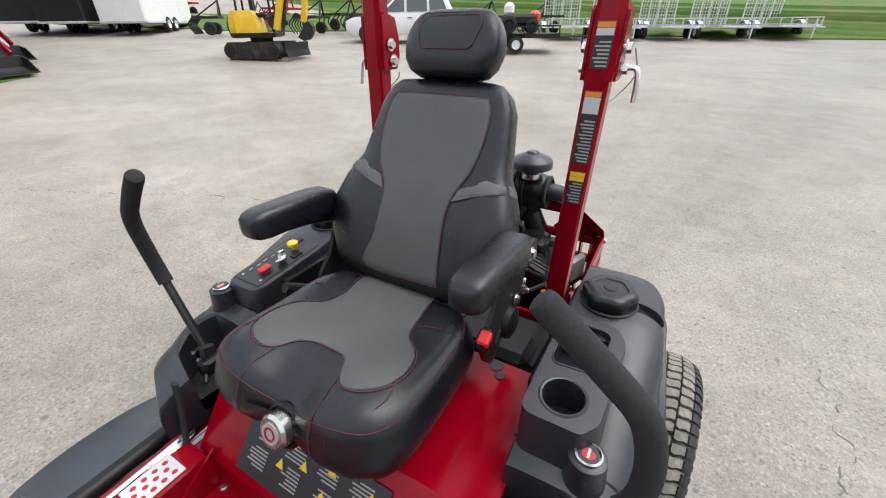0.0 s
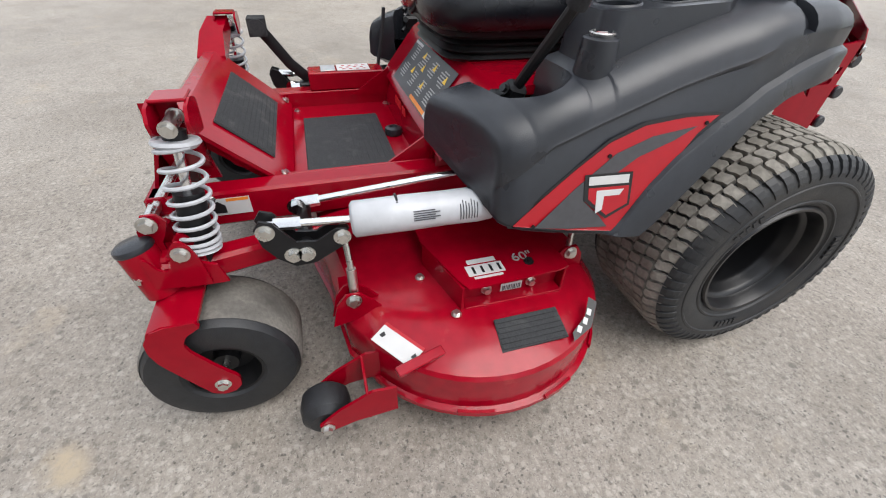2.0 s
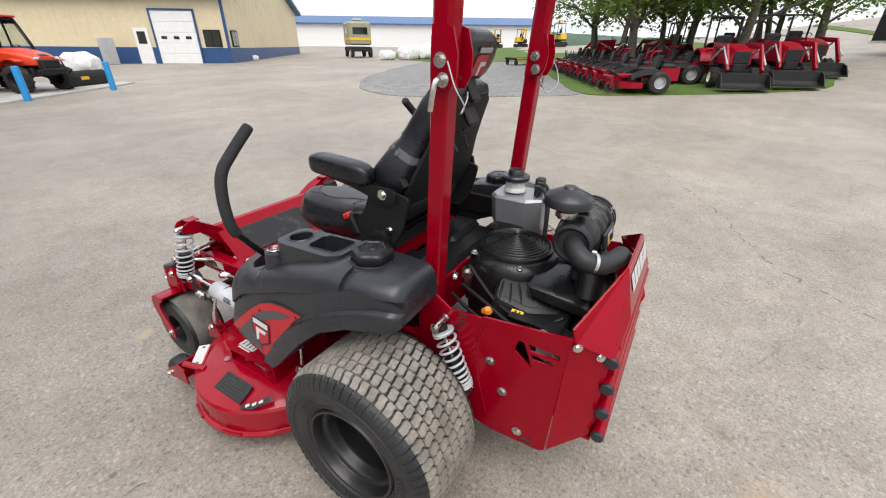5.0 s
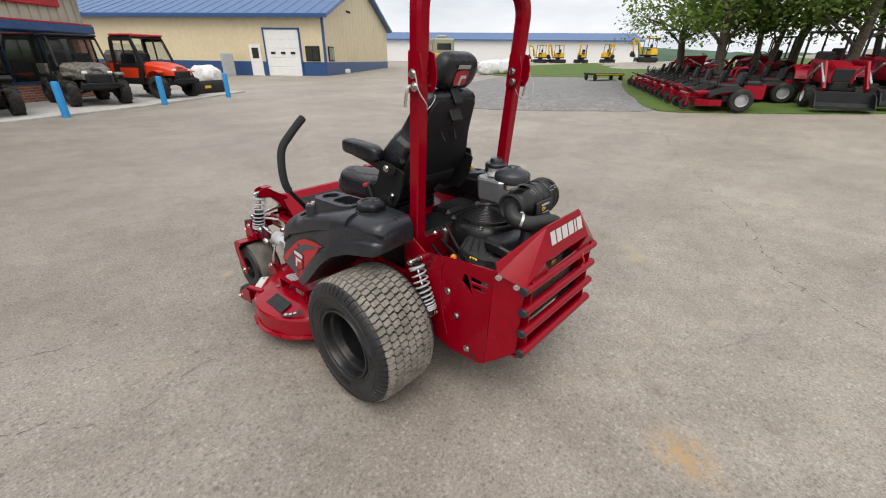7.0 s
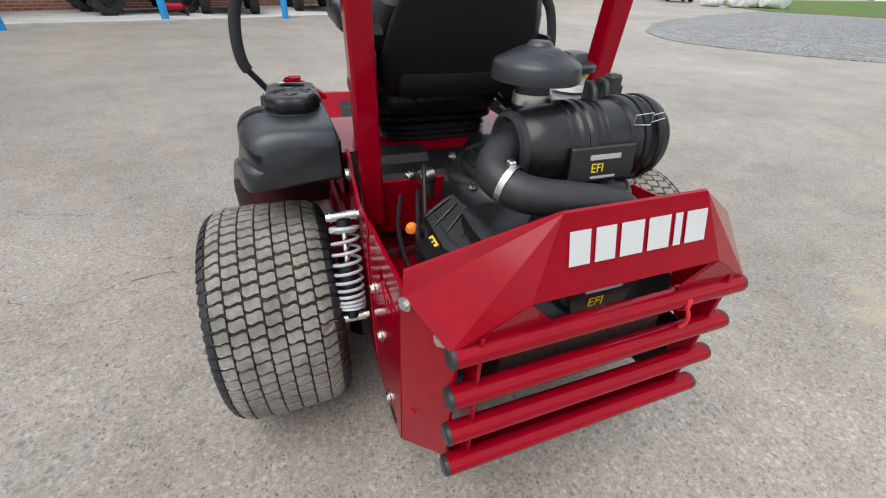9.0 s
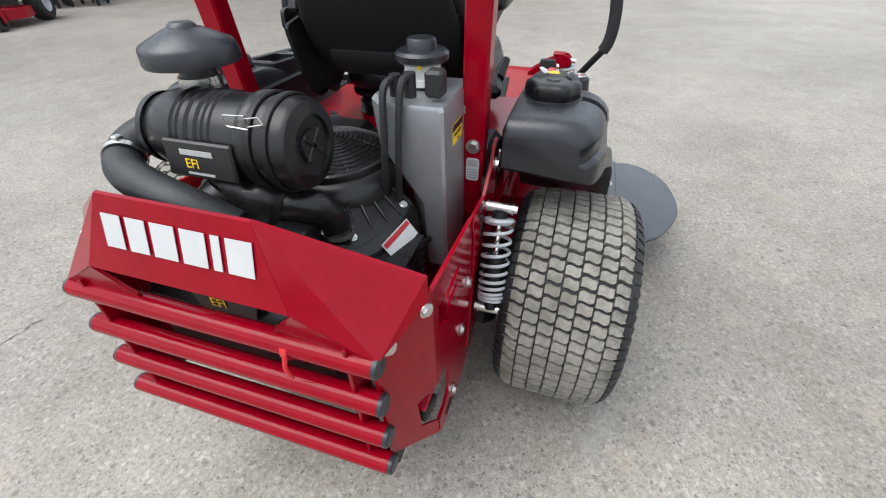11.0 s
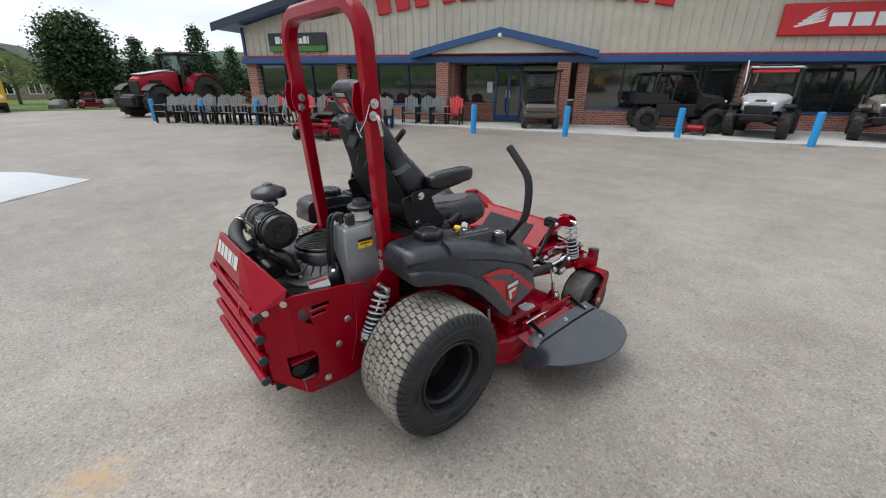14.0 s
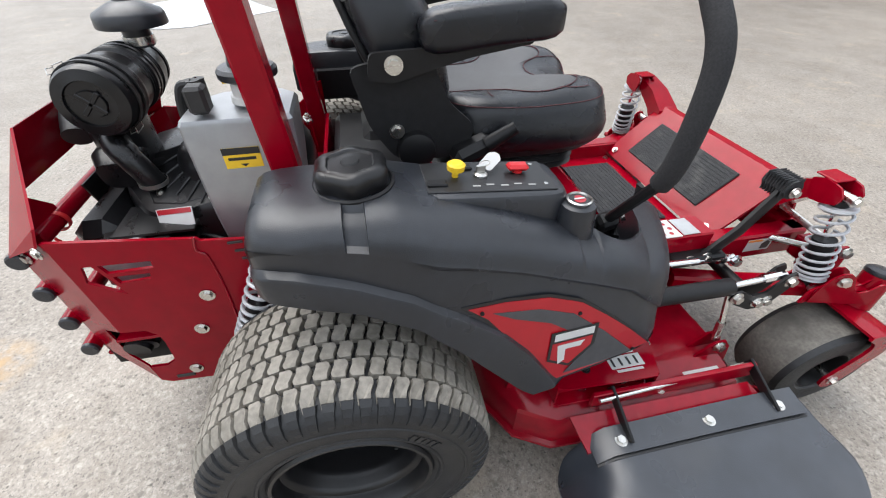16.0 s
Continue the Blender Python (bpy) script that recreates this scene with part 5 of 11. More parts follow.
    for k in (-1, 1):
        part("lumbar_slot", Mesh().box(spine(0.66) - fwd * 0.066 + Vector((k * 0.045, 0, 0)), (0.012, 0.006, 0.085), Euler((radians(-27), radians(k * 7), 0)).to_matrix(), ch=0.002), GLOSS_BLACK, shell)
        part("shell_stud", Mesh().lathe([(0.006, 0), (0.005, 0.003), (0, 0.004)], spine(0.72) - fwd * 0.062 + Vector((k * 0.018, 0, 0)), -fwd, 10), GLOSS_BLACK, shell)
    part("back_tab", Mesh().box(spine(0.40) - fwd * 0.05 + Vector((-0.235, 0, 0)), (0.03, 0.02, 0.035), lean, ch=0.004), GLOSS_BLACK, shell)
    part("back_pouch", Mesh().loft([superring(spine(t) - fwd * d, (1, 0, 0), fwd, hx, 0.010, 0.4, 28) for t, hx, d in ((0.05, 0.16, 0.072), (0.10, 0.172, 0.078), (0.16, 0.170, 0.078), (0.19, 0.165, 0.072))]), BACK_CLOTH, shell, smooth=50)
    # headrest
    c = Vector((0, 0.150, 1.392))
    rings = []
    hu = (spine(1) - spine(0.6)).normalized()
    hf = Vector((0, hu.z, -hu.y))
    for t, hx, hy in ((-0.078, 0.075, 0.018), (-0.075, 0.090, 0.028), (-0.068, 0.104, 0.036), (-0.045, 0.120, 0.045), (-0.02, 0.126, 0.048), (0.0, 0.127, 0.048), (0.02, 0.124, 0.047), (0.04, 0.117, 0.044), (0.058, 0.106, 0.039), (0.070, 0.092, 0.030), (0.077, 0.074, 0.018), (0.079, 0.055, 0.010)):
        rings.append(superring(c + hu * t, (1, 0, 0), hf, hx, hy, 0.48, 44))
    head = part("headrest", Mesh().loft(rings), VINYL, mower, "black vinyl headrest", smooth=60)
    o = rounded([(-0.070, -0.028), (0.070, -0.028), (0.085, 0.03), (0.072, 0.056), (-0.072, 0.056), (-0.085, 0.03)])
    lp = [c + hu * t + hf * (0.0492 - 18 * max(0, t - 0.02) ** 2 * 0.25 - 0.10 * x * x) + Vector((x, 0, 0)) for x, t in o]
    part("seam", Mesh().tube(lp + [lp[0]], 0.0010, 5), THREAD, head)
    at = lambda u, v, d: c + hu * v + Vector((u, 0, 0)) - hf * (0.0485 + d)
    part("head_badge", Mesh().plate(rounded([(-0.042, -0.045), (0.042, -0.045), (0.042, 0.025), (-0.042, 0.025)]), at, 0.003), DECAL_RED, head, "dark red badge on the headrest back", smooth=0)
    part("head_bar", Mesh().plate([(-0.040, 0.032), (0.040, 0.032), (0.040, 0.047), (-0.040, 0.047)], at, 0.003), PRINT_GREY, head, "grey bar where the maker's name stands", smooth=0)
    part("head_chevron", Mesh().plate([(-0.008, -0.042), (0.006, -0.042), (0.006, -0.012), (0.034, -0.012), (0.028, 0.002), (-0.008, 0.002)], lambda u, v, d: at(u, v, d + 0.003), 0.002), WHITE_LABEL, head, smooth=0)
    # armrests with their brackets
    for s in (-1, 1):
        rings = []
        for y, z, hx, hz in ((0.630, 1.036, 0.014, 0.012), (0.626, 1.036, 0.026, 0.024), (0.612, 1.036, 0.034, 0.032), (0.59, 1.036, 0.037, 0.036), (0.50, 1.032, 0.038, 0.037), (0.42, 1.026, 0.038, 0.038), (0.385, 1.022, 0.035, 0.036), (0.365, 1.020, 0.028, 0.028), (0.357, 1.020, 0.016, 0.016)):
            rings.append(superring((0.278 * s, y, z), (1, 0, 0), (0, 0, 1), hx, hz, 0.50, 26))
        arm = part("armrest", Mesh().loft(rings), VINYL, mower, "padded black armrest", smooth=60)
        line = smooth_path([Vector((s * 0.3105, y, z)) for y, z in ((0.380, 1.044), (0.46, 1.052), (0.56, 1.058), (0.605, 1.056))], 4)
        part("seam", Mesh().tube(line, 0.0010, 5), THREAD, arm)
        m = Mesh().plate(rounded([(0.580, 1.005), (0.40, 0.997), (0.262, 0.992), (0.255, 0.945), (0.30, 0.936), (0.36, 0.952), (0.45, 0.975), (0.575, 0.994)]), lambda u, v, d, s=s: (s * (0.276 + d), u, v), 0.012)
        part("arm_bracket", m, GLOSS_BLACK, arm)
        m = Mesh()
        bolt(m, (0.289 * s, 0.306, 0.970), (s, 0, 0), 0.012, 0.008)
        part("arm_bolt", m, ZINC, arm)
        # side of the seat frame, and its pivot
        m = Mesh().plate(rounded([(0.46, 0.755), (0.30, 0.765), (0.25, 0.84), (0.22, 0.96), (0.30, 0.975), (0.385, 0.965), (0.42, 0.88), (0.475, 0.83)]), lambda u, v, d, s=s: (s * (0.247 + d), u, v), 0.012)
        rb = part("recliner_bracket", m, BACK_CLOTH, mower)
        part("recliner_pivot", Mesh().lathe([(0.040, 0.0), (0.044, 0.006), (0.040, 0.024), (0.026, 0.030), (0, 0.030)], (0.250 * s, 0.345, 0.785), (s, 0, 0), 28), GLOSS_BLACK, rb, "round black recliner joint")
        m = Mesh()
        bolt(m, (0.262 * s, 0.305, 0.831), (s, 0, 0), 0.011, 0.008)
        part("recliner_bolt", m, ZINC, rb)
    m = Mesh().box((-0.262, 0.478, 0.815), (0.030, 0.050, 0.090), Euler((radians(-25), 0, 0)).to_matrix(), ch=0.009)
    belt = part("belt_buckle", m, GLOSS_BLACK, mower, "black seat belt buckle with a red button")
    part("belt_button", Mesh().box((-0.266, 0.496, 0.848), (0.026, 0.034, 0.022), Euler((radians(-25), 0, 0)).to_matrix(), ch=0.004), RED_PLASTIC, belt)
    m = Mesh().tube(smooth_path([(-0.262, 0.46, 0.78), (-0.262, 0.43, 0.75), (-0.258, 0.38, 0.78)], 4), 0.01, flat=(0.004, 0.022))
    part("belt_webbing", m, DECAL_BLACK, belt)
    m = Mesh().box((0.268, 0.47, 0.775), (0.055, 0.10, 0.045), Euler((0.3, 0, 0.2)).to_matrix(), ch=0.014)
    m.cyl((0.28, 0.50, 0.79), (0.29, 0.56, 0.83), 0.018, 0.014, 14)
    part("belt_reel", m, GLOSS_BLACK, mower, "black belt retractor beside the seat")


def frame_and_floor(mower):
    m = Mesh()
    for s in (-1, 1):
        m.box((0.325 * s, 0.92, 0.418), (0.058, 1.16, 0.085), ch=0.006)
        m.box((0.330 * s, 0.20, 0.46), (0.05, 0.40, 0.10), ch=0.006)
    m.box((0, 1.475, 0.418), (0.70, 0.06, 0.085), ch=0.006)
    m.box((0, 0.35, 0.50), (0.66, 0.05, 0.08), ch=0.006)
    chassis = part("main_frame", m, RED, mower, "glossy red welded steel frame")
    # side label on the rail
    for s in (-1, 1):
        at = lambda u, v, d, s=s: (s * (0.3542 + d), u, v)
        part("rail_label", Mesh().plate([(1.300, 0.404), (1.385, 0.404), (1.385, 0.446), (1.300, 0.446)], at, 0.001), WHITE_LABEL, chassis, "white safety label", smooth=0)
        m = Mesh().plate([(1.352, 0.410), (1.378, 0.410), (1.380, 0.432), (1.366, 0.440), (1.352, 0.428)], lambda u, v, d, s=s: (s * (0.3554 + d), u, v), 0.0006)
        part("label_figure", m, DECAL_BLACK, chassis, smooth=0)
        part("label_band", Mesh().plate([(1.302, 0.438), (1.348, 0.438), (1.348, 0.445), (1.302, 0.445)], lambda u, v, d, s=s: (s * (0.3554 + d), u, v), 0.0006), ORANGE, chassis, smooth=0)
    # floor pan with raised edges
    pan = part("floor_pan", Mesh().box((0, 1.03, 0.405), (0.592, 0.37, 0.010), ch=0.002), RED, mower, "red steel foot platform")
    part("pan_riser", Mesh().box((0.0, 0.862, 0.455), (0.592, 0.010, 0.10), Euler((radians(12), 0, 0)).to_matrix(), ch=0.002), RED, pan)
    for s in (-1, 1):
        part("pan_flange", Mesh().box((0.292 * s, 1.03, 0.432), (0.008, 0.37, 0.055), ch=0.002), RED, pan)
        part("pan_gusset", Mesh().plate([(0.86, 0.44), (1.0, 0.44), (0.86, 0.53)], lambda u, v, d, s=s: (s * (0.285 + d), u, v), 0.007), RED, pan)
    for x, y in ((-0.27, 0.88), (0.27, 0.88), (-0.27, 1.19), (0.25, 1.19)):
        m = Mesh()
        bolt(m, (x, y, 0.410), (0, 0, 1), 0.007, 0.005)
        part("pan_bolt", m, ZINC, pan)
    def ribbed(c, sx, sy, rot, name, ribs, parent, along="x"):
        m = Mesh().box(c, (sx, sy, 0.005), rot, ch=0.002)
        rib = []
        r3 = rot.to_3x3() if rot is not None else Matrix.Identity(3)
        for i in range(ribs):
            f = (i + 0.5) / ribs - 0.5
            off = Vector((0, f * sy, 0.0025)) if along == "x" else Vector((f * sx, 0, 0.0025))
            size = (sx * 0.985, sy / ribs * 0.72, 0.0022) if along == "x" else (sx / ribs * 0.62, sy * 0.985, 0.003)
            rib.append(Mesh().box(Vector(c) + r3 @ off, size, rot))
        pad = part(name, m, PAD, parent, "scuffed black ribbed grip pad", smooth=0)
        for q in rib:
            part("pad_rib", q, PAD, pad, smooth=0)
        return pad
    ribbed((-0.030, 1.052, 0.4135), 0.385, 0.240, None, "floor_pad", 16, pan, "x")
    m = Mesh().lathe([(0.026, 0), (0.028, 0.008), (0.026, 0.020), (0.014, 0.024), (0.012, 0.018), (0, 0.018)], (-0.01, 0.905, 0.411), (0, 0, 1), 10)
    part("floor_knob", m, BLACK_PLASTIC, pan, "black round lock knob")
    # sloped foot plate up to the front ridge
    prof = [(1.205, 0.425), (1.215, 0.435), (1.385, 0.590), (1.400, 0.600), (1.430, 0.600), (1.448, 0.586), (1.492, 0.455), (1.486, 0.452), (1.440, 0.580), (1.426, 0.592), (1.403, 0.592), (1.390, 0.582), (1.220, 0.428), (1.212, 0.420)]
    m = Mesh()
    m.loft([[Vector((x, y, z)) for y, z in prof] for x in (-0.300, -0.10, 0.10, 0.300)])
    fp = part("foot_plate", m, RED, mower, "sloped red steel foot plate", smooth=20)
    ribbed((-0.015, 1.298, 0.5147), 0.395, 0.150, Euler((radians(42.5), 0, 0)).to_matrix(), "foot_pad", 12, fp, "x")
    m = Mesh()
    for x in (-0.265, 0.265):
        bolt(m, (x, 1.222, 0.444), (0, -0.68, 0.73), 0.008, 0.007)
    part("foot_bolt", m, ZINC, fp)
    # gusset beneath the plate
    m = Mesh()
    for s in (-1, 1):
        m.plate([(1.22, 0.43), (1.40, 0.585), (1.43, 0.585), (1.40, 0.455), (1.36, 0.455), (1.375, 0.53), (1.26, 0.43)], lambda u, v, d, s=s: (s * (0.262 + d), u, v), 0.008)
    part("plate_gusset", m, RED, fp)
    # seat pan: sloped panel with the warning label, then the flat top beneath the seat
    prof = [(0.868, 0.500), (0.860, 0.512), (0.752, 0.648), (0.735, 0.660), (0.36, 0.660), (0.36, 0.640), (0.725, 0.640), (0.845, 0.495)]
    m = Mesh().loft([[Vector((x, y, z)) for y, z in prof] for x in (-0.395, 0.0, 0.345)])
    sp = part("seat_platform", m, RED, mower, "red steel seat platform", smooth=20)
    m = Mesh()
    for s in (-1, 1):
        m.plate([(0.865, 0.46), (0.865, 0.505), (0.755, 0.645), (0.36, 0.655), (0.36, 0.46)], lambda u, v, d, s=s: (s * (0.34 + d), u, v), 0.006)
    part("platform_side", m, RED, sp)
    n = Vector((0, 0.78, 0.62))
    dv = Vector((0, 0.758, 0.638)) - Vector((0, 0.858, 0.512))
    at = lambda u, v, d: Vector((u, 0.8615, 0.5135)) + dv.normalized() * v + n.normalized() * (0.002 + d)
    H = dv.length
    lab = part("warning_label", Mesh().plate([(-0.205, 0.010), (0.205, 0.010), (0.205, H - 0.006), (-0.205, H - 0.006)], at, 0.0008), DARK_LABEL, sp, "dark warning label with yellow triangles", smooth=0)
    m = Mesh()
    m.plate([(-0.202, 0.013), (-0.02, 0.013), (-0.02, 0.024), (-0.202, 0.024)], lambda u, v, d: at(u, v, d + 0.001), 0.0005)
    part("label_band", m, ORANGE, lab, smooth=0)
    m = Mesh()
    for (x, y) in ((-0.165, 0.12), (-0.17, 0.06), (-0.06, 0.125), (-0.05, 0.065), (0.06, 0.13), (0.08, 0.075), (0.015, 0.10)):
        m.plate([(x - 0.012, y - 0.010), (x + 0.012, y - 0.010), (x, y + 0.012)], lambda u, v, d: at(u, v, d + 0.001), 0.0005)
    part("label_triangle", m, YELLOW, lab, smooth=0)
    m = Mesh()
    random.seed(5)
    for bx in (-0.19, -0.10, -0.005, 0.10):
        for by in (0.035, 0.095):
            for k in range(6):
                L = random.uniform(0.035, 0.058)
                y = by + k * 0.008
                m.plate([(bx + 0.022, y), (bx + 0.022 + L, y), (bx + 0.022 + L, y + 0.0035), (bx + 0.022, y + 0.0035)], lambda u, v, d: at(u, v, d + 0.001), 0.0004)
    part("label_text", m, PRINT_GREY, lab, smooth=0)
    m = Mesh()
    m.plate([(-0.200, 0.012), (-0.175, 0.012), (-0.175, 0.034), (-0.200, 0.034)], lambda u, v, d: at(u, v, d + 0.0012), 0.0005)
    m.plate([(0.12, H - 0.012), (0.202, H - 0.012), (0.202, H - 0.020), (0.12, H - 0.020)], lambda u, v, d: at(u, v, d + 0.0012), 0.0005)
    part("label_panel", m, WHITE_LABEL, lab, smooth=0)
    # dark slot in the platform beside the seat
    for k, (x, y, r) in enumerate(((-0.252, 0.380, 0.019), (-0.274, 0.408, 0.013))):
        part("platform_slot", Mesh().plate(arc((x, y), r, 0, 340, 17), lambda u, v, d: (u, v, 0.6605 + 0.001 * k + d), 0.0015), DECAL_BLACK, sp, "dark hole in the platform", smooth=0)
    # embossed model number as plain bars
    m = Mesh()
    for i in range(6):
        x = -0.02 + i * 0.022 + (0.016 if i > 1 else 0)
        m.box((x, 0.8705, 0.478), (0.014, 0.003, 0.022))
    part("model_bars", m, RED_PLASTIC, sp, "dark bars where the model name stands")


def front_end(mower, s):
    # tower arm that carries the shock
    m = Mesh()
    m.loft([[Vector((p[0] * s, p[1] + dy * w, p[2] + dz)) for dy, dz in ((-1, -h), (1, -h), (1, h), (-1, h))] for p, w, h in
            (((0.270, 1.41, 0.535), 0.040, 0.055), ((0.35, 1.405, 0.610), 0.034, 0.034), ((0.41, 1.385, 0.655), 0.030, 0.022))])
    for k in (-1, 1):
        m.plate(rounded([(0.40, 0.622), (0.435, 0.628), (0.468, 0.640), (0.474, 0.662), (0.458, 0.682), (0.42, 0.688), (0.385, 0.675)], 4),
                lambda u, v, d, k=k: (u * s, 1.362 + k * 0.030 + d - 0.003, v), 0.006)
    m.box((0.412 * s, 1.362, 0.687), (0.056, 0.058, 0.006), ch=0.002)
    part("shock_tower", m, RED, mower, "red tower arm over the front spring")
    shock(mower, (0.452 * s, 1.362, 0.655), (0.497 * s, 1.385, 0.395), 0.0355, 8.5, 0.0042, "front_shock")
    # lower arm from the frame to the caster pivot
    m = Mesh().tube([(0.375 * s, 1.06, 0.360), (0.44 * s, 1.25, 0.365), (0.485 * s, 1.38, 0.378), (0.500 * s + (0.045 if s > 0 else 0), 1.470 + (0.05 if s > 0 else 0), 0.388)], 0.03, flat=(0.026, 0.026))
    m.box((0.460 * s, 1.462, 0.400), (0.11, 0.05, 0.045), ch=0.006)
    m.box((0.415 * s, 1.458, 0.43), (0.09, 0.045, 0.07), ch=0.006)
    for k in (-1, 1):
        m.plate([(1.345, 0.36), (1.425, 0.36), (1.415, 0.405), (1.385, 0.420), (1.355, 0.405)], lambda u, v, d, k=k: (0.495 * s + k * 0.036 + d - 0.003, u, v), 0.006)
    for k in (-1, 1):
        m.plate([(1.445, 0.40), (1.485, 0.40), (1.478, 0.47), (1.462, 0.502), (1.438, 0.502), (1.424, 0.485), (1.436, 0.455), (1.445, 0.44)], lambda u, v, d, k=k: (0.452 * s + k * 0.030 + d - 0.003, u, v), 0.006)
    arm = part("swing_arm", m, RED, mower, "red front suspension arm")
    near, far = Vector((0.505 * s, 1.372, 0)), Vector((0.505 * s + (0.045 if s > 0 else 0), 1.470 + (0.05 if s > 0 else 0), 0))
    web = [(0, 0.365), (1, 0.372), (1, 0.446), (0.92, 0.440), (0.82, 0.418), (0.70, 0.410), (0.60, 0.416), (0.53, 0.436), (0.46, 0.462), (0.36, 0.474), (0.24, 0.472), (0.14, 0.456), (0.05, 0.425)]
    off = Vector((far.y - near.y, near.x - far.x, 0)).normalized() * s
    for k in (0.004, 0.030):
        part("arm_web", Mesh().plate(rounded(web, 3), lambda u, v, d, k=k: near + (far - near) * u + off * (k + d) + Vector((0, 0, v)), 0.005), RED, arm, smooth=20)
    m = Mesh()
    bolt(m, near.lerp(far, 0.32) + off * 0.036 + Vector((0, 0, 0.447)), off, 0.011, 0.009)
    part("web_bolt", m, ZINC, arm)
    m = Mesh()
    m.cyl((0.415 * s, 1.455, 0.485), (0.490 * s, 1.455, 0.485), 0.012, n=12)
    bolt(m, (0.490 * s, 1.455, 0.485), (s, 0, 0), 0.012, 0.010)
    for y, z in ((1.490, 0.395),):
        bolt(m, (0.532 * s, y, z), (s, 0.3, 0), 0.007, 0.006)
    part("pivot_bolt", m, ZINC, arm)
    # upper links to the frame
    m = Mesh().cyl((0.445 * s, 1.455, 0.485), (0.30 * s, 1.42, 0.52), 0.009, n=10)
    m.cyl((0.45 * s, 1.46, 0.46), (0.31 * s, 1.34, 0.44), 0.009, n=10)
    part("upper_link", m, ZINC, arm, "zinc plated suspension link")
    # lift linkage: rocker, rods, drop link
    x = 0.512 * s
    poly = [(1.275, 0.470), (1.262, 0.488), (1.240, 0.480), (1.205, 0.430), (1.165, 0.425), (1.125, 0.448), (1.105, 0.445), (1.098, 0.420), (1.120, 0.402), (1.175, 0.372), (1.215, 0.370), (1.245, 0.395), (1.268, 0.430)]
    m = Mesh()
    for k in (-1, 1):
        m.plate(poly, lambda u, v, d, k=k: (x + k * 0.018 + d - 0.003, u, v), 0.006)
    m.cyl((x - 0.02, 1.19, 0.40), (x - s * 0.16, 1.19, 0.40), 0.016, n=14)
    rocker = part("lift_rocker", m, GLOSS_BLACK, mower, "black deck lift rocker")
    m = Mesh()
    for y, z in ((1.256, 0.462), (1.190, 0.398), (1.115, 0.428), (1.215, 0.40)):
        bolt(m, (x + s * 0.021, y, z), (s, 0, 0), 0.012, 0.010)
    m.cyl((x, 1.112, 0.425), (x + s * 0.028, 1.108, 0.345), 0.007, n=10)
    m.cyl((x + s * 0.028, 1.108, 0.345), (x + s * 0.036, 1.108, 0.285), 0.011, n=12)
    part("drop_link", m, ZINC, rocker, "zinc plated drop link to the deck")
    m = Mesh().cyl((x, 1.258, 0.466), (x, 1.08, 0.452), 0.0085, n=12)
    m.cyl((x, 1.24, 0.466), (x, 1.19, 0.462), 0.013, n=8)
    m.cyl((0.405 * s, 1.195, 0.442), (0.43 * s, 0.60, 0.505), 0.0085, n=12)
    m.cyl((0.405 * s, 1.20, 0.442), (0.407 * s, 1.15, 0.446), 0.014, n=8)
    bolt(m, (0.418 * s, 1.20, 0.442), (s, 0, 0), 0.013, 0.012)
    part("lift_rod", m, CHROME, mower, "bright steel lift rod")
    if s < 0:
        m = Mesh().lathe([(0, 0), (0.030, 0.002), (0.038, 0.008), (0.039, 0.12), (0.0375, 0.20), (0.039, 0.27), (0.036, 0.30), (0.02, 0.31), (0, 0.31)], (x, 1.095, 0.452), (-0.05, -1, 0.02), 24)
        can = part("wrapped_cylinder", m, WHITE_WRAP, mower, "lift cylinder in crinkled white wrapping", smooth=60)
        part("tie", Mesh().lathe([(0.0385, 0), (0.0405, 0.001), (0.0405, 0.005), (0.0385, 0.006)], (x, 1.0, 0.454), (-0.05, -1, 0.02), 20), GLOSS_BLACK, can)
        skin = lambda y, a: Vector((x - 0.05 * (1.095 - y) - 0.0395 * math.cos(a), y, 0.452 + 0.02 * (1.095 - y) + 0.0395 * math.sin(a)))
        for i in range(7):
            y0 = 0.835 + 0.006 * i
            part("print_bar", Mesh().tube([skin(y0, a) for a in (-0.2, 0.1, 0.4, 0.7 + 0.1 * (i % 3))], 0.0011, 5), DECAL_GREY, can)
        for i in range(5):
            y0 = 0.925
            part("print_bar", Mesh().tube([skin(y0 - 0.01 * (i % 2), 0.10 + 0.12 * i), skin(y0 + 0.045, 0.10 + 0.12 * i)], 0.0014, 5), DECAL_GREY, can)
    else:
        m = Mesh().cyl((x, 1.10, 0.452), (x, 0.80, 0.456), 0.023, n=20)
        part("lift_cylinder", m, GLOSS_BLACK, mower, "black lift damper")


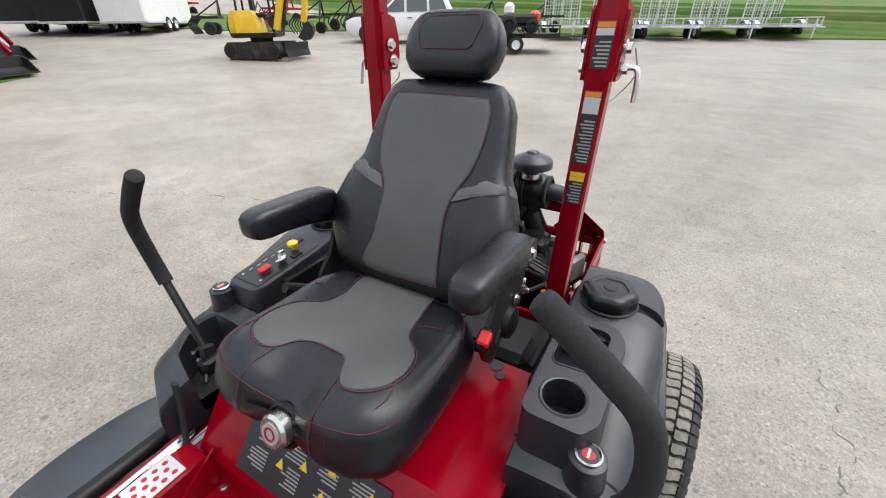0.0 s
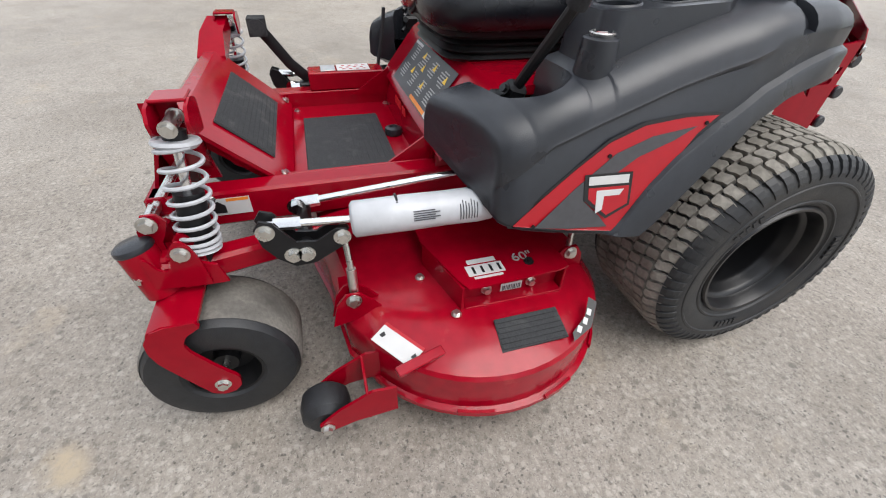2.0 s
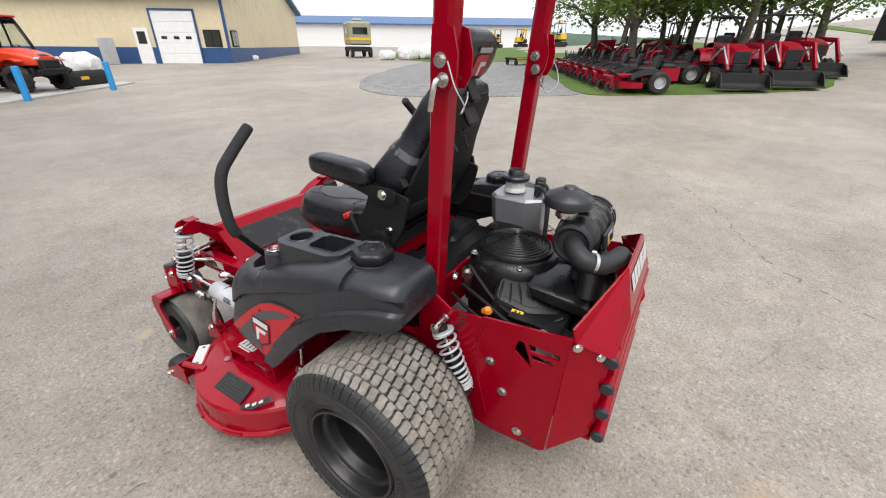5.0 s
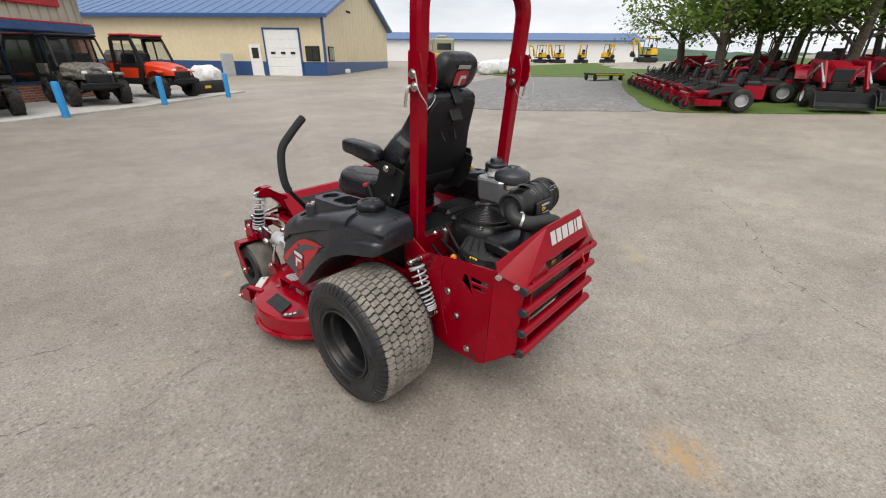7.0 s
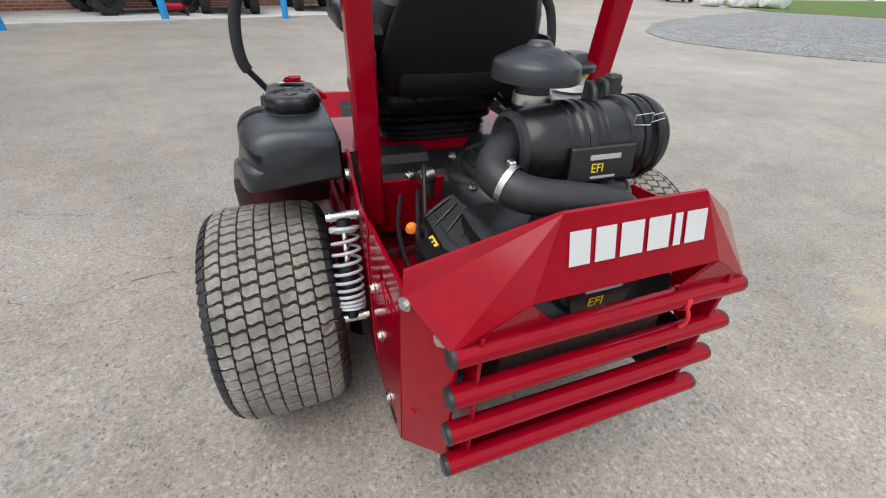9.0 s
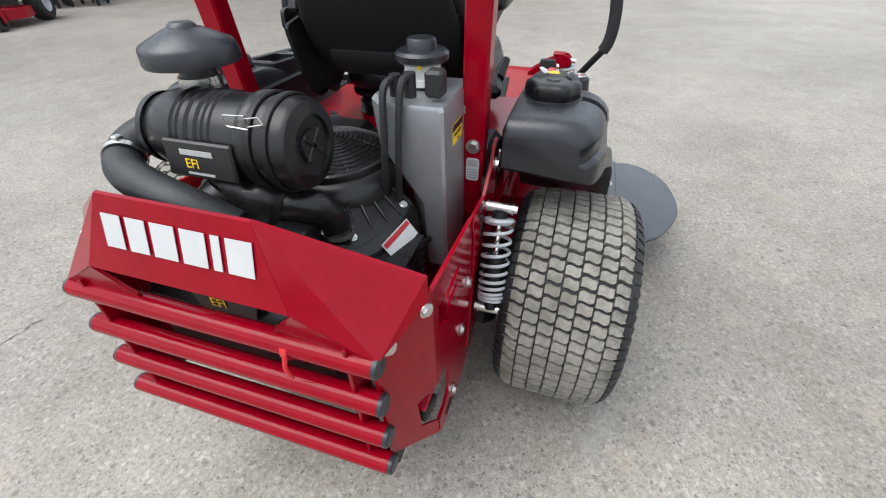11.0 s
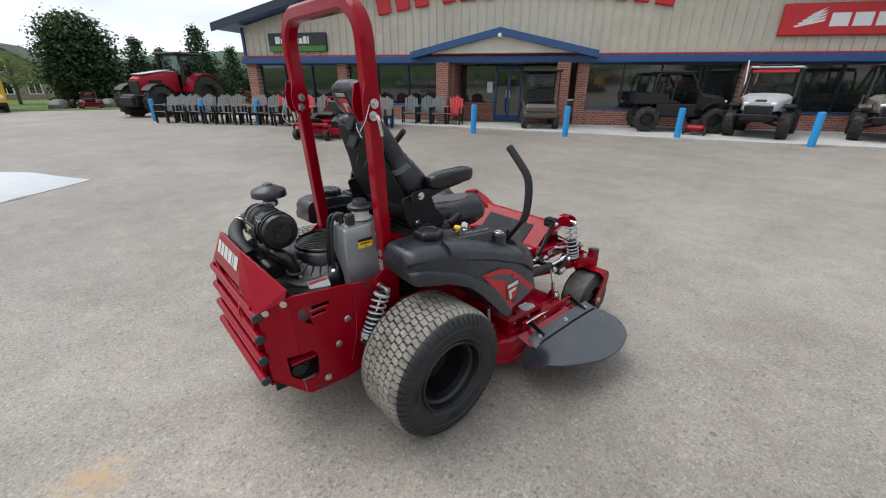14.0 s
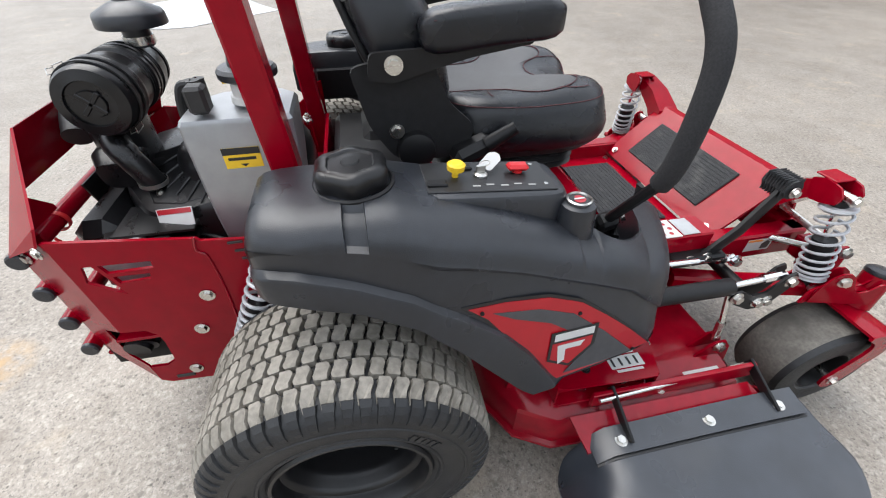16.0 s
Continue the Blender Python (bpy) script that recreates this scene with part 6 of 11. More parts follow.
def right_controls(mower):
    """Deck height bracket, lift pedal and its arm on the right."""
    m = Mesh().box((0.335, 1.005, 0.490), (0.085, 0.26, 0.06), ch=0.004)
    br = part("height_bracket", m, RED, mower, "red deck height bracket with pin holes")
    spots = [(0.318 + j * 0.021, 0.940 + i * 0.024 + 0.008 * (j % 2)) for i in range(4) for j in range(3)]
    hole = lambda c, r: [(c[0] + r * math.cos(k * math.pi / 6), c[1] + r * math.sin(k * math.pi / 6)) for k in range(12)]
    m = Mesh().plate([(0.302, 0.922), (0.376, 0.922), (0.376, 1.035), (0.302, 1.035)], lambda u, v, d: (u, v, 0.5205 + d), 0.002, [hole(c, 0.0068) for c in spots])
    part("height_label", m, WHITE_LABEL, br, "white height label punched with pin holes", smooth=0)
    for c in spots:
        part("pin_hole", Mesh().lathe([(0.0068, 0.0), (0.0068, 0.0015), (0.0045, 0.0005), (0.0, 0.0004)], (c[0], c[1], 0.5202), (0, 0, 1), 12), DECAL_RED, br)
    part("height_chart", Mesh().box((0.338, 1.066, 0.522), (0.070, 0.050, 0.003), ch=0.001), GALV_GREY, br, "grey height chart", smooth=0)
    m = Mesh().tube(smooth_path([(0.372, 0.885, 0.50), (0.372, 0.87, 0.58), (0.374, 0.855, 0.66), (0.374, 0.850, 0.70)], 4), 0.008, flat=(0.011, 0.005))
    part("height_pin_handle", m, FOAM, br, "black handle of the height pin")
    m = Mesh().tube([(0.395, 1.115, 0.455), (0.392, 1.19, 0.530), (0.385, 1.265, 0.645)], 0.01, flat=(0.007, 0.018))
    m.box((0.39, 1.09, 0.452), (0.05, 0.16, 0.030), ch=0.006)
    arm = part("lift_pedal_arm", m, GLOSS_BLACK, mower, "black deck lift pedal arm")
    m = Mesh().cyl((0.335, 1.268, 0.652), (0.405, 1.268, 0.652), 0.026, n=10)
    pad = part("pedal_pad", m, PAD, arm, "ribbed black pedal pad")
    for i in range(8):
        part("pedal_rib", Mesh().box((0.342 + i * 0.008, 1.268, 0.652), (0.003, 0.054, 0.054), ch=0.002), PAD, pad)
    m = Mesh()
    bolt(m, (0.412, 1.265, 0.650), (1, 0, 0), 0.010, 0.009)
    bolt(m, (0.404, 1.112, 0.455), (1, 0, 0), 0.013, 0.010)
    bolt(m, (0.404, 1.06, 0.455), (1, 0, 0), 0.011, 0.009)
    part("pedal_bolt", m, ZINC, arm)
    part("lift_strut", Mesh().cyl((0.43, 1.06, 0.475), (0.43, 0.80, 0.485), 0.008, n=10), CHROME, arm)


def deck(mower):
    # outline from three blade circles
    pts = []
    pts += [(0.0 - 0.47 + 0.33 * math.cos(a), 0.80 + 0.335 * math.sin(a)) for a in [radians(q) for q in range(262, 108, -7)]]
    pts += [(-0.56, 1.135), (-0.34, 1.165), (-0.20, 1.20), (0.0, 1.215), (0.20, 1.20), (0.34, 1.165), (0.58, 1.165)]
    pts += [(0.640, 1.150), (0.655, 1.05), (0.655, 0.80), (0.650, 0.62), (0.60, 0.53), (0.50, 0.475), (0.2, 0.46), (-0.2, 0.46)]
    outline = pts
    c = Vector((0.0, 0.82))
    def ring(f, z, lift=0.0):
        return [Vector((c.x + (p[0] - c.x) * f[0], c.y + (p[1] - c.y) * f[1], z)) for p in outline]
    rings = [ring((1.0, 1.0), 0.082), ring((1.018, 1.02), 0.082), ring((1.018, 1.02), 0.094), ring((1.0, 1.0), 0.098), ring((1.0, 1.0), 0.192), ring((0.992, 0.99), 0.202), ring((0.88, 0.93), 0.238), ring((0.80, 0.88), 0.242), ring((0.4, 0.5), 0.244)]
    rings = [ring((0.97, 0.97), 0.084), ring((0.97, 0.97), 0.18)][:1] + rings
    shell = part("mower_deck", Mesh().loft(rings, True), DECK_RED, mower, "red fabricated sixty-inch mower deck with dust", smooth=28)
    for s in (-1, 1):
        # pulley cover: a plate on recessed walls, open towards the side
        x1 = 0.625
        deckplate = [(0.34, 0.612), (x1 - 0.004, 0.612), (x1 + 0.004, 0.64), (x1 + 0.012, 0.868), (x1 - 0.02, 0.882), (0.45, 0.930), (0.34, 0.930)]
        cover = part("pulley_cover", Mesh().plate(deckplate, lambda u, v, d, s=s: (s * u, v, 0.3135 - d), 0.005), RED, shell, "red belt pulley cover on the deck", smooth=25)
        part("cover_wall", Mesh().box((s * 0.594, 0.745, 0.274), (0.006, 0.245, 0.070), ch=0.001), RED, cover)
        part("cover_wall", Mesh().box((s * 0.485, 0.617, 0.274), (0.270, 0.006, 0.070), ch=0.001), RED, cover)
        part("cover_wall", Mesh().plate([(0.628, 0.874), (0.628, 0.880), (0.452, 0.927), (0.452, 0.921)], lambda u, v, d, s=s: (s * u, v, 0.308 - d), 0.075), RED, cover, smooth=0)
        part("pulley", Mesh().cyl((s * 0.575, 0.745, 0.296), (s * 0.575, 0.745, 0.304), 0.046, n=28), ZINC, cover, "bright belt pulley under the cover")
        part("cover_foot", Mesh().box((s * 0.612, 0.745, 0.242), (0.034, 0.245, 0.005), ch=0.001), RED, cover)
        for y in (0.685, 0.800):
            m = Mesh()
            bolt(m, (s * 0.598, y + 0.008, 0.262), (s, 0, 0), 0.009, 0.010)
            part("cover_bolt", m, ZINC, cover)
        for p, ax in (((0.50, 0.945, 0.243), (0, 0, 1)), ((0.640, 0.895, 0.245), (0, 0, 1)), ((0.585, 0.700, 0.3135), (0, 0, 1))):
            m = Mesh()
            bolt(m, (s * p[0], p[1], p[2]), ax, 0.008, 0.007)
            part("cover_bolt", m, ZINC if p[2] < 0.3 else GLOSS_BLACK, cover)
        # rear hanger with its link
        m = Mesh().plate([(0.515, 0.225), (0.620, 0.215), (0.600, 0.275), (0.575, 0.300), (0.540, 0.300), (0.522, 0.275)], lambda u, v, d, s=s: (s * (0.540 + d), u, v), 0.007)
        rear = part("rear_hanger", m, RED, shell)
        m = Mesh()
        bolt(m, (s * 0.548, 0.557, 0.282), (s, 0, 0), 0.012, 0.009)
        m.cyl((s * 0.535, 0.557, 0.285), (s * 0.525, 0.555, 0.375), 0.008, n=10)
        part("hanger_bolt", m, ZINC, rear)
        # dealer mark as plain shapes
        top_at = lambda u, v, d, s=s: (s * u, v, 0.3135 + d)
        m = Mesh()
        m.plate([(0.545, 0.775), (0.560, 0.775), (0.560, 0.845), (0.545, 0.845)], top_at, 0.0006)
        m.plate([(0.565, 0.765), (0.600, 0.765), (0.600, 0.855), (0.565, 0.855)], top_at, 0.0006)
        m.plate([(0.604, 0.775), (0.611, 0.775), (0.611, 0.845), (0.604, 0.845)], top_at, 0.0006)
        part("dealer_mark", m, WHITE_LABEL, cover, "white block-shaped dealer mark", smooth=0)
        m = Mesh()
        for k in range(4):
            m.plate([(0.571, 0.772 + k * 0.021), (0.594, 0.772 + k * 0.021), (0.594, 0.778 + k * 0.021), (0.571, 0.778 + k * 0.021)], lambda u, v, d, s=s: (s * u, v, 0.3143 + d), 0.0004)
        part("mark_line", m, DECAL_BLACK, cover, smooth=0)
        # hanger lug
        m = Mesh()
        for k in (-1, 1):
            m.plate([(1.04, 0.225), (1.165, 0.20), (1.150, 0.265), (1.128, 0.292), (1.098, 0.292), (1.075, 0.268)], lambda u, v, d, k=k: (s * 0.548 + k * 0.016 + d - 0.003, u, v), 0.006)
        m.box((s * 0.50, 1.12, 0.225), (0.12, 0.05, 0.03), ch=0.004)
        lug = part("hanger_lug", m, RED, shell)
        m = Mesh()
        bolt(m, (s * 0.568, 1.112, 0.274), (s, 0, 0), 0.012, 0.010)
        part("hanger_bolt", m, ZINC, lug)
    # number sixty, lettered on the left cover
    for s in (-1, 1):
        txt = bpy.data.curves.new("deck_size_mark", "FONT")
        txt.body = '60"'
        txt.size, txt.extrude = 0.040, 0.0008
        ob = new("deck_size_mark", txt)
        ob.data.materials.append(PRINT_GREY)
        ob.parent = shell
        ob["label"] = "grey number sixty on the cover"
        ob.matrix_basis = pose(-0.575, 0.735, 0.3138, 0, 0, -90) if s < 0 else pose(0.575, 0.655, 0.3138, 0, 0, 90)
    # welded lip segments round the skirt's foot
    foot = rings[2]
    n = len(foot)
    for i in (3, 8, 13, 18):
        q = [foot[(i + k) % n] for k in range(3)]
        outw = [(p - Vector((c.x, c.y, p.z))).normalized() * 0.004 for p in q]
        part("skirt_lip", Mesh().loft([[p + o + Vector((0, 0, 0.006)), p + o + Vector((0, 0, 0.020)), p - o + Vector((0, 0, 0.020)), p - o + Vector((0, 0, 0.006))] for p, o in zip(q, outw)]), DECK_RED, shell)
    # angle stiffeners on the top
    part("deck_stiffener", Mesh().box((-0.725, 1.00, 0.222), (0.022, 0.11, 0.014), Euler((0, radians(-14), radians(16))).to_matrix(), ch=0.002), DECK_RED, shell)
    # left deck pads and labels
    def tilted(u, v, d):
        """On the sloping left shoulder: u outward from the middle, v ahead."""
        return Vector((-u, v, 0.2465 - (u - 0.68) * 0.42 + d * 0.95))
    m = Mesh().plate([(0.682, 0.668), (0.682, 0.822), (0.750, 0.825), (0.748, 0.664)], tilted, 0.004)
    pad = part("deck_pad", m, PAD, shell, "black ribbed step pad on the deck", smooth=0)
    m = Mesh()
    for i in range(6):
        u = 0.686 + i * 0.0108
        m.plate([(u, 0.669), (u, 0.821), (u + 0.006, 0.821), (u + 0.006, 0.668)], lambda a, b, d: tilted(a, b, d + 0.004), 0.0025)
    part("pad_rib", m, PAD, pad, smooth=0)
    shelf = lambda u, v, d: (-u, v, 0.3605 - 0.2 * u + d)
    lab = part("deck_label", Mesh().plate([(0.621, 1.056), (0.701, 0.989), (0.728, 1.026), (0.649, 1.091)], shelf, 0.001), WHITE_LABEL, shell, "white warning label with red edge", smooth=0)
    part("label_mark", Mesh().plate([(0.616, 1.050), (0.696, 0.983), (0.701, 0.989), (0.621, 1.056)], shelf, 0.001), DECAL_RED, lab, smooth=0)
    for u, v in ((0.643, 1.064), (0.708, 1.010)):
        m = Mesh().plate([(u - 0.006, v - 0.004), (u + 0.004, v - 0.006), (u + 0.007, v + 0.003), (u, v + 0.008)], lambda a, b, d: shelf(a, b, d + 0.001), 0.0005)
        part("label_mark", m, DECAL_BLACK, lab, smooth=0)
    at = lambda u, v, d: (-(0.5972 + d), u, v)
    part("barcode_label", Mesh().plate([(0.715, 0.243), (0.770, 0.243), (0.770, 0.268), (0.715, 0.268)], at, 0.001), WHITE_LABEL, shell, "white barcode label", smooth=0)
    m = Mesh()
    for i in range(11):
        u = 0.719 + i * 0.0045
        m.plate([(u, 0.246), (u + (0.002 if i % 3 else 0.003), 0.246), (u + (0.002 if i % 3 else 0.003), 0.262), (u, 0.262)], lambda a, b, d: (-(0.5984 + d), a, b), 0.0004)
    part("barcode_bars", m, DECAL_BLACK, shell, smooth=0)
    m = Mesh()
    m.plate([(0.690, 0.560), (0.740, 0.600), (0.760, 0.655), (0.742, 0.650), (0.715, 0.605), (0.675, 0.575)], lambda u, v, d: (-u, v, 0.2475 - (u - 0.68) * 0.42 + d), 0.001)
    part("deck_badge", m, DECAL_BLACK, shell, "black badge with white bars", smooth=0)
    m = Mesh()
    for u, v in ((0.705, 0.582), (0.722, 0.600), (0.736, 0.622)):
        m.plate([(u, v), (u + 0.012, v + 0.010), (u + 0.006, v + 0.018), (u - 0.006, v + 0.008)], lambda a, b, d: (-a, b, 0.2487 - (a - 0.68) * 0.42 + d), 0.0008)
    part("badge_bars", m, WHITE_LABEL, shell, smooth=0)
    # anti-scalp wheels and brackets
    for s, x, y in ((-1, 0.698, 1.207), (1, 0.690, 1.265)):
        c = Vector((s * x, y, 0.100))
        w = part("deck_roller", Mesh().lathe([(0.012, -0.040), (0.034, -0.040), (0.050, -0.026), (0.054, 0), (0.050, 0.026), (0.034, 0.040), (0.012, 0.040)], c, (1, 0, 0), 28), RUBBER, shell, "small black anti-scalp wheel")
        m = Mesh()
        for k in (-1, 1):
            m.plate([(y + 0.014, 0.086), (y + 0.014, 0.112), (y - 0.03, 0.150), (y - 0.10, 0.190), (y - 0.15, 0.185), (y - 0.15, 0.105), (y - 0.06, 0.098), (y - 0.01, 0.084)], lambda u, v, d, k=k: (c.x + k * 0.048 + d - 0.003, u, v), 0.006)
        m.box((c.x, y - 0.09, 0.140), (0.10, 0.006, 0.09), ch=0.001)
        b = part("roller_bracket", m, RED, shell)
        m = Mesh()
        bolt(m, c + Vector((s * 0.052, 0, 0)), (s, 0, 0), 0.010, 0.009)
        part("roller_bolt", m, ZINC, b)
    # right discharge side
    m = Mesh().plate([(0.66, 0.64), (0.66, 1.14), (0.735, 1.18), (0.735, 0.66)], lambda u, v, d: (u, v, 0.232 - (u - 0.66) * 0.5 + d), 0.006)
    m.box((0.640, 0.93, 0.262), (0.012, 0.46, 0.05), ch=0.002)
    chute = part("discharge_top", m, DECK_RED, shell, "red plate over the side discharge")
    m = Mesh().plate([(0.605, 0.985), (0.640, 0.985), (0.640, 1.09), (0.605, 1.09)], lambda u, v, d: (u, v, 0.2435 + d), 0.001)
    part("chute_label", m, WHITE_LABEL, chute, "white label", smooth=0)
    m = Mesh().cyl((0.655, 0.71, 0.282), (0.625, 1.155, 0.262), 0.006, n=10)
    part("hinge_rod", m, CHROME, chute)
    edge = [(0.700, 1.222), (0.735, 1.238), (0.790, 1.246), (0.872, 1.262), (0.935, 1.236), (0.980, 1.194), (1.008, 1.145), (1.032, 1.030), (1.030, 0.910), (1.008, 0.812), (0.965, 0.712), (0.915, 0.634), (0.860, 0.597), (0.812, 0.580), (0.758, 0.590), (0.712, 0.620), (0.700, 0.665)]
    edge = [p for p in smooth_path([(x, y, 0) for x, y in edge], 3)] + [Vector((0.700, y, 0)) for y in (0.75, 0.85, 0.95, 1.05, 1.15)]

    def drop(x, y):
        """Height of the sheet: nearly level, curled down at its rear inner corner and bowed at the outer edge."""
        curl = min(1, max(0, (0.715 - y) / 0.125)) * min(1, max(0, (0.900 - x) / 0.16))
        t = max(0, (x - 0.765) / 0.27)
        return 0.236 - 0.012 * (x - 0.70) / 0.07 * (x < 0.77) - 0.012 * (x >= 0.77) - 0.020 * t - 0.016 * t * t - 0.105 * curl * curl * (3 - 2 * curl) + 0.005 * math.sin(9 * x + 7 * y)
    mid = Vector((0.865, 0.92, 0))
    rr = [[Vector((p.x, p.y, drop(p.x, p.y))) for p in (mid + (q - mid) * f for q in edge)] for f in (0.04, 0.15, 0.28, 0.4, 0.52, 0.64, 0.74, 0.83, 0.9, 0.95, 0.985, 1.0)]
    rr[-1] = [p - Vector((0, 0, 0.002)) for p in rr[-1]]
    rr += [[p - Vector((0, 0, 0.007)) for p in r] for r in rr[::-1]]
    fl = part("discharge_deflector", Mesh().loft(rr), DEFLECTOR, mower, "flexible black rubber discharge deflector", smooth=50)
    bits = [0.668 + 0.555 * i / 14 for i in range(15)]
    m = Mesh().loft([[Vector((0.700, y, drop(0.700, y) + 0.004)), Vector((0.758, y, drop(0.758, y) + 0.004)), Vector((0.763, y, drop(0.758, y) + 0.006)), Vector((0.763, y, drop(0.758, y) + 0.009)), Vector((0.700, y, drop(0.700, y) + 0.009))] for y in bits])
    part("deflector_strip", m, DEFLECTOR, fl, "clamped black edge strip")
    # thin black strip paints the shadow line along the deflector's fold
    part("strip_joint", Mesh().loft([[Vector((x, y, drop(0.770, y) + z)) for x, z in ((0.762, 0.001), (0.769, 0.001), (0.769, 0.003), (0.762, 0.003))] for y in bits]), DECAL_BLACK, fl)
    m = Mesh()
    for y in (0.735, 0.965, 1.16):
        z = drop(0.735, y) + 0.008
        bolt(m, (0.735, y, z), (0, 0, 1), 0.010, 0.007)
    part("strip_bolt", m, ZINC, fl)
    m = Mesh()
    for y in (0.735, 1.13):
        m.box((0.685, y + 0.02, 0.258), (0.13, 0.007, 0.030), Euler((0, radians(22), 0)).to_matrix(), ch=0.002)
    part("hinge_arm", m, GLOSS_BLACK, fl, "black hinge arm of the deflector")


def rops(mower):
    def lean_part(name, me, mat, parent=None, label="", smooth=35.0):
        """The roll bar leans back and spreads a little towards its top."""
        me.v = [(x * (0.975 + 0.09 * (z - 0.75)), y + 0.010 - 0.063 * (z - 0.75), z) for x, y, z in me.v]
        return part(name, me, mat, parent, label, smooth)
    W, D = 0.0275, 0.026
    y = 0.070
    m = Mesh()
    for s in (-1, 1):
        m.loft([[Vector((s * 0.318 + a * W, y + b * D + oy, z)) for a, b in ((-1, -.8), (-.8, -1), (.8, -1), (1, -.8), (1, .8), (.8, 1), (-.8, 1), (-1, .8))] for z, oy in ((0.56, 0.0), (1.33, 0.0))])
    lower = lean_part("rops_post", m, RED, mower, "red roll bar posts")
    # hoop
    r = 0.135
    path = [(-0.318, y, 1.317)]
    path += [(-0.318, y, 1.40), (-0.318, y, 1.58)]
    cx = 0.318 - r
    path += [(-cx - r * math.cos(radians(a)), y, 1.595 + r * math.sin(radians(a))) for a in range(5, 91, 8)]
    path += [(cx + r * math.cos(radians(a)), y, 1.595 + r * math.sin(radians(a))) for a in range(85, 0, -8)]
    path += [(0.318, y, 1.58), (0.318, y, 1.40), (0.318, y, 1.317)]
    rings = []
    P = [Vector(p) for p in path]
    for i, p in enumerate(P):
        a = (P[min(i + 1, len(P) - 1)] - P[max(i - 1, 0)]).normalized()
        w = a.cross(Vector((0, 1, 0)))
        rings.append([p + w * u * 0.031 + Vector((0, v * 0.030, 0)) for u, v in ((-1, -.6), (-.6, -1), (.6, -1), (1, -.6), (1, .6), (.6, 1), (-.6, 1), (-1, .6))])
    hoop = lean_part("rops_hoop", Mesh().loft(rings), RED, mower, "red folding roll bar hoop", smooth=40)
    m = Mesh()
    for s in (-1, 1):
        for k in (-1, 1):
            m.plate([(y - 0.040, 1.318), (y + 0.018, 1.318), (y + 0.018, 1.46), (y + 0.005, 1.470), (y - 0.040, 1.455), (y - 0.056, 1.40), (y - 0.056, 1.35)], lambda u, v, d, k=k: (s * 0.318 + k * 0.036 + d - 0.003, u, v), 0.006)
    lean_part("hinge_plate", m, RED, hoop)
    m = Mesh()
    for s in (-1, 1):
        for yy, z in ((y - 0.010, 1.386), (y - 0.020, 1.342)):
            m.cyl((s * 0.270, yy, z), (s * 0.366, yy, z), 0.008, n=12)
            bolt(m, (s * 0.360, yy, z), (s, 0, 0), 0.012, 0.010)
            bolt(m, (s * 0.276, yy, z), (-s, 0, 0), 0.012, 0.008)
        m.tube(smooth_path([(s * 0.362, y - 0.020, 1.342), (s * 0.386, y - 0.020, 1.344), (s * 0.396, y - 0.018, 1.325), (s * 0.400, y - 0.012, 1.272)], 4), 0.0065, 8)
    lean_part("locking_pin", m, ZINC, hoop, "zinc locking pin with bent handle")
    m = Mesh()
    for s in (-1, 1):
        m.tube(smooth_path([(s * 0.375, y - 0.04, 1.385), (s * 0.385, y - 0.07, 1.33), (s * 0.36, y - 0.085, 1.285), (s * 0.33, y - 0.06, 1.262), (s * 0.285, y - 0.05, 1.29), (s * 0.275, y - 0.045, 1.31)], 5), 0.0018, 5)
    lean_part("pin_lanyard", m, COIL, hoop, "thin white lanyard")
    m = Mesh()
    # labels on the front face of the left post
    yf = y + D + 0.0012
    for z0, z1, top in ((1.345, 1.440, ORANGE), (1.128, 1.298, ORANGE), (1.022, 1.108, YELLOW)):
        at = lambda u, v, d: (-0.318 + u, yf + d + (0.0045 if v > 1.33 else 0), v)
        lab = lean_part("post_label", Mesh().plate([(-0.019, z0), (0.019, z0), (0.019, z1), (-0.019, z1)], at, 0.001), DARK_LABEL, lower, "dark safety label on the post", smooth=0)
        h = z1 - z0
        lean_part("label_top", Mesh().plate([(-0.018, z1 - h * 0.30), (0.018, z1 - h * 0.30), (0.018, z1 - 0.014), (-0.018, z1 - 0.014)], lambda u, v, d: at(u, v, d + 0.001), 0.0005), WHITE_LABEL if top is ORANGE else YELLOW, lab, smooth=0)
        lean_part("label_band", Mesh().plate([(-0.018, z1 - 0.013), (0.018, z1 - 0.013), (0.018, z1 - 0.002), (-0.018, z1 - 0.002)], lambda u, v, d: at(u, v, d + 0.001), 0.0005), top, lab, smooth=0)
        t = Mesh()
        k = 0
        while z0 + 0.006 + k * 0.008 < z1 - h * 0.36:
            L = 0.024 + 0.008 * ((k * 7) % 3) / 2
            t.plate([(-0.016, z0 + 0.004 + k * 0.008), (-0.016 + L, z0 + 0.004 + k * 0.008), (-0.016 + L, z0 + 0.0075 + k * 0.008), (-0.016, z0 + 0.0075 + k * 0.008)], lambda u, v, d: at(u, v, d + 0.001), 0.0005)
            k += 1
        lean_part("label_text", t, PRINT_GREY, lab, smooth=0)
    # lower rear label of the right post
    at = lambda u, v, d: (0.318 + u, y - D - 0.0012 - d, v)
    lab = lean_part("post_label", Mesh().plate(rounded([(-0.012, 0.668), (0.020, 0.668), (0.020, 0.728), (-0.012, 0.728)]), at, 0.001), WHITE_LABEL, lower, "small white label", smooth=0)
    t = Mesh().plate([(-0.009, 0.706), (0.017, 0.706), (0.017, 0.723), (-0.009, 0.723)], lambda u, v, d: at(u, v, d + 0.001), 0.0005)
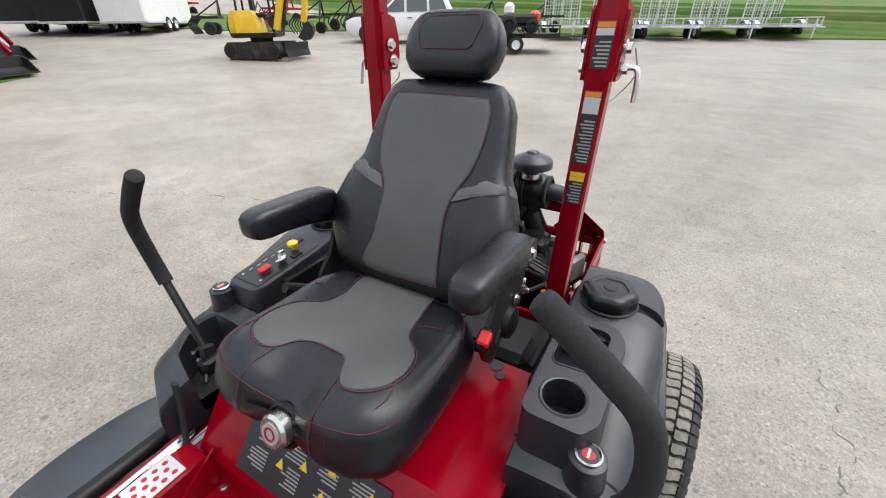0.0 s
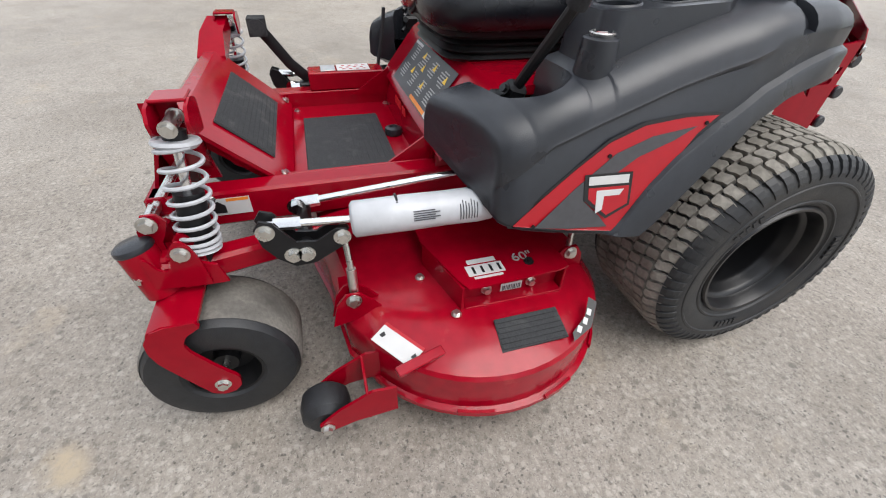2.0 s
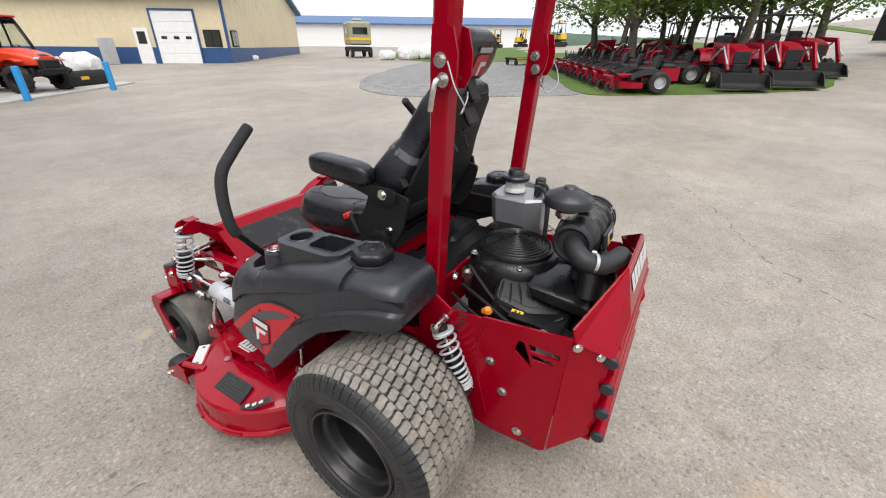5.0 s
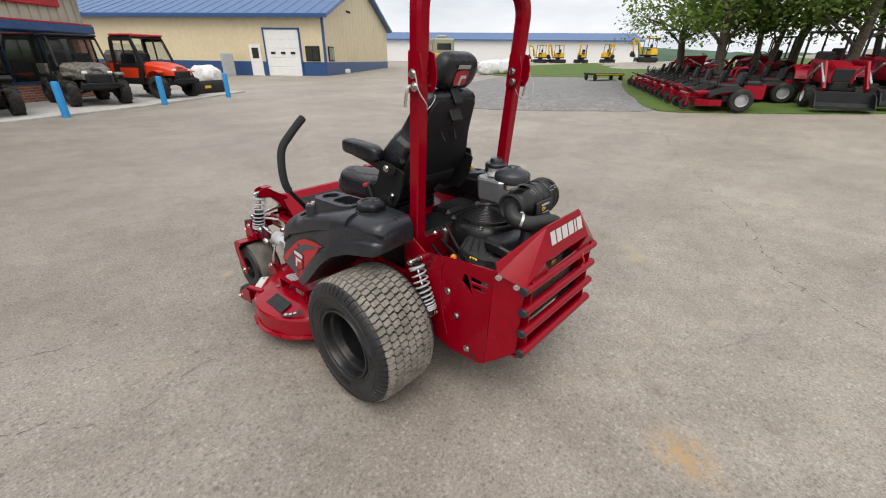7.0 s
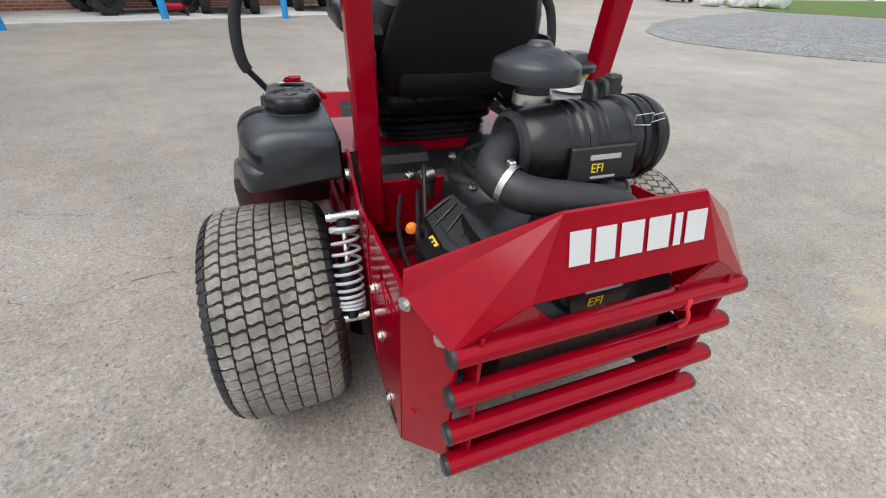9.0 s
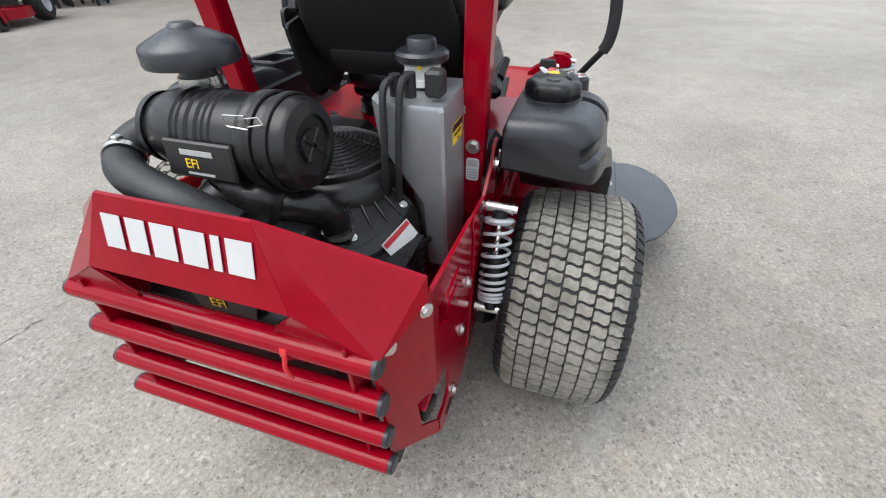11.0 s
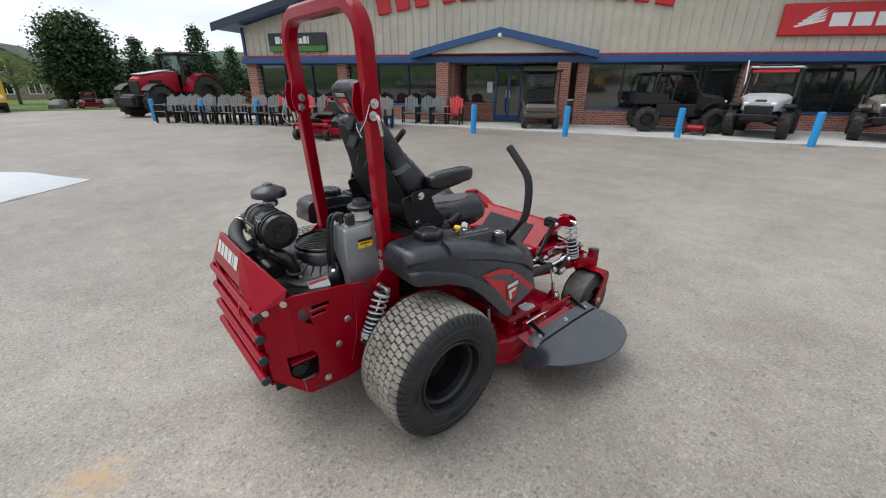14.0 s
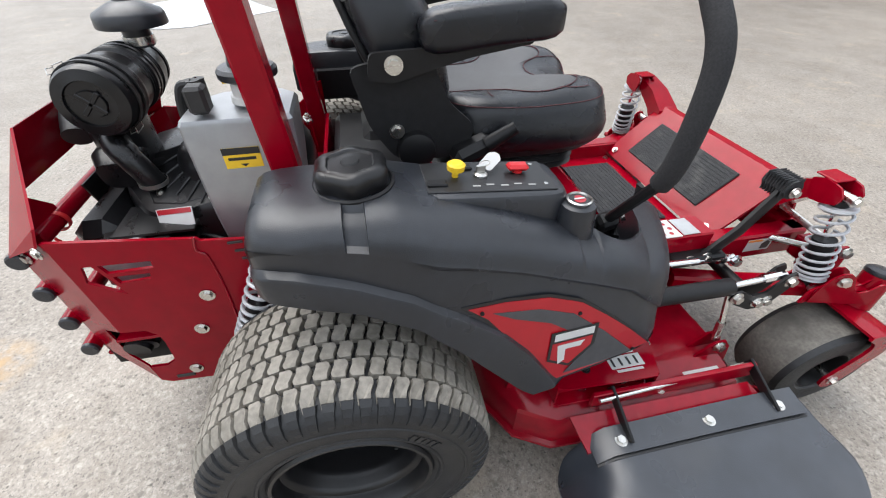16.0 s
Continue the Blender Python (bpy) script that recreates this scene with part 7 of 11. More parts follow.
    for k in range(4):
        t.plate([(-0.009, 0.674 + 0.007 * k), (0.016, 0.674 + 0.007 * k), (0.016, 0.6775 + 0.007 * k), (-0.009, 0.6775 + 0.007 * k)], lambda u, v, d: at(u, v, d + 0.001), 0.0005)
    lean_part("label_text", t, PRINT_GREY, lab, smooth=0)
    m = Mesh()
    bolt(m, (0.321, y - D, 0.757), (0, -1, 0), 0.012, 0.008)
    lean_part("post_bolt", m, ZINC, lower)


def gold_mark(name, parent, place, size):
    """The gold letters EFI on a plaque."""
    txt = bpy.data.curves.new(name, "FONT")
    txt.body = "EFI"
    txt.size, txt.extrude = size, 0.0006
    ob = new(name, txt)
    ob.data.materials.append(YELLOW)
    ob.parent = parent
    ob["label"] = "gold letters on the plaque"
    ob.matrix_basis = place


def rear_body(mower):
    # side plates with logo and exhaust openings
    for s in (-1, 1):
        out = [(0.115, 0.560), (0.115, 0.760), (0.085, 0.752), (0.064, 0.714), (-0.008, 0.668), (-0.118, 0.677), (-0.126, 0.684), (-0.386, 0.712), (-0.366, 0.252), (-0.345, 0.238), (-0.170, 0.230), (-0.06, 0.262), (0.0, 0.30), (0.115, 0.40)]
        f = (lambda y: y) if s < 0 else (lambda y: -0.592 - y)
        holes = [[(f(-0.268), 0.645), (f(-0.366), 0.642), (f(-0.364), 0.624), (f(-0.278), 0.622)], [(f(-0.282), 0.612), (f(-0.352), 0.611), (f(-0.347), 0.596), (f(-0.288), 0.593)],
                 [(f(-0.230), 0.604), (f(-0.240), 0.646), (f(-0.258), 0.645), (f(-0.276), 0.600), (f(-0.289), 0.560), (f(-0.270), 0.572)]]
        if s > 0:
            out[8:8] = [(-0.374, 0.446), (-0.323, 0.442), (-0.303, 0.420), (-0.300, 0.395), (-0.305, 0.323), (-0.330, 0.306), (-0.3685, 0.308)]
        m = Mesh().plate(out, lambda u, v, d: (s * (0.352 + d), u, v), 0.008, holes)
        side = part("side_plate", m, RED, mower, "red rear side plate with cut-out logo", smooth=0)
        wing = [(0.0, 0.713), (0.121, 0.655), (0.124, 0.335), (0.004, 0.253)] + ([(0.004, 0.310), (0.048, 0.342), (0.052, 0.436), (0.001, 0.447)] if s > 0 else [])
        along = Vector((-s * 0.487, -0.873, 0))
        foldy = lambda v: -0.386 + 0.020 * (0.713 - v) / 0.46
        part("plate_wing", Mesh().plate(wing, lambda u, v, d: Vector((s * (0.359 - d), foldy(v), v)) + along * u, 0.006), RED, side, smooth=0)
        if s > 0:
            m = Mesh().box((0.300, -0.37, 0.38), (0.008, 0.20, 0.20)).cyl((0.28, -0.372, 0.372), (0.345, -0.380, 0.362), 0.030, 0.030, 18)
            part("exhaust_outlet", m, GLOSS_BLACK, mower, "black exhaust outlet")
        m = Mesh()
        for y, z in ((-0.156, 0.529), (-0.205, 0.424), (-0.270, 0.280), (0.095, 0.70)):
            bolt(m, (s * 0.361, y, z), (s, 0, 0), 0.011, 0.006)
        part("plate_bolt", m, ZINC, side)
        m = Mesh()
        m.tube(smooth_path([(s * 0.362, -0.125, 0.690), (s * 0.362, -0.132, 0.655), (s * 0.362, -0.115, 0.625), (s * 0.362, -0.118, 0.45), (s * 0.362, -0.155, 0.30)], 4), 0.0022, 5)
        part("plate_seam", m, DECK_RED, side)
        m = Mesh()
        for k in range(6):
            m.box((s * 0.361, -0.055 + 0.008 * k, 0.665 - 0.022 * k), (0.004, 0.030, 0.006), ch=0.001)
        m.box((s * 0.361, -0.304, 0.257), (0.004, 0.045, 0.012), ch=0.004)
        part("plate_slot", m, DECAL_BLACK, side, "dark louvre slots")
        # rear spring outside the plate
        shock(mower, (s * 0.395, 0.010, 0.632), (s * 0.408, -0.098, 0.400), 0.0335, 9.5, 0.0043, "rear_shock")
    # rear guard: a folded centre panel, two raked wings and their lower lips
    t = 0.006
    folded = lambda pts: Mesh().loft([[Vector(p) for p in pts], [Vector(p) + Vector((0, t, 0.001)) for p in pts]])
    guard = part("rear_guard", folded([(-0.139, -0.468, 0.853), (0.139, -0.468, 0.853), (0.190, -0.506, 0.728), (-0.190, -0.506, 0.728)]), RED, mower, "red folded steel engine guard", smooth=15)
    for s in (-1, 1):
        part("guard_wing", folded([(s * 0.1395, -0.4675, 0.853), (s * 0.352, -0.388, 0.740), (s * 0.358, -0.402, 0.702), (s * 0.313, -0.496, 0.656), (s * 0.1905, -0.506, 0.728)]), RED, guard, smooth=15)
        part("guard_lip", folded([(s * 0.190, -0.506, 0.727), (s * 0.313, -0.497, 0.655), (s * 0.300, -0.494, 0.650), (s * 0.140, -0.490, 0.652), (s * 0.135, -0.498, 0.670)]), RED, guard, smooth=15)
        for q in ((0.356, -0.405, 0.689), (0.316, -0.464, 0.653)):
            m = Mesh()
            bolt(m, (s * q[0], q[1], q[2]), (s * 0.87, -0.49, 0), 0.009, 0.005)
            part("guard_bolt", m, ZINC, guard)
    # maker's name as plain white blocks
    o, ev, nn = Vector((0, -0.4690, 0.853)), Vector((0, -0.038, -0.125)).normalized(), Vector((0, -0.957, 0.291))
    at = lambda u, v, d: o + Vector((u, 0, 0)) + ev * v + nn * (0.001 + d)
    x = -0.130
    for w in (0.043, 0.043, 0.050, 0.050, 0.021, 0.050):
        m = Mesh().plate([(x, 0.028), (x + w - 0.006, 0.028), (x + w - 0.006, 0.082), (x, 0.082)], at, 0.001)
        part("name_block", m, WHITE_LABEL, guard, "white block in place of a letter", smooth=0)
        x += w + 0.004
    # bumper bars
    for i, (z, yb) in enumerate(((0.641, -0.492), (0.546, -0.497), (0.449, -0.500), (0.352, -0.504))):
        m = Mesh().cyl((-0.305, yb, z), (0.305, yb, z), 0.0205, n=20)
        bar = part("bumper_bar", m, RED, mower, "red round bumper bar")
        m = Mesh()
        for s in (-1, 1):
            m.lathe([(0.0200, -0.002), (0.0203, 0.002), (0.0195, 0.007), (0.016, 0.010), (0, 0.0105)], (s * 0.305, yb, z), (s, 0, 0), 20)
        part("end_cap", m, BLACK_PLASTIC, bar, "black plastic end cap")
    m = Mesh()
    for s in (-1, 1):
        m.box((s * 0.262, -0.478, 0.495), (0.008, 0.05, 0.36), ch=0.002)
    m.box((0, -0.455, 0.315), (0.60, 0.06, 0.010), ch=0.002)
    part("bumper_bracket", m, RED, mower)
    m = Mesh().lathe([(0.022, -0.006), (0.0245, -0.006), (0.0245, 0.006), (0.022, 0.006)], (0.158, -0.490, 0.637), (1, 0, 0), 20)
    m.tube(smooth_path([(0.158, -0.512, 0.632), (0.160, -0.520, 0.615), (0.163, -0.518, 0.595), (0.160, -0.514, 0.582)], 4), 0.004, 6)
    part("cable_tie", m, RED_PLASTIC, mower, "bright red zip tie on the bumper bar")
    # belly panel and muffler
    m = Mesh().box((0, -0.15, 0.40), (0.69, 0.52, 0.010), ch=0.002)
    m.box((0, 0.118, 0.58), (0.66, 0.012, 0.16), ch=0.002)
    part("engine_plate", m, RED, mower)
    m = Mesh().cyl((-0.26, -0.36, 0.40), (0.27, -0.36, 0.40), 0.062, n=24)
    m.cyl((0.27, -0.36, 0.385), (0.335, -0.36, 0.365), 0.026, n=16)
    m.box((0, -0.40, 0.55), (0.44, 0.10, 0.20), ch=0.03)
    part("muffler", m, ENGINE_BLACK, mower, "black exhaust muffler behind the bumper")
    m = Mesh().plate([(-0.058, 0.622), (0.058, 0.622), (0.078, 0.682), (-0.078, 0.682)], lambda u, v, d: (u, -0.454 + d, v), 0.004)
    part("engine_badge", m, DECAL_BLACK, mower, "black engine badge with gold letters")
    part("badge_line", Mesh().box((0.0, -0.4555, 0.672), (0.08, 0.002, 0.006)), PRINT_GREY, mower)
    gold_mark("badge_mark", mower, pose(-0.030, -0.4556, 0.636, 90, 0, 0), 0.029)


def engine(mower):
    # shroud: a tall moulded fan housing with a lower tail to the rear
    ox, oy = 0.012, -0.070
    rings = [superring((ox, oy, z), (1, 0, 0), (0, 1, 0), r, r, 0.92, 40) for z, r in ((0.48, 0.165), (0.60, 0.172), (0.690, 0.168), (0.722, 0.163), (0.738, 0.155), (0.748, 0.142), (0.753, 0.130))]
    shroud = part("engine_shroud", Mesh().loft(rings), ENGINE_BLACK, mower, "black plastic cooling shroud of the engine", smooth=32)
    m = Mesh().loft([superring((-0.05, y, z), (1, 0, 0), (0, 0.35, 0.94), hx, hz, 0.5, 20) for y, z, hx, hz in ((-0.20, 0.700, 0.125, 0.03), (-0.27, 0.695, 0.130, 0.036), (-0.345, 0.680, 0.118, 0.036), (-0.385, 0.660, 0.09, 0.03))])
    part("shroud_tail", m, ENGINE_BLACK, shroud, smooth=40)
    # sloping moulded covers over both cylinders, ribbed below the fan
    rim = rounded([(0.030, -0.195), (0.095, -0.160), (0.150, -0.085), (0.222, -0.100), (0.212, -0.240), (0.185, -0.285), (0.085, -0.352), (0.030, -0.320)], 3)
    mid = Vector((0.125, -0.22))
    for e in (-1, 1):
        slope = lambda x, y, d=0.0: Vector((e * x + (0.0 if e > 0 else -0.005), y, (0.766 if e > 0 else 0.752) - 0.47 * x + 0.26 * (y + 0.19) + d))
        grown = lambda k, d: [slope(mid.x + (x - mid.x) * k, mid.y + (y - mid.y) * k, d) for x, y in rim]
        cover = part("shroud_cover", Mesh().loft([grown(1.13, -0.120), grown(1.09, -0.034), grown(1.04, -0.010), grown(0.97, 0.0), grown(0.80, 0.001), grown(0.05, 0.001)]), ENGINE_BLACK, shroud, "sloping black engine cover", smooth=28)
        for k in range(7):
            a = radians(-72 + 10 * k)
            p, q = (slope(0.012 + r * math.cos(a), -0.070 + r * math.sin(a), 0.002) for r in (0.150, 0.215))
            part("shroud_rib", Mesh().tube([p, p.lerp(q, 0.5), q], [0.003, 0.0045, 0.002], 8), ENGINE_BLACK, cover)
        part("cover_seam", Mesh().tube([slope(x, y, 0.0005) for x, y in ((0.060, -0.318), (0.120, -0.292), (0.170, -0.268), (0.196, -0.200), (0.200, -0.125))], 0.0022, 6), DECAL_BLACK, cover)
    for x, y in ((0.118, -0.178), (0.150, -0.255), (0.205, -0.125)):
        m = Mesh()
        bolt(m, slope(x, y, 0.001), (0.38, -0.27, 0.9), 0.006, 0.005)
        part("cover_bolt", m, ZINC, cover)
    lift = Vector((0.74, -0.15, 0.65)) * 0.010
    quad = [Vector(p) + lift for p in ((0.202, -0.250, 0.664), (0.221, -0.165, 0.676), (0.244, -0.163, 0.642), (0.226, -0.245, 0.628))]
    label = part("engine_label", Mesh().loft([[p - lift * 0.2 for p in quad], quad]), WHITE_LABEL, cover, "white and red engine label", smooth=0)
    band = [quad[0].lerp(quad[3], f).lerp(quad[1].lerp(quad[2], f), g) + lift * 0.1 for f, g in ((0.05, 0.03), (0.05, 0.97), (0.32, 0.97), (0.32, 0.03))]
    part("label_band", Mesh().loft([[p - lift * 0.08 for p in band], band]), DECAL_RED, cover, smooth=0)
    part("intake_duct", Mesh().loft([superring((x, -0.340, z), (0, 1, 0), (0.2, 0, 1), hy, hz, 0.6, 24) for x, z, hy, hz in ((-0.05, 0.735, 0.04, 0.03), (-0.02, 0.737, 0.056, 0.046), (0.08, 0.725, 0.056, 0.046), (0.115, 0.715, 0.040, 0.034))]), ENGINE_BLACK, shroud, smooth=40)
    part("intake_duct", Mesh().cyl((-0.09, -0.37, 0.69), (-0.06, -0.36, 0.77), 0.052, 0.045, 18), ENGINE_BLACK, shroud)
    for bx, by, bz in ((-0.125, -0.140, 0.742), (-0.10, 0.045, 0.742)):
        m = Mesh()
        bolt(m, (bx, by, bz), (0, 0, 1), 0.008, 0.008)
        part("shroud_bolt", m, ZINC, shroud)
    # round fan guard of concentric rings
    c = Vector((ox, oy, 0.752))
    R = 0.128
    m = Mesh().lathe([(R + 0.006, -0.014), (R + 0.009, 0.0), (R + 0.006, 0.012), (R, 0.015), (R, 0.004)], c, (0, 0, 1), 44)
    guard = part("fan_guard", m, ENGINE_BLACK, shroud, "round black fan guard")
    crown = lambda r: 0.050 - 0.036 * (r / R) ** 2
    for i in range(12):
        r = 0.014 + i * 0.0101
        z = crown(r)
        part("guard_ring", Mesh().lathe([(r - 0.0021, z), (r, z + 0.003), (r + 0.0021, z), (r, z - 0.002)], c, (0, 0, 1), 40, True), ENGINE_BLACK, guard)
    for i in range(3):
        a = math.pi * i / 3 + 0.3
        d = Vector((math.cos(a), math.sin(a), 0))
        part("guard_spoke", Mesh().tube([c + d * R * t + Vector((0, 0, crown(R * t) - 0.003)) for t in (-1, -0.75, -0.5, -0.25, 0, 0.25, 0.5, 0.75, 1)], 0.0026, 5), ENGINE_BLACK, guard)
    part("fan_well", Mesh().lathe([(R, 0.004), (R * 0.8, 0.014), (R * 0.4, 0.026), (0, 0.030)], c, (0, 0, 1), 36), DECAL_BLACK, guard)
    # cylinder heads
    for s in (-1, 1):
        m = Mesh().box((s * 0.235, -0.30, 0.57), (0.10, 0.15, 0.12), Euler((0, 0, radians(s * 20))).to_matrix(), ch=0.012)
        for k in range(5):
            m.box((s * 0.205, -0.25 + k * 0.0, 0.555 + k * 0.022), (0.12, 0.17, 0.006))
        head = part("cylinder_head", m, ENGINE_BLACK, shroud, "finned cylinder head")
        m = Mesh().box((s * 0.282, -0.318, 0.590), (0.03, 0.10, 0.10), Euler((0, 0, radians(s * 20))).to_matrix(), ch=0.008)
        part("valve_cover", m, GALV_GREY, head, "bright metal valve cover")
    # wiring, plug and labels on the left
    m = Mesh().tube(smooth_path([(-0.165, 0.050, 0.690), (-0.185, 0.020, 0.735), (-0.200, -0.030, 0.700), (-0.220, -0.100, 0.655), (-0.240, -0.190, 0.630), (-0.235, -0.270, 0.632), (-0.190, -0.320, 0.650)], 6), 0.0065, 8)
    m.tube(smooth_path([(-0.195, 0.040, 0.660), (-0.225, -0.060, 0.640), (-0.254, -0.170, 0.612), (-0.252, -0.270, 0.615), (-0.215, -0.330, 0.630)], 6), 0.0075, 8)
    m.tube(smooth_path([(-0.235, 0.060, 0.640), (-0.270, -0.040, 0.615), (-0.285, -0.160, 0.595), (-0.280, -0.260, 0.600)], 6), 0.006, 8)
    m.tube(smooth_path([(0.22, 0.04, 0.56), (0.25, -0.08, 0.58), (0.22, -0.18, 0.60)], 6), 0.007, 8)
    part("wiring_loom", m, GLOSS_BLACK, mower, "black wiring looms over the engine")
    m = Mesh().lathe([(0.0, 0.0), (0.013, 0.002), (0.017, 0.010), (0.013, 0.018), (0.010, 0.022), (0.0, 0.022)], (-0.245, -0.085, 0.618), (-0.4, -0.2, 1), 9)
    m.box((-0.238, -0.070, 0.612), (0.030, 0.020, 0.016), Euler((0.2, 0.3, 0.4)).to_matrix(), ch=0.004)
    part("wiring_plug", m, ORANGE, mower, "orange wiring connector")
    m = Mesh().box((-0.232, -0.183, 0.6435), (0.020, 0.040, 0.006), Euler((0, -0.5, 0)).to_matrix(), ch=0.001)
    tag = part("wiring_tag", m, YELLOW, mower, "yellow warning tag")
    part("tag_mark", Mesh().box((-0.2335, -0.178, 0.6475), (0.010, 0.008, 0.002), Euler((0, -0.5, 0)).to_matrix()).box((-0.2335, -0.192, 0.6475), (0.010, 0.005, 0.002), Euler((0, -0.5, 0)).to_matrix()), DECAL_BLACK, tag)
    # starter relay and fittings by the left post
    m = Mesh().cyl((-0.185, 0.030, 0.700), (-0.160, 0.040, 0.700), 0.021, n=20)
    m.cyl((-0.197, 0.026, 0.700), (-0.185, 0.030, 0.700), 0.013, n=16)
    m.cyl((-0.165, 0.036, 0.640), (-0.165, 0.036, 0.690), 0.014, n=12)
    m.box((-0.205, 0.066, 0.690), (0.036, 0.020, 0.016), Euler((0.3, 0.2, 0.5)).to_matrix(), ch=0.004)
    bolt(m, (-0.205, 0.066, 0.698), (0, 0, 1), 0.008, 0.008)
    part("fuel_fitting", m, ZINC, mower, "zinc plated fitting")
    # air cleaner canister across the rear
    y, z = -0.300, 0.889
    prof = [(0.0, -0.150), (0.055, -0.150), (0.062, -0.142), (0.072, -0.110), (0.074, -0.06), (0.074, -0.055), (0.078, -0.050), (0.078, -0.040), (0.074, -0.035), (0.078, -0.030), (0.078, -0.020), (0.074, -0.015), (0.074, 0.055), (0.080, 0.060), (0.082, 0.070), (0.080, 0.080),
            (0.077, 0.085), (0.077, 0.138), (0.072, 0.147), (0.050, 0.152), (0.048, 0.146), (0.030, 0.146), (0.028, 0.152), (0, 0.152)]
    can = part("air_cleaner", Mesh().lathe([(r * 0.94, a * 0.93) for r, a in prof], (0, y, z), (1, 0, 0), 44), ENGINE_BLACK, mower, "black air cleaner canister")
    m = Mesh().box((-0.01, y - 0.078, 0.880), (0.128, 0.010, 0.058), Euler((radians(-8), 0, 0)).to_matrix(), ch=0.003)
    plq = part("air_cleaner_plaque", m, DECAL_BLACK, can, "black plaque with gold letters and grey bars")
    gold_mark("plaque_mark", plq, pose(-0.036, y - 0.0850, 0.8685, 82, 0, 0), 0.021)
    m = Mesh().box((-0.01, y - 0.0825, 0.893), (0.060, 0.002, 0.008), Euler((radians(-8), 0, 0)).to_matrix())
    m.box((-0.01, y - 0.0855, 0.860), (0.05, 0.002, 0.004), Euler((radians(-8), 0, 0)).to_matrix())
    part("plaque_grey", m, PRINT_GREY, plq)
    m = Mesh()
    for a in (40, -110):
        d = Vector((0, -math.cos(radians(a)), math.sin(radians(a))))
        p = Vector((0.072, y, z)) + d * 0.083
        m.tube([p + Vector((-0.025, 0, 0.008)), p + Vector((0.012, 0, 0.010)), p + Vector((0.012, 0, -0.010)), p + Vector((-0.025, 0, -0.008)), p + Vector((-0.025, 0, 0.008))], 0.0012, 5)
        m.tube([p + Vector((0.012, 0, 0.006)), p + Vector((0.035, 0, 0.010)), p + Vector((0.040, 0, 0)), p + Vector((0.012, 0, -0.006))], 0.0010, 5)
    part("clip", m, ZINC, can, "wire clip")
    for a in (45, -45):
        part("cap_rib", Mesh().box((0.1415, y, z), (0.004, 0.010, 0.060), Euler((radians(a), 0, 0)).to_matrix(), ch=0.002), ENGINE_BLACK, can)
    for a in (0.080, 0.108):
        part("canister_strap", Mesh().lathe([(0.0745, a - 0.006), (0.0775, a - 0.005), (0.0775, a + 0.005), (0.0745, a + 0.006)], (0, y, z), (1, 0, 0), 40), GLOSS_BLACK, can)
    for a in (-0.066, -0.054, -0.006, 0.006):
        part("canister_rib", Mesh().lathe([(0.068, a - 0.004), (0.0725, a), (0.068, a + 0.004)], (0, y, z), (1, 0, 0), 40), ENGINE_BLACK, can)
    # rain cap on its neck
    hx, hy = -0.086, -0.256
    m = Mesh().cyl((hx, hy, 0.945), (hx, hy, 0.995), 0.029, n=20)
    cap = part("intake_neck", m, BLACK_PLASTIC, can)
    m = Mesh().lathe([(0.0, 1.002), (0.045, 0.998), (0.068, 0.989), (0.0735, 0.989), (0.0745, 0.994), (0.0725, 1.012), (0.069, 1.018), (0.030, 1.037), (0.022, 1.039), (0.020, 1.043), (0.016, 1.046), (0.0, 1.046)], (hx, hy, 0), (0, 0, 1), 28)
    part("rain_cap", m, BLACK_PLASTIC, cap, "black ribbed rain cap")
    part("neck_clamp", Mesh().lathe([(0.0305, 0.950), (0.033, 0.950), (0.0335, 0.959), (0.033, 0.968), (0.0305, 0.968)], (hx, hy, 0), (0, 0, 1), 24), ZINC, cap)
    # outlet hose sweeping down behind the guard
    pts = [(-0.120, -0.300, 0.889), (-0.164, -0.312, 0.888), (-0.192, -0.350, 0.868), (-0.160, -0.395, 0.852), (-0.085, -0.420, 0.842), (-0.015, -0.428, 0.828), (0.05, -0.415, 0.790)]
    part("intake_hose", Mesh().tube(smooth_path(pts, 6), 0.030, 16), RUBBER, can, "black rubber intake hose")
    m = Mesh().lathe([(0.0305, -0.005), (0.0325, -0.005), (0.0325, 0.005), (0.0305, 0.005)], (-0.180, -0.373, 0.861), (0.55, -0.80, -0.25), 24)
    m.box((-0.178, -0.372, 0.894), (0.012, 0.014, 0.010), ch=0.002)
    part("hose_clamp", m, ZINC, can, "bright hose clamp")
    m = Mesh().lathe([(0.0, -0.004), (0.042, -0.004), (0.052, -0.012), (0.060, -0.008), (0.060, 0.002)], (-0.140, y, z), (1, 0, 0), 36)
    part("hose_collar", m, RUBBER, can)
    m = Mesh().loft([superring((0.015, -0.335, z), (1, 0, 0), (0, 1, 0), hx, hy, 0.62, 28) for z, hx, hy in ((0.68, 0.050, 0.045), (0.72, 0.062, 0.052), (0.775, 0.070, 0.052), (0.805, 0.078, 0.048), (0.828, 0.070, 0.042), (0.840, 0.050, 0.030))])
    part("intake_manifold", m, ENGINE_BLACK, mower, "black intake elbow under the canister", smooth=40)
    part("intake_elbow", Mesh().tube(smooth_path([(0.05, -0.335, 0.785), (0.095, -0.320, 0.785), (0.125, -0.295, 0.765), (0.130, -0.275, 0.725), (0.128, -0.265, 0.690)], 6), [0.030] * 12 + [0.027] * 13, 16), ENGINE_BLACK, mower, "black rubber elbow")
    part("intake_tube", Mesh().tube(smooth_path([(-0.01, -0.350, 0.805), (-0.035, -0.385, 0.770), (-0.045, -0.400, 0.700), (-0.040, -0.400, 0.600)], 6), 0.042, 18), ENGINE_BLACK, mower, "black intake tube")
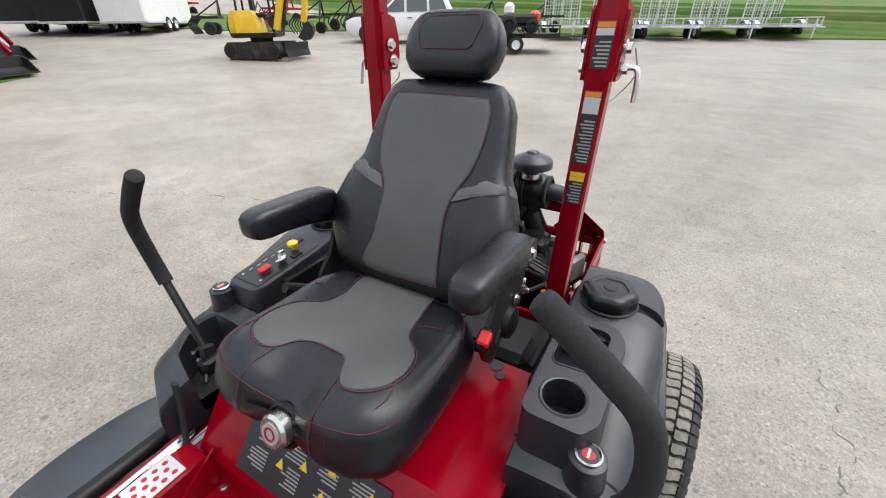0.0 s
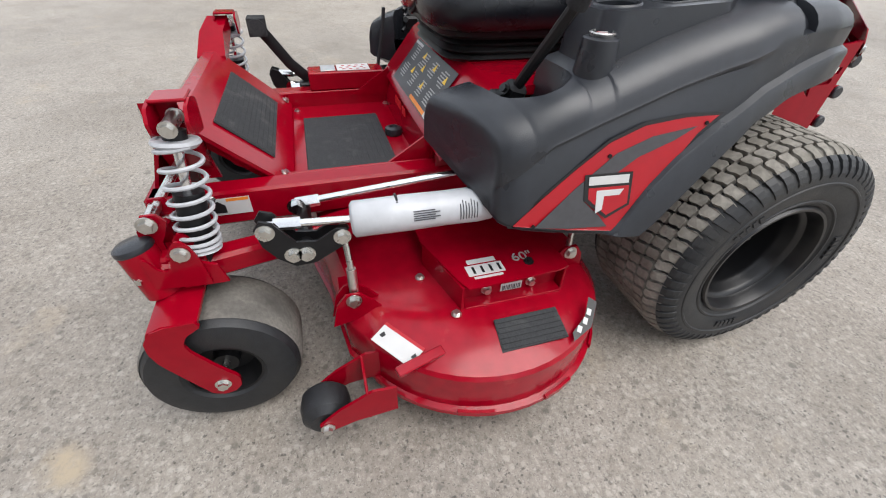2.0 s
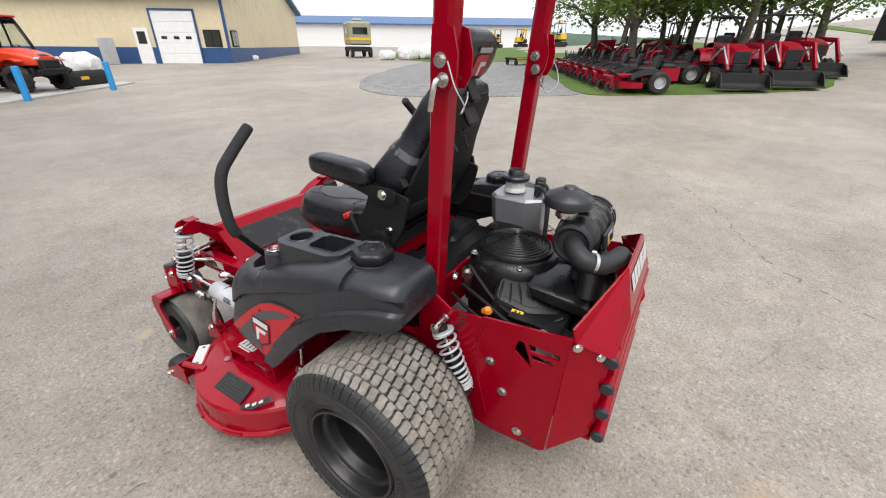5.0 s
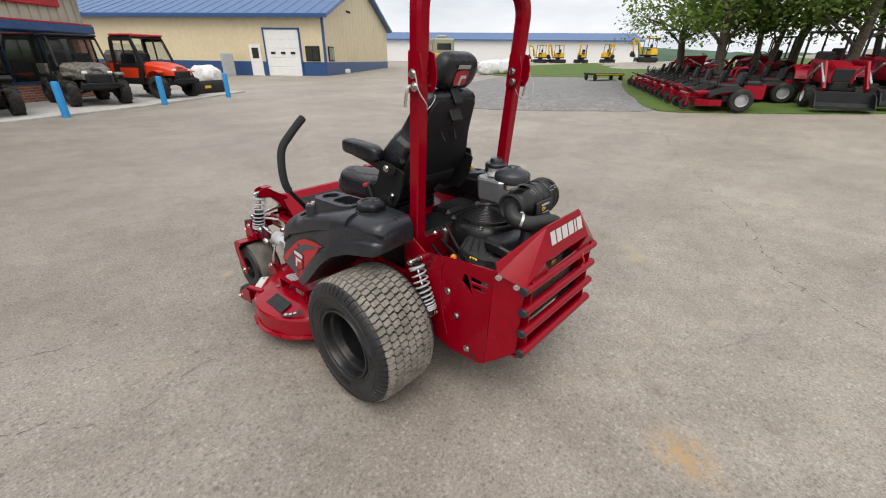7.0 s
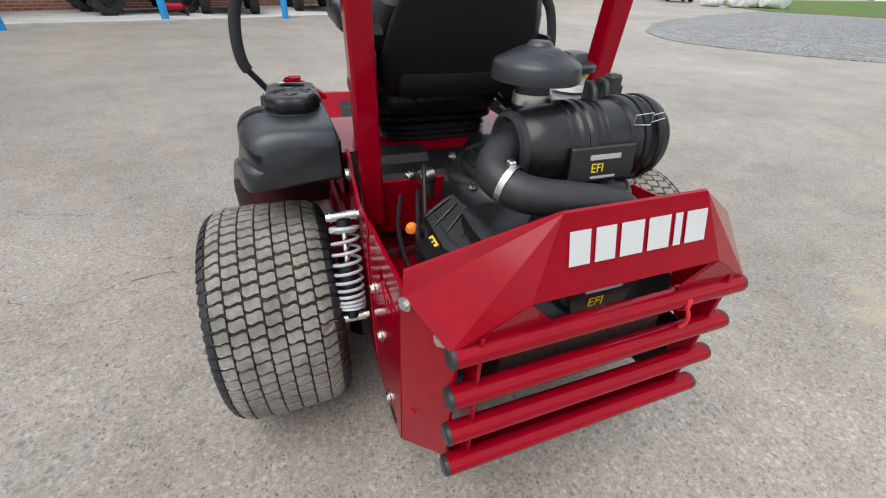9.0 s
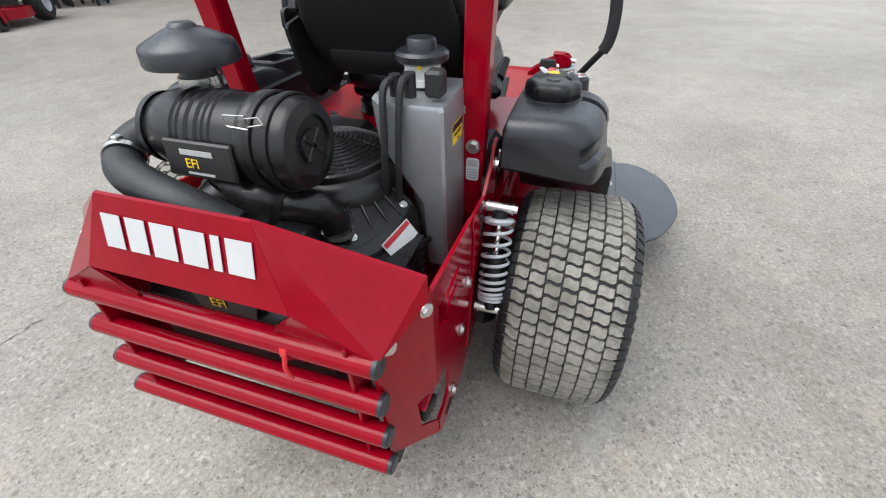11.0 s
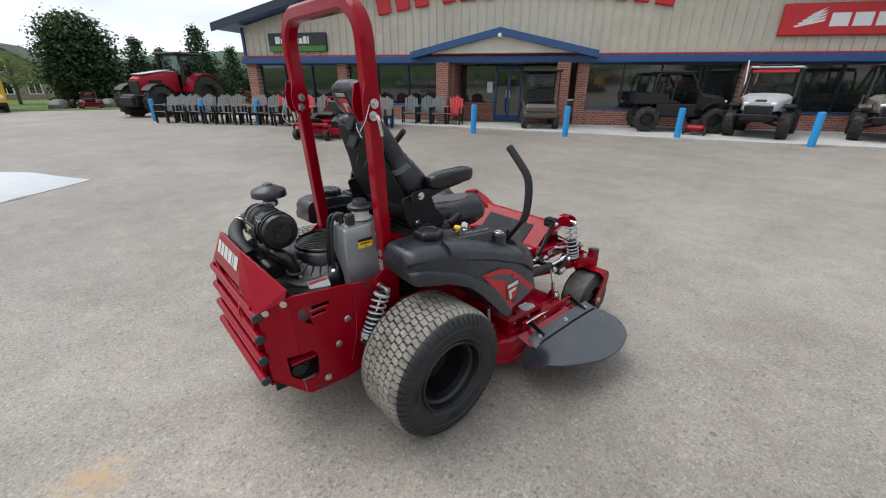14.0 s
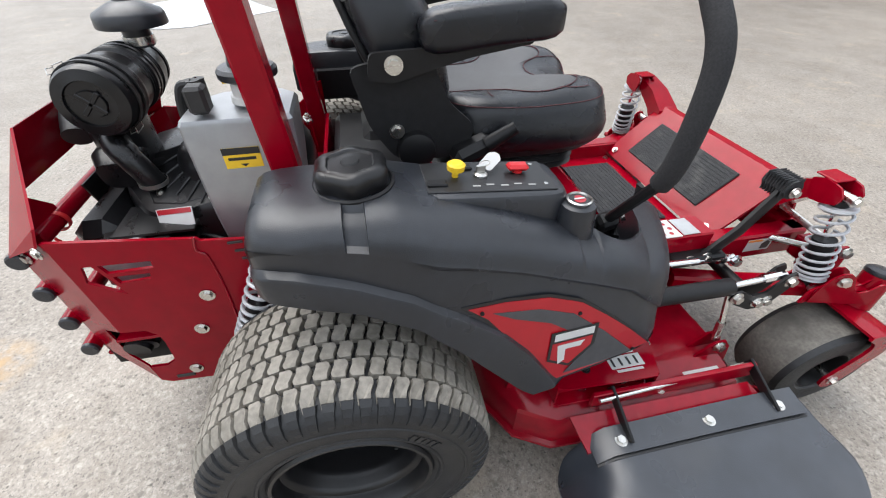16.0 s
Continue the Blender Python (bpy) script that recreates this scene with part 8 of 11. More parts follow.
    for p, r in (((0.128, -0.268, 0.700), 0.030), ((-0.044, -0.399, 0.690), 0.0445)):
        part("tube_band", Mesh().lathe([(r, -0.005), (r + 0.002, -0.005), (r + 0.002, 0.005), (r, 0.005)], p, (0.05, 0.05, 1), 22), ZINC, mower, "thin steel hose band")
    # silver oil tank
    def tank_ring(z, y0, y1, x0, x1):
        return [Vector(p) for p in ((x0 + 0.045, y0, z), (x1 - 0.006, y0, z), (x1, y0 + 0.006, z), (x1, y1 - 0.01, z), (x1 - 0.01, y1, z), (x0 + 0.03, y1, z), (x0, y1 - 0.03, z), (x0, y0 + 0.05, z))]
    m = Mesh().loft([tank_ring(0.50, -0.085, 0.060, 0.200, 0.292), tank_ring(0.68, -0.098, 0.095, 0.198, 0.292), tank_ring(0.785, -0.100, 0.100, 0.128, 0.291), tank_ring(0.884, -0.100, 0.105, 0.120, 0.290), tank_ring(0.893, -0.096, 0.100, 0.128, 0.286)])
    tank = part("oil_tank", m, TANK_SILVER, mower, "silver painted oil tank beside the engine", smooth=25)
    c = Vector((0.205, 0.030, 0.900))
    part("filler_neck", Mesh().lathe([(0.044, 0), (0.042, 0.012), (0.038, 0.014), (0.038, 0.046), (0.0, 0.046)], c, (0, 0, 1), 26), CLEAR_PLASTIC, tank, "clear plastic filler neck")
    m = Mesh().lathe([(0.044, 0.040), (0.055, 0.046), (0.056, 0.058), (0.050, 0.064), (0.032, 0.066), (0.030, 0.082), (0.027, 0.086), (0, 0.086)], c, (0, 0, 1), 26)
    part("filler_cap", m, BLACK_PLASTIC, tank, "black filler cap")
    m = Mesh().box((0.262, -0.055, 0.925), (0.036, 0.036, 0.05), ch=0.006)
    m.cyl((0.215, -0.070, 0.90), (0.215, -0.070, 0.945), 0.012, n=14)
    m.cyl((0.185, -0.070, 0.90), (0.185, -0.070, 0.94), 0.012, n=14)
    m.tube(smooth_path([(0.215, -0.072, 0.94), (0.210, -0.100, 0.93), (0.205, -0.115, 0.86), (0.195, -0.12, 0.70), (0.19, -0.12, 0.55)], 5), 0.0075, 8)
    m.tube(smooth_path([(0.185, -0.072, 0.935), (0.175, -0.105, 0.92), (0.175, -0.120, 0.84), (0.165, -0.125, 0.68), (0.16, -0.12, 0.55)], 5), 0.0075, 8)
    part("oil_hose", m, RUBBER, tank, "black oil hoses and valve")
    m = Mesh().cyl((0.215, -0.004, 0.940), (0.215, -0.018, 0.940), 0.005, n=10)
    part("yellow_cap", m, YELLOW, tank, "small yellow cap")
    at = lambda u, v, d: (0.2912 + d, u, v)
    part("tank_label", Mesh().plate([(-0.040, 0.795), (0.030, 0.795), (0.030, 0.838), (-0.040, 0.838)], at, 0.0008), YELLOW, tank, "yellow and black tank label", smooth=0)
    m = Mesh().plate([(-0.040, 0.824), (0.030, 0.824), (0.030, 0.838), (-0.040, 0.838)], lambda u, v, d: at(u, v, d + 0.001), 0.0005)
    m.plate([(-0.032, 0.812), (0.020, 0.812), (0.020, 0.818), (-0.032, 0.818)], lambda u, v, d: at(u, v, d + 0.001), 0.0005)
    m.plate([(-0.012, 0.804), (0.004, 0.804), (-0.004, 0.798)], lambda u, v, d: at(u, v, d + 0.001), 0.0005)
    part("label_bar", m, DECAL_BLACK, tank, smooth=0)
    m = Mesh().plate([(0.055, 0.855), (0.10, 0.66), (0.088, 0.655), (0.045, 0.850)], at, 0.003)
    part("tank_strap", m, GALV_GREY, tank, smooth=0)


def fender_inner(mower):
    """Dark metalwork between covers, seat and engine."""
    m = Mesh().box((0, 0.24, 0.56), (0.66, 0.20, 0.20), ch=0.02)
    m.box((0.20, 0.30, 0.655), (0.26, 0.14, 0.06), ch=0.02)
    m.box((-0.20, 0.29, 0.655), (0.24, 0.12, 0.05), ch=0.02)
    part("pump_box", m, GLOSS_BLACK, mower, "dark pump and battery box behind the seat")
    for s in (-1, 1):
        m = Mesh().box((s * 0.385, 0.30, 0.74), (0.030, 0.40, 0.10), ch=0.006)
        part("cover_bracket", m, GLOSS_BLACK, mower)


mower = thing("zero_turn_mower", "red and black zero-turn riding mower parked on the lot", "mower")
for side in (-1, 1):
    rear_wheel(mower, side)
    caster(mower, side)
    fender(mower, side)
    lever(mower, side)
    front_end(mower, side)
left_tray(mower)
right_console(mower)
seat(mower)
frame_and_floor(mower)
right_controls(mower)
deck(mower)
rops(mower)
rear_body(mower)
engine(mower)
fender_inner(mower)

# ---- materials of the surroundings ----
SIDING = material("beige_metal_siding", (0.54, 0.50, 0.41), 0.5, 0.0, 0.05, 4, second=(0.44, 0.40, 0.32), second_at=(0.5, 0.8), second_scale=0.8)
CREAM = material("cream_metal_siding", (0.66, 0.56, 0.37), 0.5, 0.0, 0.05, 3, second=(0.58, 0.49, 0.33), second_at=(0.5, 0.8), second_scale=0.5)
BLUE_METAL = material("blue_painted_metal", (0.025, 0.075, 0.20), 0.4, 0.1, 0.1, 5)
DARK_FRAME = material("dark_navy_window_frame", (0.010, 0.020, 0.045), 0.4, 0.1, 0.1, 5)
BLUE_ROOF = material("blue_metal_roof", (0.055, 0.13, 0.29), 0.4, 0.2, 0.08, 2)
BOLLARD_BLUE = material("blue_bollard_paint", (0.012, 0.24, 0.55), 0.45, 0, 0.1, 12, second=(0.02, 0.17, 0.38), second_at=(0.55, 0.8), second_scale=5)
DARK_FASCIA = material("dark_blue_fascia", (0.015, 0.022, 0.05), 0.4, 0, 0.1, 8)
GLASS = material("dark_window_glass", (0.012, 0.016, 0.016), 0.04, 0, 0.1, 2, rough_var=0.02, spec=1.0, coat=0.8)
SIGN_RED = material("red_sign", (0.52, 0.012, 0.02), 0.4, 0, 0.05, 4)
SIGN_GREEN = material("green_sign", (0.05, 0.20, 0.02), 0.4, 0, 0.05, 4)
WHITE_PAINT = material("white_paint", (0.75, 0.75, 0.74), 0.4, 0, 0.04, 6)
MACHINE_YELLOW = material("yellow_machine_paint", (0.70, 0.42, 0.01), 0.4, 0, 0.08, 6)
MACHINE_RED = material("red_machine_paint", (0.27, 0.0015, 0.014), 0.32, 0, 0.1, 6, spec=0.25)
MACHINE_BLACK = material("dull_black_parts", (0.013, 0.013, 0.014), 0.55, 0, 0.25, 20, second=(0.030, 0.028, 0.026), second_at=(0.55, 0.85), second_scale=4, spec=0.3)
TYRE_FAR = material("dusty_black_tyre", (0.030, 0.029, 0.027), 0.8, 0, 0.25, 20, second=(0.07, 0.065, 0.055), second_at=(0.5, 0.8), second_scale=5, spec=0.2)
ORANGE_PAINT = material("orange_machine_paint", (0.60, 0.045, 0.012), 0.35, 0, 0.08, 6)
CAMO = material("camouflage_panels", (0.075, 0.07, 0.058), 0.5, 0, 0.3, 9, second=(0.19, 0.18, 0.15), second_at=(0.45, 0.55), second_scale=9)
PALE_GREY = material("pale_grey_body", (0.42, 0.43, 0.44), 0.35, 0.1, 0.1, 6)
GALV = material("galvanised_trailer_steel", (0.55, 0.56, 0.57), 0.45, 0.3, 0.12, 8)
CART_BROWN = material("brown_cart_body", (0.085, 0.068, 0.055), 0.45, 0, 0.15, 8)
TAN = material("tan_poly_lumber", (0.17, 0.158, 0.145), 0.6, 0, 0.1, 12)
SAGE = material("grey_green_poly_lumber", (0.12, 0.15, 0.135), 0.6, 0, 0.1, 12)
CHAIR_GREY = material("weathered_grey_poly_lumber", (0.17, 0.172, 0.178), 0.6, 0, 0.12, 12)
RED_POLY = material("red_poly_lumber", (0.50, 0.035, 0.04), 0.55, 0, 0.1, 12)
CLEAR = material("clear_windscreen", (0.80, 0.84, 0.84), 0.02, 0, 0.02, 4, rough_var=0.01)
CLEAR.node_tree.nodes["Principled BSDF"].inputs["Transmission Weight"].default_value = 1.0
CLEAR.node_tree.nodes["Principled BSDF"].inputs["IOR"].default_value = 1.15


def let_light_through(m, share):
    """Lets part of the daylight pass a leaf."""
    nt = m.node_tree
    b = nt.nodes["Principled BSDF"]
    tr = nt.nodes.new("ShaderNodeBsdfTranslucent")
    mixer = nt.nodes.new("ShaderNodeMixShader")
    mixer.inputs[0].default_value = share
    nt.links.new(b.inputs["Base Color"].links[0].from_socket, tr.inputs["Color"])
    nt.links.new(b.outputs[0], mixer.inputs[1])
    nt.links.new(tr.outputs[0], mixer.inputs[2])
    nt.links.new(mixer.outputs[0], nt.nodes["Material Output"].inputs[0])


BARK = material("tree_bark", (0.10, 0.085, 0.065), 0.9, 0, 0.4, 14, 0.6, 40)
LEAF = material("maple_leaves", (0.13, 0.21, 0.045), 0.6, 0, 0.3, 3, second=(0.17, 0.25, 0.05), second_at=(0.45, 0.75), second_scale=0.9, island=0.40, spec=0.3)
NEEDLE = material("spruce_needles", (0.058, 0.100, 0.044), 0.75, 0, 0.3, 3, second=(0.055, 0.09, 0.035), second_at=(0.5, 0.8), second_scale=0.8, island=0.35, spec=0.2)
let_light_through(LEAF, 0.5)
let_light_through(NEEDLE, 0.2)
HILL = material("far_wooded_hill", (0.075, 0.115, 0.085), 0.95, 0, 0.25, 0.05, second=(0.10, 0.15, 0.11), second_at=(0.45, 0.7), second_scale=0.02, spec=0.1)
SHINGLE = material("dark_roof_shingles", (0.045, 0.043, 0.045), 0.8, 0, 0.2, 3)
STONE = material("tan_house_stone", (0.26, 0.21, 0.16), 0.8, 0, 0.3, 4)


def brick_material():
    m = bpy.data.materials.new("red_brickwork")
    m.use_nodes = True
    nt = m.node_tree
    b = nt.nodes["Principled BSDF"]
    co = nt.nodes.new("ShaderNodeTexCoord")
    mp = nt.nodes.new("ShaderNodeMapping")
    mp.inputs["Rotation"].default_value = (radians(90), 0, 0)
    br = nt.nodes.new("ShaderNodeTexBrick")
    br.inputs["Color1"].default_value = (0.24, 0.065, 0.04, 1)
    br.inputs["Color2"].default_value = (0.36, 0.13, 0.08, 1)
    br.inputs["Mortar"].default_value = (0.34, 0.29, 0.25, 1)
    br.inputs["Scale"].default_value = 1.0
    br.inputs["Brick Width"].default_value, br.inputs["Row Height"].default_value = 0.22, 0.075
    br.inputs["Mortar Size"].default_value = 0.010
    nt.links.new(co.outputs["Object"], mp.inputs[0])
    nt.links.new(mp.outputs[0], br.inputs["Vector"])
    nt.links.new(br.outputs["Color"], b.inputs["Base Color"])
    bp = nt.nodes.new("ShaderNodeBump")
    bp.inputs["Strength"].default_value, bp.inputs["Distance"].default_value = 0.6, 0.006
    bp.invert = True
    nt.links.new(br.outputs["Fac"], bp.inputs["Height"])
    nt.links.new(bp.outputs[0], b.inputs["Normal"])
    b.inputs["Roughness"].default_value = 0.85
    return m


BRICK = brick_material()

# ---- the store ----
STORE = Vector((-7.14, 12.9))
SX, SN = Vector((0.8202, 0.5721)), Vector((0.5721, -0.8202))


def by_store(s, off):
    """A place s metres along the store's front and off metres out from it."""
    p = STORE + SX * s + SN * off
    return (p.x, p.y, terrain(p.x, p.y))


def store():
    st = thing("store_building", "beige metal-sided store with brick piers and blue trim", "building", (STORE.x, STORE.y, -0.06), 34.9)
    L, R, EAVE, APEX, XA = -13.3, 11.1, 3.55, 6.3, -1.1
    roof_z = lambda x: EAVE + (APEX - EAVE) * (1 - abs(x - XA) / (R - XA))
    m = Mesh().plate([(L, 2.40), (R, 2.40), (R, EAVE), (XA, APEX), (L, EAVE)], lambda u, v, d: (u, 0.0 + d, v), 0.15)
    front = part("front_siding", m, SIDING, st, "beige ribbed metal siding", smooth=0)
    m = Mesh()
    x = L + 0.1
    while x < R - 0.05:
        m.loft([[Vector((x + a, y, z)) for a, y in ((-0.026, 0.0), (-0.016, -0.050), (0.016, -0.050), (0.026, 0.0))] for z in (2.40, roof_z(x) - 0.02)])
        x += 0.305
    part("siding_rib", m, SIDING, front, smooth=0)
    # other walls
    m = Mesh()
    m.box((L + 0.08, 13, 1.8), (0.15, 26, 3.6))
    m.box((R - 0.08, 13, 1.8), (0.15, 26, 3.6))
    m.box(((L + R) / 2, 26, 1.8), (R - L, 0.15, 3.6))
    part("side_wall", m, SIDING, st)
    # roof with fascia
    m = Mesh()
    for a, b in ((L - 0.85, XA), (XA, R + 0.85)):
        za, zb = roof_z(a) if a < XA else APEX, roof_z(b) if b > XA else APEX
        za, zb = EAVE + (APEX - EAVE) * (1 - abs(a - XA) / (R - XA)), EAVE + (APEX - EAVE) * (1 - abs(b - XA) / (R - XA))
        m.add([(a, -0.75, za + 0.22), (b, -0.75, zb + 0.22), (b, 26.5, zb + 0.22), (a, 26.5, za + 0.22), (a, -0.75, za + 0.04), (b, -0.75, zb + 0.04), (b, 26.5, zb + 0.04), (a, 26.5, za + 0.04)],
              [(0, 1, 2, 3), (4, 7, 6, 5), (0, 4, 5, 1), (3, 2, 6, 7), (0, 3, 7, 4), (1, 5, 6, 2)])
    roof = part("roof", m, BLUE_ROOF, st, "blue metal roof", smooth=0)
    m = Mesh()
    for a, b in ((L - 0.87, XA), (XA, R + 0.87)):
        za, zb = EAVE + (APEX - EAVE) * (1 - abs(a - XA) / (R - XA)), EAVE + (APEX - EAVE) * (1 - abs(b - XA) / (R - XA))
        m.add([(a, -0.80, za + 0.26), (b, -0.80, zb + 0.26), (b, -0.80, zb - 0.04), (a, -0.80, za - 0.04), (a, -0.74, za + 0.26), (b, -0.74, zb + 0.26), (b, -0.74, zb - 0.04), (a, -0.74, za - 0.04)],
              [(0, 3, 2, 1), (4, 5, 6, 7), (0, 1, 5, 4), (3, 7, 6, 2), (0, 4, 7, 3), (1, 2, 6, 5)])
    part("fascia", m, DARK_FASCIA, roof, "dark blue fascia board", smooth=0)
    # blue awning band with a red edge
    m = Mesh().box(((L + R) / 2, -0.16, 2.26), (R - L + 0.1, 0.34, 0.26), ch=0.03)
    band = part("awning_band", m, BLUE_METAL, st, "dark blue metal band over the windows")
    part("red_edge", Mesh().box(((L + R) / 2, -0.22, 2.415), (R - L + 0.1, 0.10, 0.05), ch=0.01), SIGN_RED, band)
    part("corner_trim", Mesh().box((L - 0.02, -0.03, 2.95), (0.10, 0.10, 1.1)), BLUE_METAL, st)
    # brick piers, sill walls, windows
    piers = [(-13.1, 0.45), (-8.9, 0.42), (-4.6, 0.46), (-0.25, 0.46), (0.42, 0.40), (5.62, 0.46), (10.85, 0.50)]
    for x, w in piers:
        proud = -0.55 if x in (-4.6, -0.25) else -0.08
        h = 2.16
        m = Mesh().box((x, proud + 0.22, h / 2), (w, 0.46, h), ch=0.01)
        part("brick_pier", m, BRICK, st, "red brick pier", smooth=0)
    for a, b in ((-12.85, -9.1), (-8.7, -4.85), (0.6, 5.4), (5.85, 10.6)):
        part("sill_wall", Mesh().box(((a + b) / 2, 0.16, 0.30), (b - a, 0.30, 0.62), ch=0.01), BRICK, st, "low red brick wall", smooth=0)
        n = max(2, round((b - a) / 1.35))
        win = part("shop_window", Mesh().box(((a + b) / 2, 0.06, 0.64), (b - a, 0.16, 0.06)).box(((a + b) / 2, 0.10, 2.12), (b - a, 0.10, 0.08)), BLUE_METAL, st, "large dark shop window in a blue frame")
        for i in range(n):
            x0, x1 = a + (b - a) * i / n, a + (b - a) * (i + 1) / n
            part("pane", Mesh().box(((x0 + x1) / 2, 0.16, 1.38), (x1 - x0 - 0.05, 0.02, 1.44)), GLASS, win, smooth=0)
            if i:
                part("mullion", Mesh().box((x0, 0.12, 1.38), (0.045, 0.10, 1.46)), DARK_FRAME, win)
    # entrance recess
    m = Mesh().box((-2.4, 1.35, 0.36), (4.0, 0.15, 0.72)).box((-4.32, 0.65, 1.1), (0.10, 1.3, 2.2)).box((-0.45, 0.65, 1.1), (0.10, 1.3, 2.2))
    rec = part("entrance_wall", m, BRICK, st, "brick wall of the entrance recess", smooth=0)
    part("recess_ceiling", Mesh().box((-2.4, 0.55, 2.20), (4.2, 1.7, 0.08)), SIDING, rec)
    for x0, x1 in ((-4.25, -2.85), (-1.75, -0.5)):
        part("entrance_pane", Mesh().box(((x0 + x1) / 2, 1.30, 1.42), (x1 - x0, 0.03, 1.42)), GLASS, rec, "dark glass beside the door", smooth=0)
    m = Mesh()
    for x in (-2.80, -2.28, -1.80):
        m.box((x, 1.22, 1.02), (0.09, 0.08, 2.05))
    m.box((-2.30, 1.22, 2.02), (1.06, 0.08, 0.12)).box((-2.30, 1.22, 0.12), (1.06, 0.08, 0.24))
    door = part("entrance_door", m, BLUE_METAL, st, "blue-framed double glass door")
    part("door_pane", Mesh().box((-2.30, 1.26, 1.1), (1.0, 0.02, 1.8)), GLASS, door, smooth=0)
    part("door_handle", Mesh().box((-2.22, 1.15, 1.05), (0.03, 0.05, 0.30)).box((-2.36, 1.15, 1.05), (0.03, 0.05, 0.30)), WHITE_PAINT, door)
    part("door_notice", Mesh().box((-3.05, 1.27, 1.30), (0.22, 0.02, 0.40)), WHITE_PAINT, door, "white notice in the window")
    # small porch gable
    m = Mesh().plate([(-5.4, 2.44), (0.45, 2.44), (-2.5, 3.0)], lambda u, v, d: (u, -0.62 + d, v), 0.62)
    porch = part("porch_gable", m, SIDING, st, "small siding gable over the entrance", smooth=0)
    m = Mesh()
    for a, b in (((-5.75, 2.38), (-2.5, 3.12)), ((0.80, 2.38), (-2.5, 3.12))):
        d = Vector((b[0] - a[0], 0, b[1] - a[1]))
        m.loft([[Vector((p[0], y, p[1] + z)) for y, z in ((-0.80, -0.11), (-0.80, 0.11), (0.0, 0.11), (0.0, -0.11))] for p in (a, b)])
    part("gable_trim", m, BLUE_METAL, porch, "blue gable boards", smooth=0)
    part("gable_lamp", Mesh().lathe([(0.0, 0.06), (0.06, 0.05), (0.075, 0.0)], (-2.5, -0.81, 2.98), (0, -1, 0), 16), WHITE_PAINT, porch)
    # signs with plain shapes in place of names
    sg = part("black_green_sign", Mesh().box((-10.75, -0.09, 2.92), (2.60, 0.14, 0.68), ch=0.02), DARK_LABEL, st, "black sign with a green foot and white blocks")
    part("sign_foot", Mesh().box((-10.75, -0.165, 2.69), (2.56, 0.012, 0.20)), SIGN_GREEN, sg)
    for i, (w, h) in enumerate(((0.22, 0.26), (0.16, 0.19), (0.22, 0.19), (0.16, 0.19), (0.15, 0.19), (0.16, 0.19), (0.15, 0.26), (0.07, 0.26))):
        x = -11.72 + sum((0.22, 0.16, 0.22, 0.16, 0.15, 0.16, 0.15, 0.07)[:i]) + 0.035 * i
        part("name_block", Mesh().box((x + w / 2, -0.166, 2.87 + h / 2), (w, 0.014, h), ch=0.004), WHITE_PAINT, sg)
    sg = part("red_sign", Mesh().box((8.16, -0.09, 3.31), (4.26, 0.16, 0.86), ch=0.02), SIGN_RED, st, "red sign with a white wing and white blocks")
    m = Mesh()
    for i in range(5):
        m.plate([(6.35 + 0.10 * i, 3.14 + 0.075 * i), (6.42 + 0.10 * i, 3.10 + 0.06 * i), (7.12 - 0.01 * i, 3.25 + 0.085 * i), (7.16, 3.32 + 0.08 * i)], lambda u, v, d: (u, -0.172 - d, v), 0.012)
    part("sign_wing", m, WHITE_PAINT, sg, smooth=0)
    for i in range(5):
        x = 7.28 + i * 0.575
        part("name_block", Mesh().box((x + 0.24, -0.178, 3.29), (0.48, 0.014, 0.36), ch=0.02), WHITE_PAINT, sg)
    word = [(-6.95, 0.62), (-6.25, 0.62), (-5.55, 0.62), None, (-4.55, 0.56), (-3.95, 0.70), (-3.20, 0.62), (-2.50, 0.80), None, (-1.2, 0.66), (-0.45, 0.66), (0.27, 0.62), (0.95, 0.62), (1.62, 0.56), (2.25, 0.66)]
    name = part("store_name_rail", Mesh().box((-1.8, -0.05, 4.28), (9.6, 0.03, 0.04)), SIDING, st)
    for q in word:
        if q:
            x, w = q
            t = (x + w / 2 + 2.0) / 5.2
            z = 4.60 - 0.50 * t * t
            part("name_block", Mesh().box((x * 1.05 + w / 2, -0.10, z), (w * 0.86, 0.10, 0.80), Euler((0, radians(11 * t), 0)).to_matrix(), ch=0.03), SIGN_RED, name, "red block in place of a letter")
    # apron
    ap = []
    for s, o in ((-14.5, 1.0), (-9, 1.9), (-5, 2.0), (-1, 2.7), (2, 3.3), (5, 3.75), (8.3, 4.1), (13.8, 4.0), (13.8, 0.0), (-14.5, 0.0)):
        p = STORE + SX * s + SN * o
        ap.append((p.x, p.y))
    patch("pavement", ap, CONCRETE, 0.05, "pale concrete apron along the store front", "pavement", 0.02, 8, solid=0.1)


store()

posts = [(-18.84, 1.57), (-16.52, 2.86), (-14.59, 4.27), (-10.80, 7.65), (-7.44, 8.39), (-5.20, 9.98), (-2.82, 11.94), (-0.03, 13.04), (2.62, 14.67), (5.04, 15.73)]
for i, (x, y) in enumerate(posts):
    if i == 0:
        m = Mesh().lathe([(0.085, 0.0), (0.085, 0.80), (0.078, 0.825), (0.05, 0.842), (0, 0.846)], (0, 0, 0), (0, 0, 1), 18)
        post0 = part("bollard", m, BOLLARD_BLUE)
        tagged(post0, "bright blue steel bollard along the store front", "bollard", "bollards by the store")
        post0.matrix_world = pose(x, y, terrain(x, y))
    else:
        copy_thing(post0, pose(x, y, terrain(x, y)))


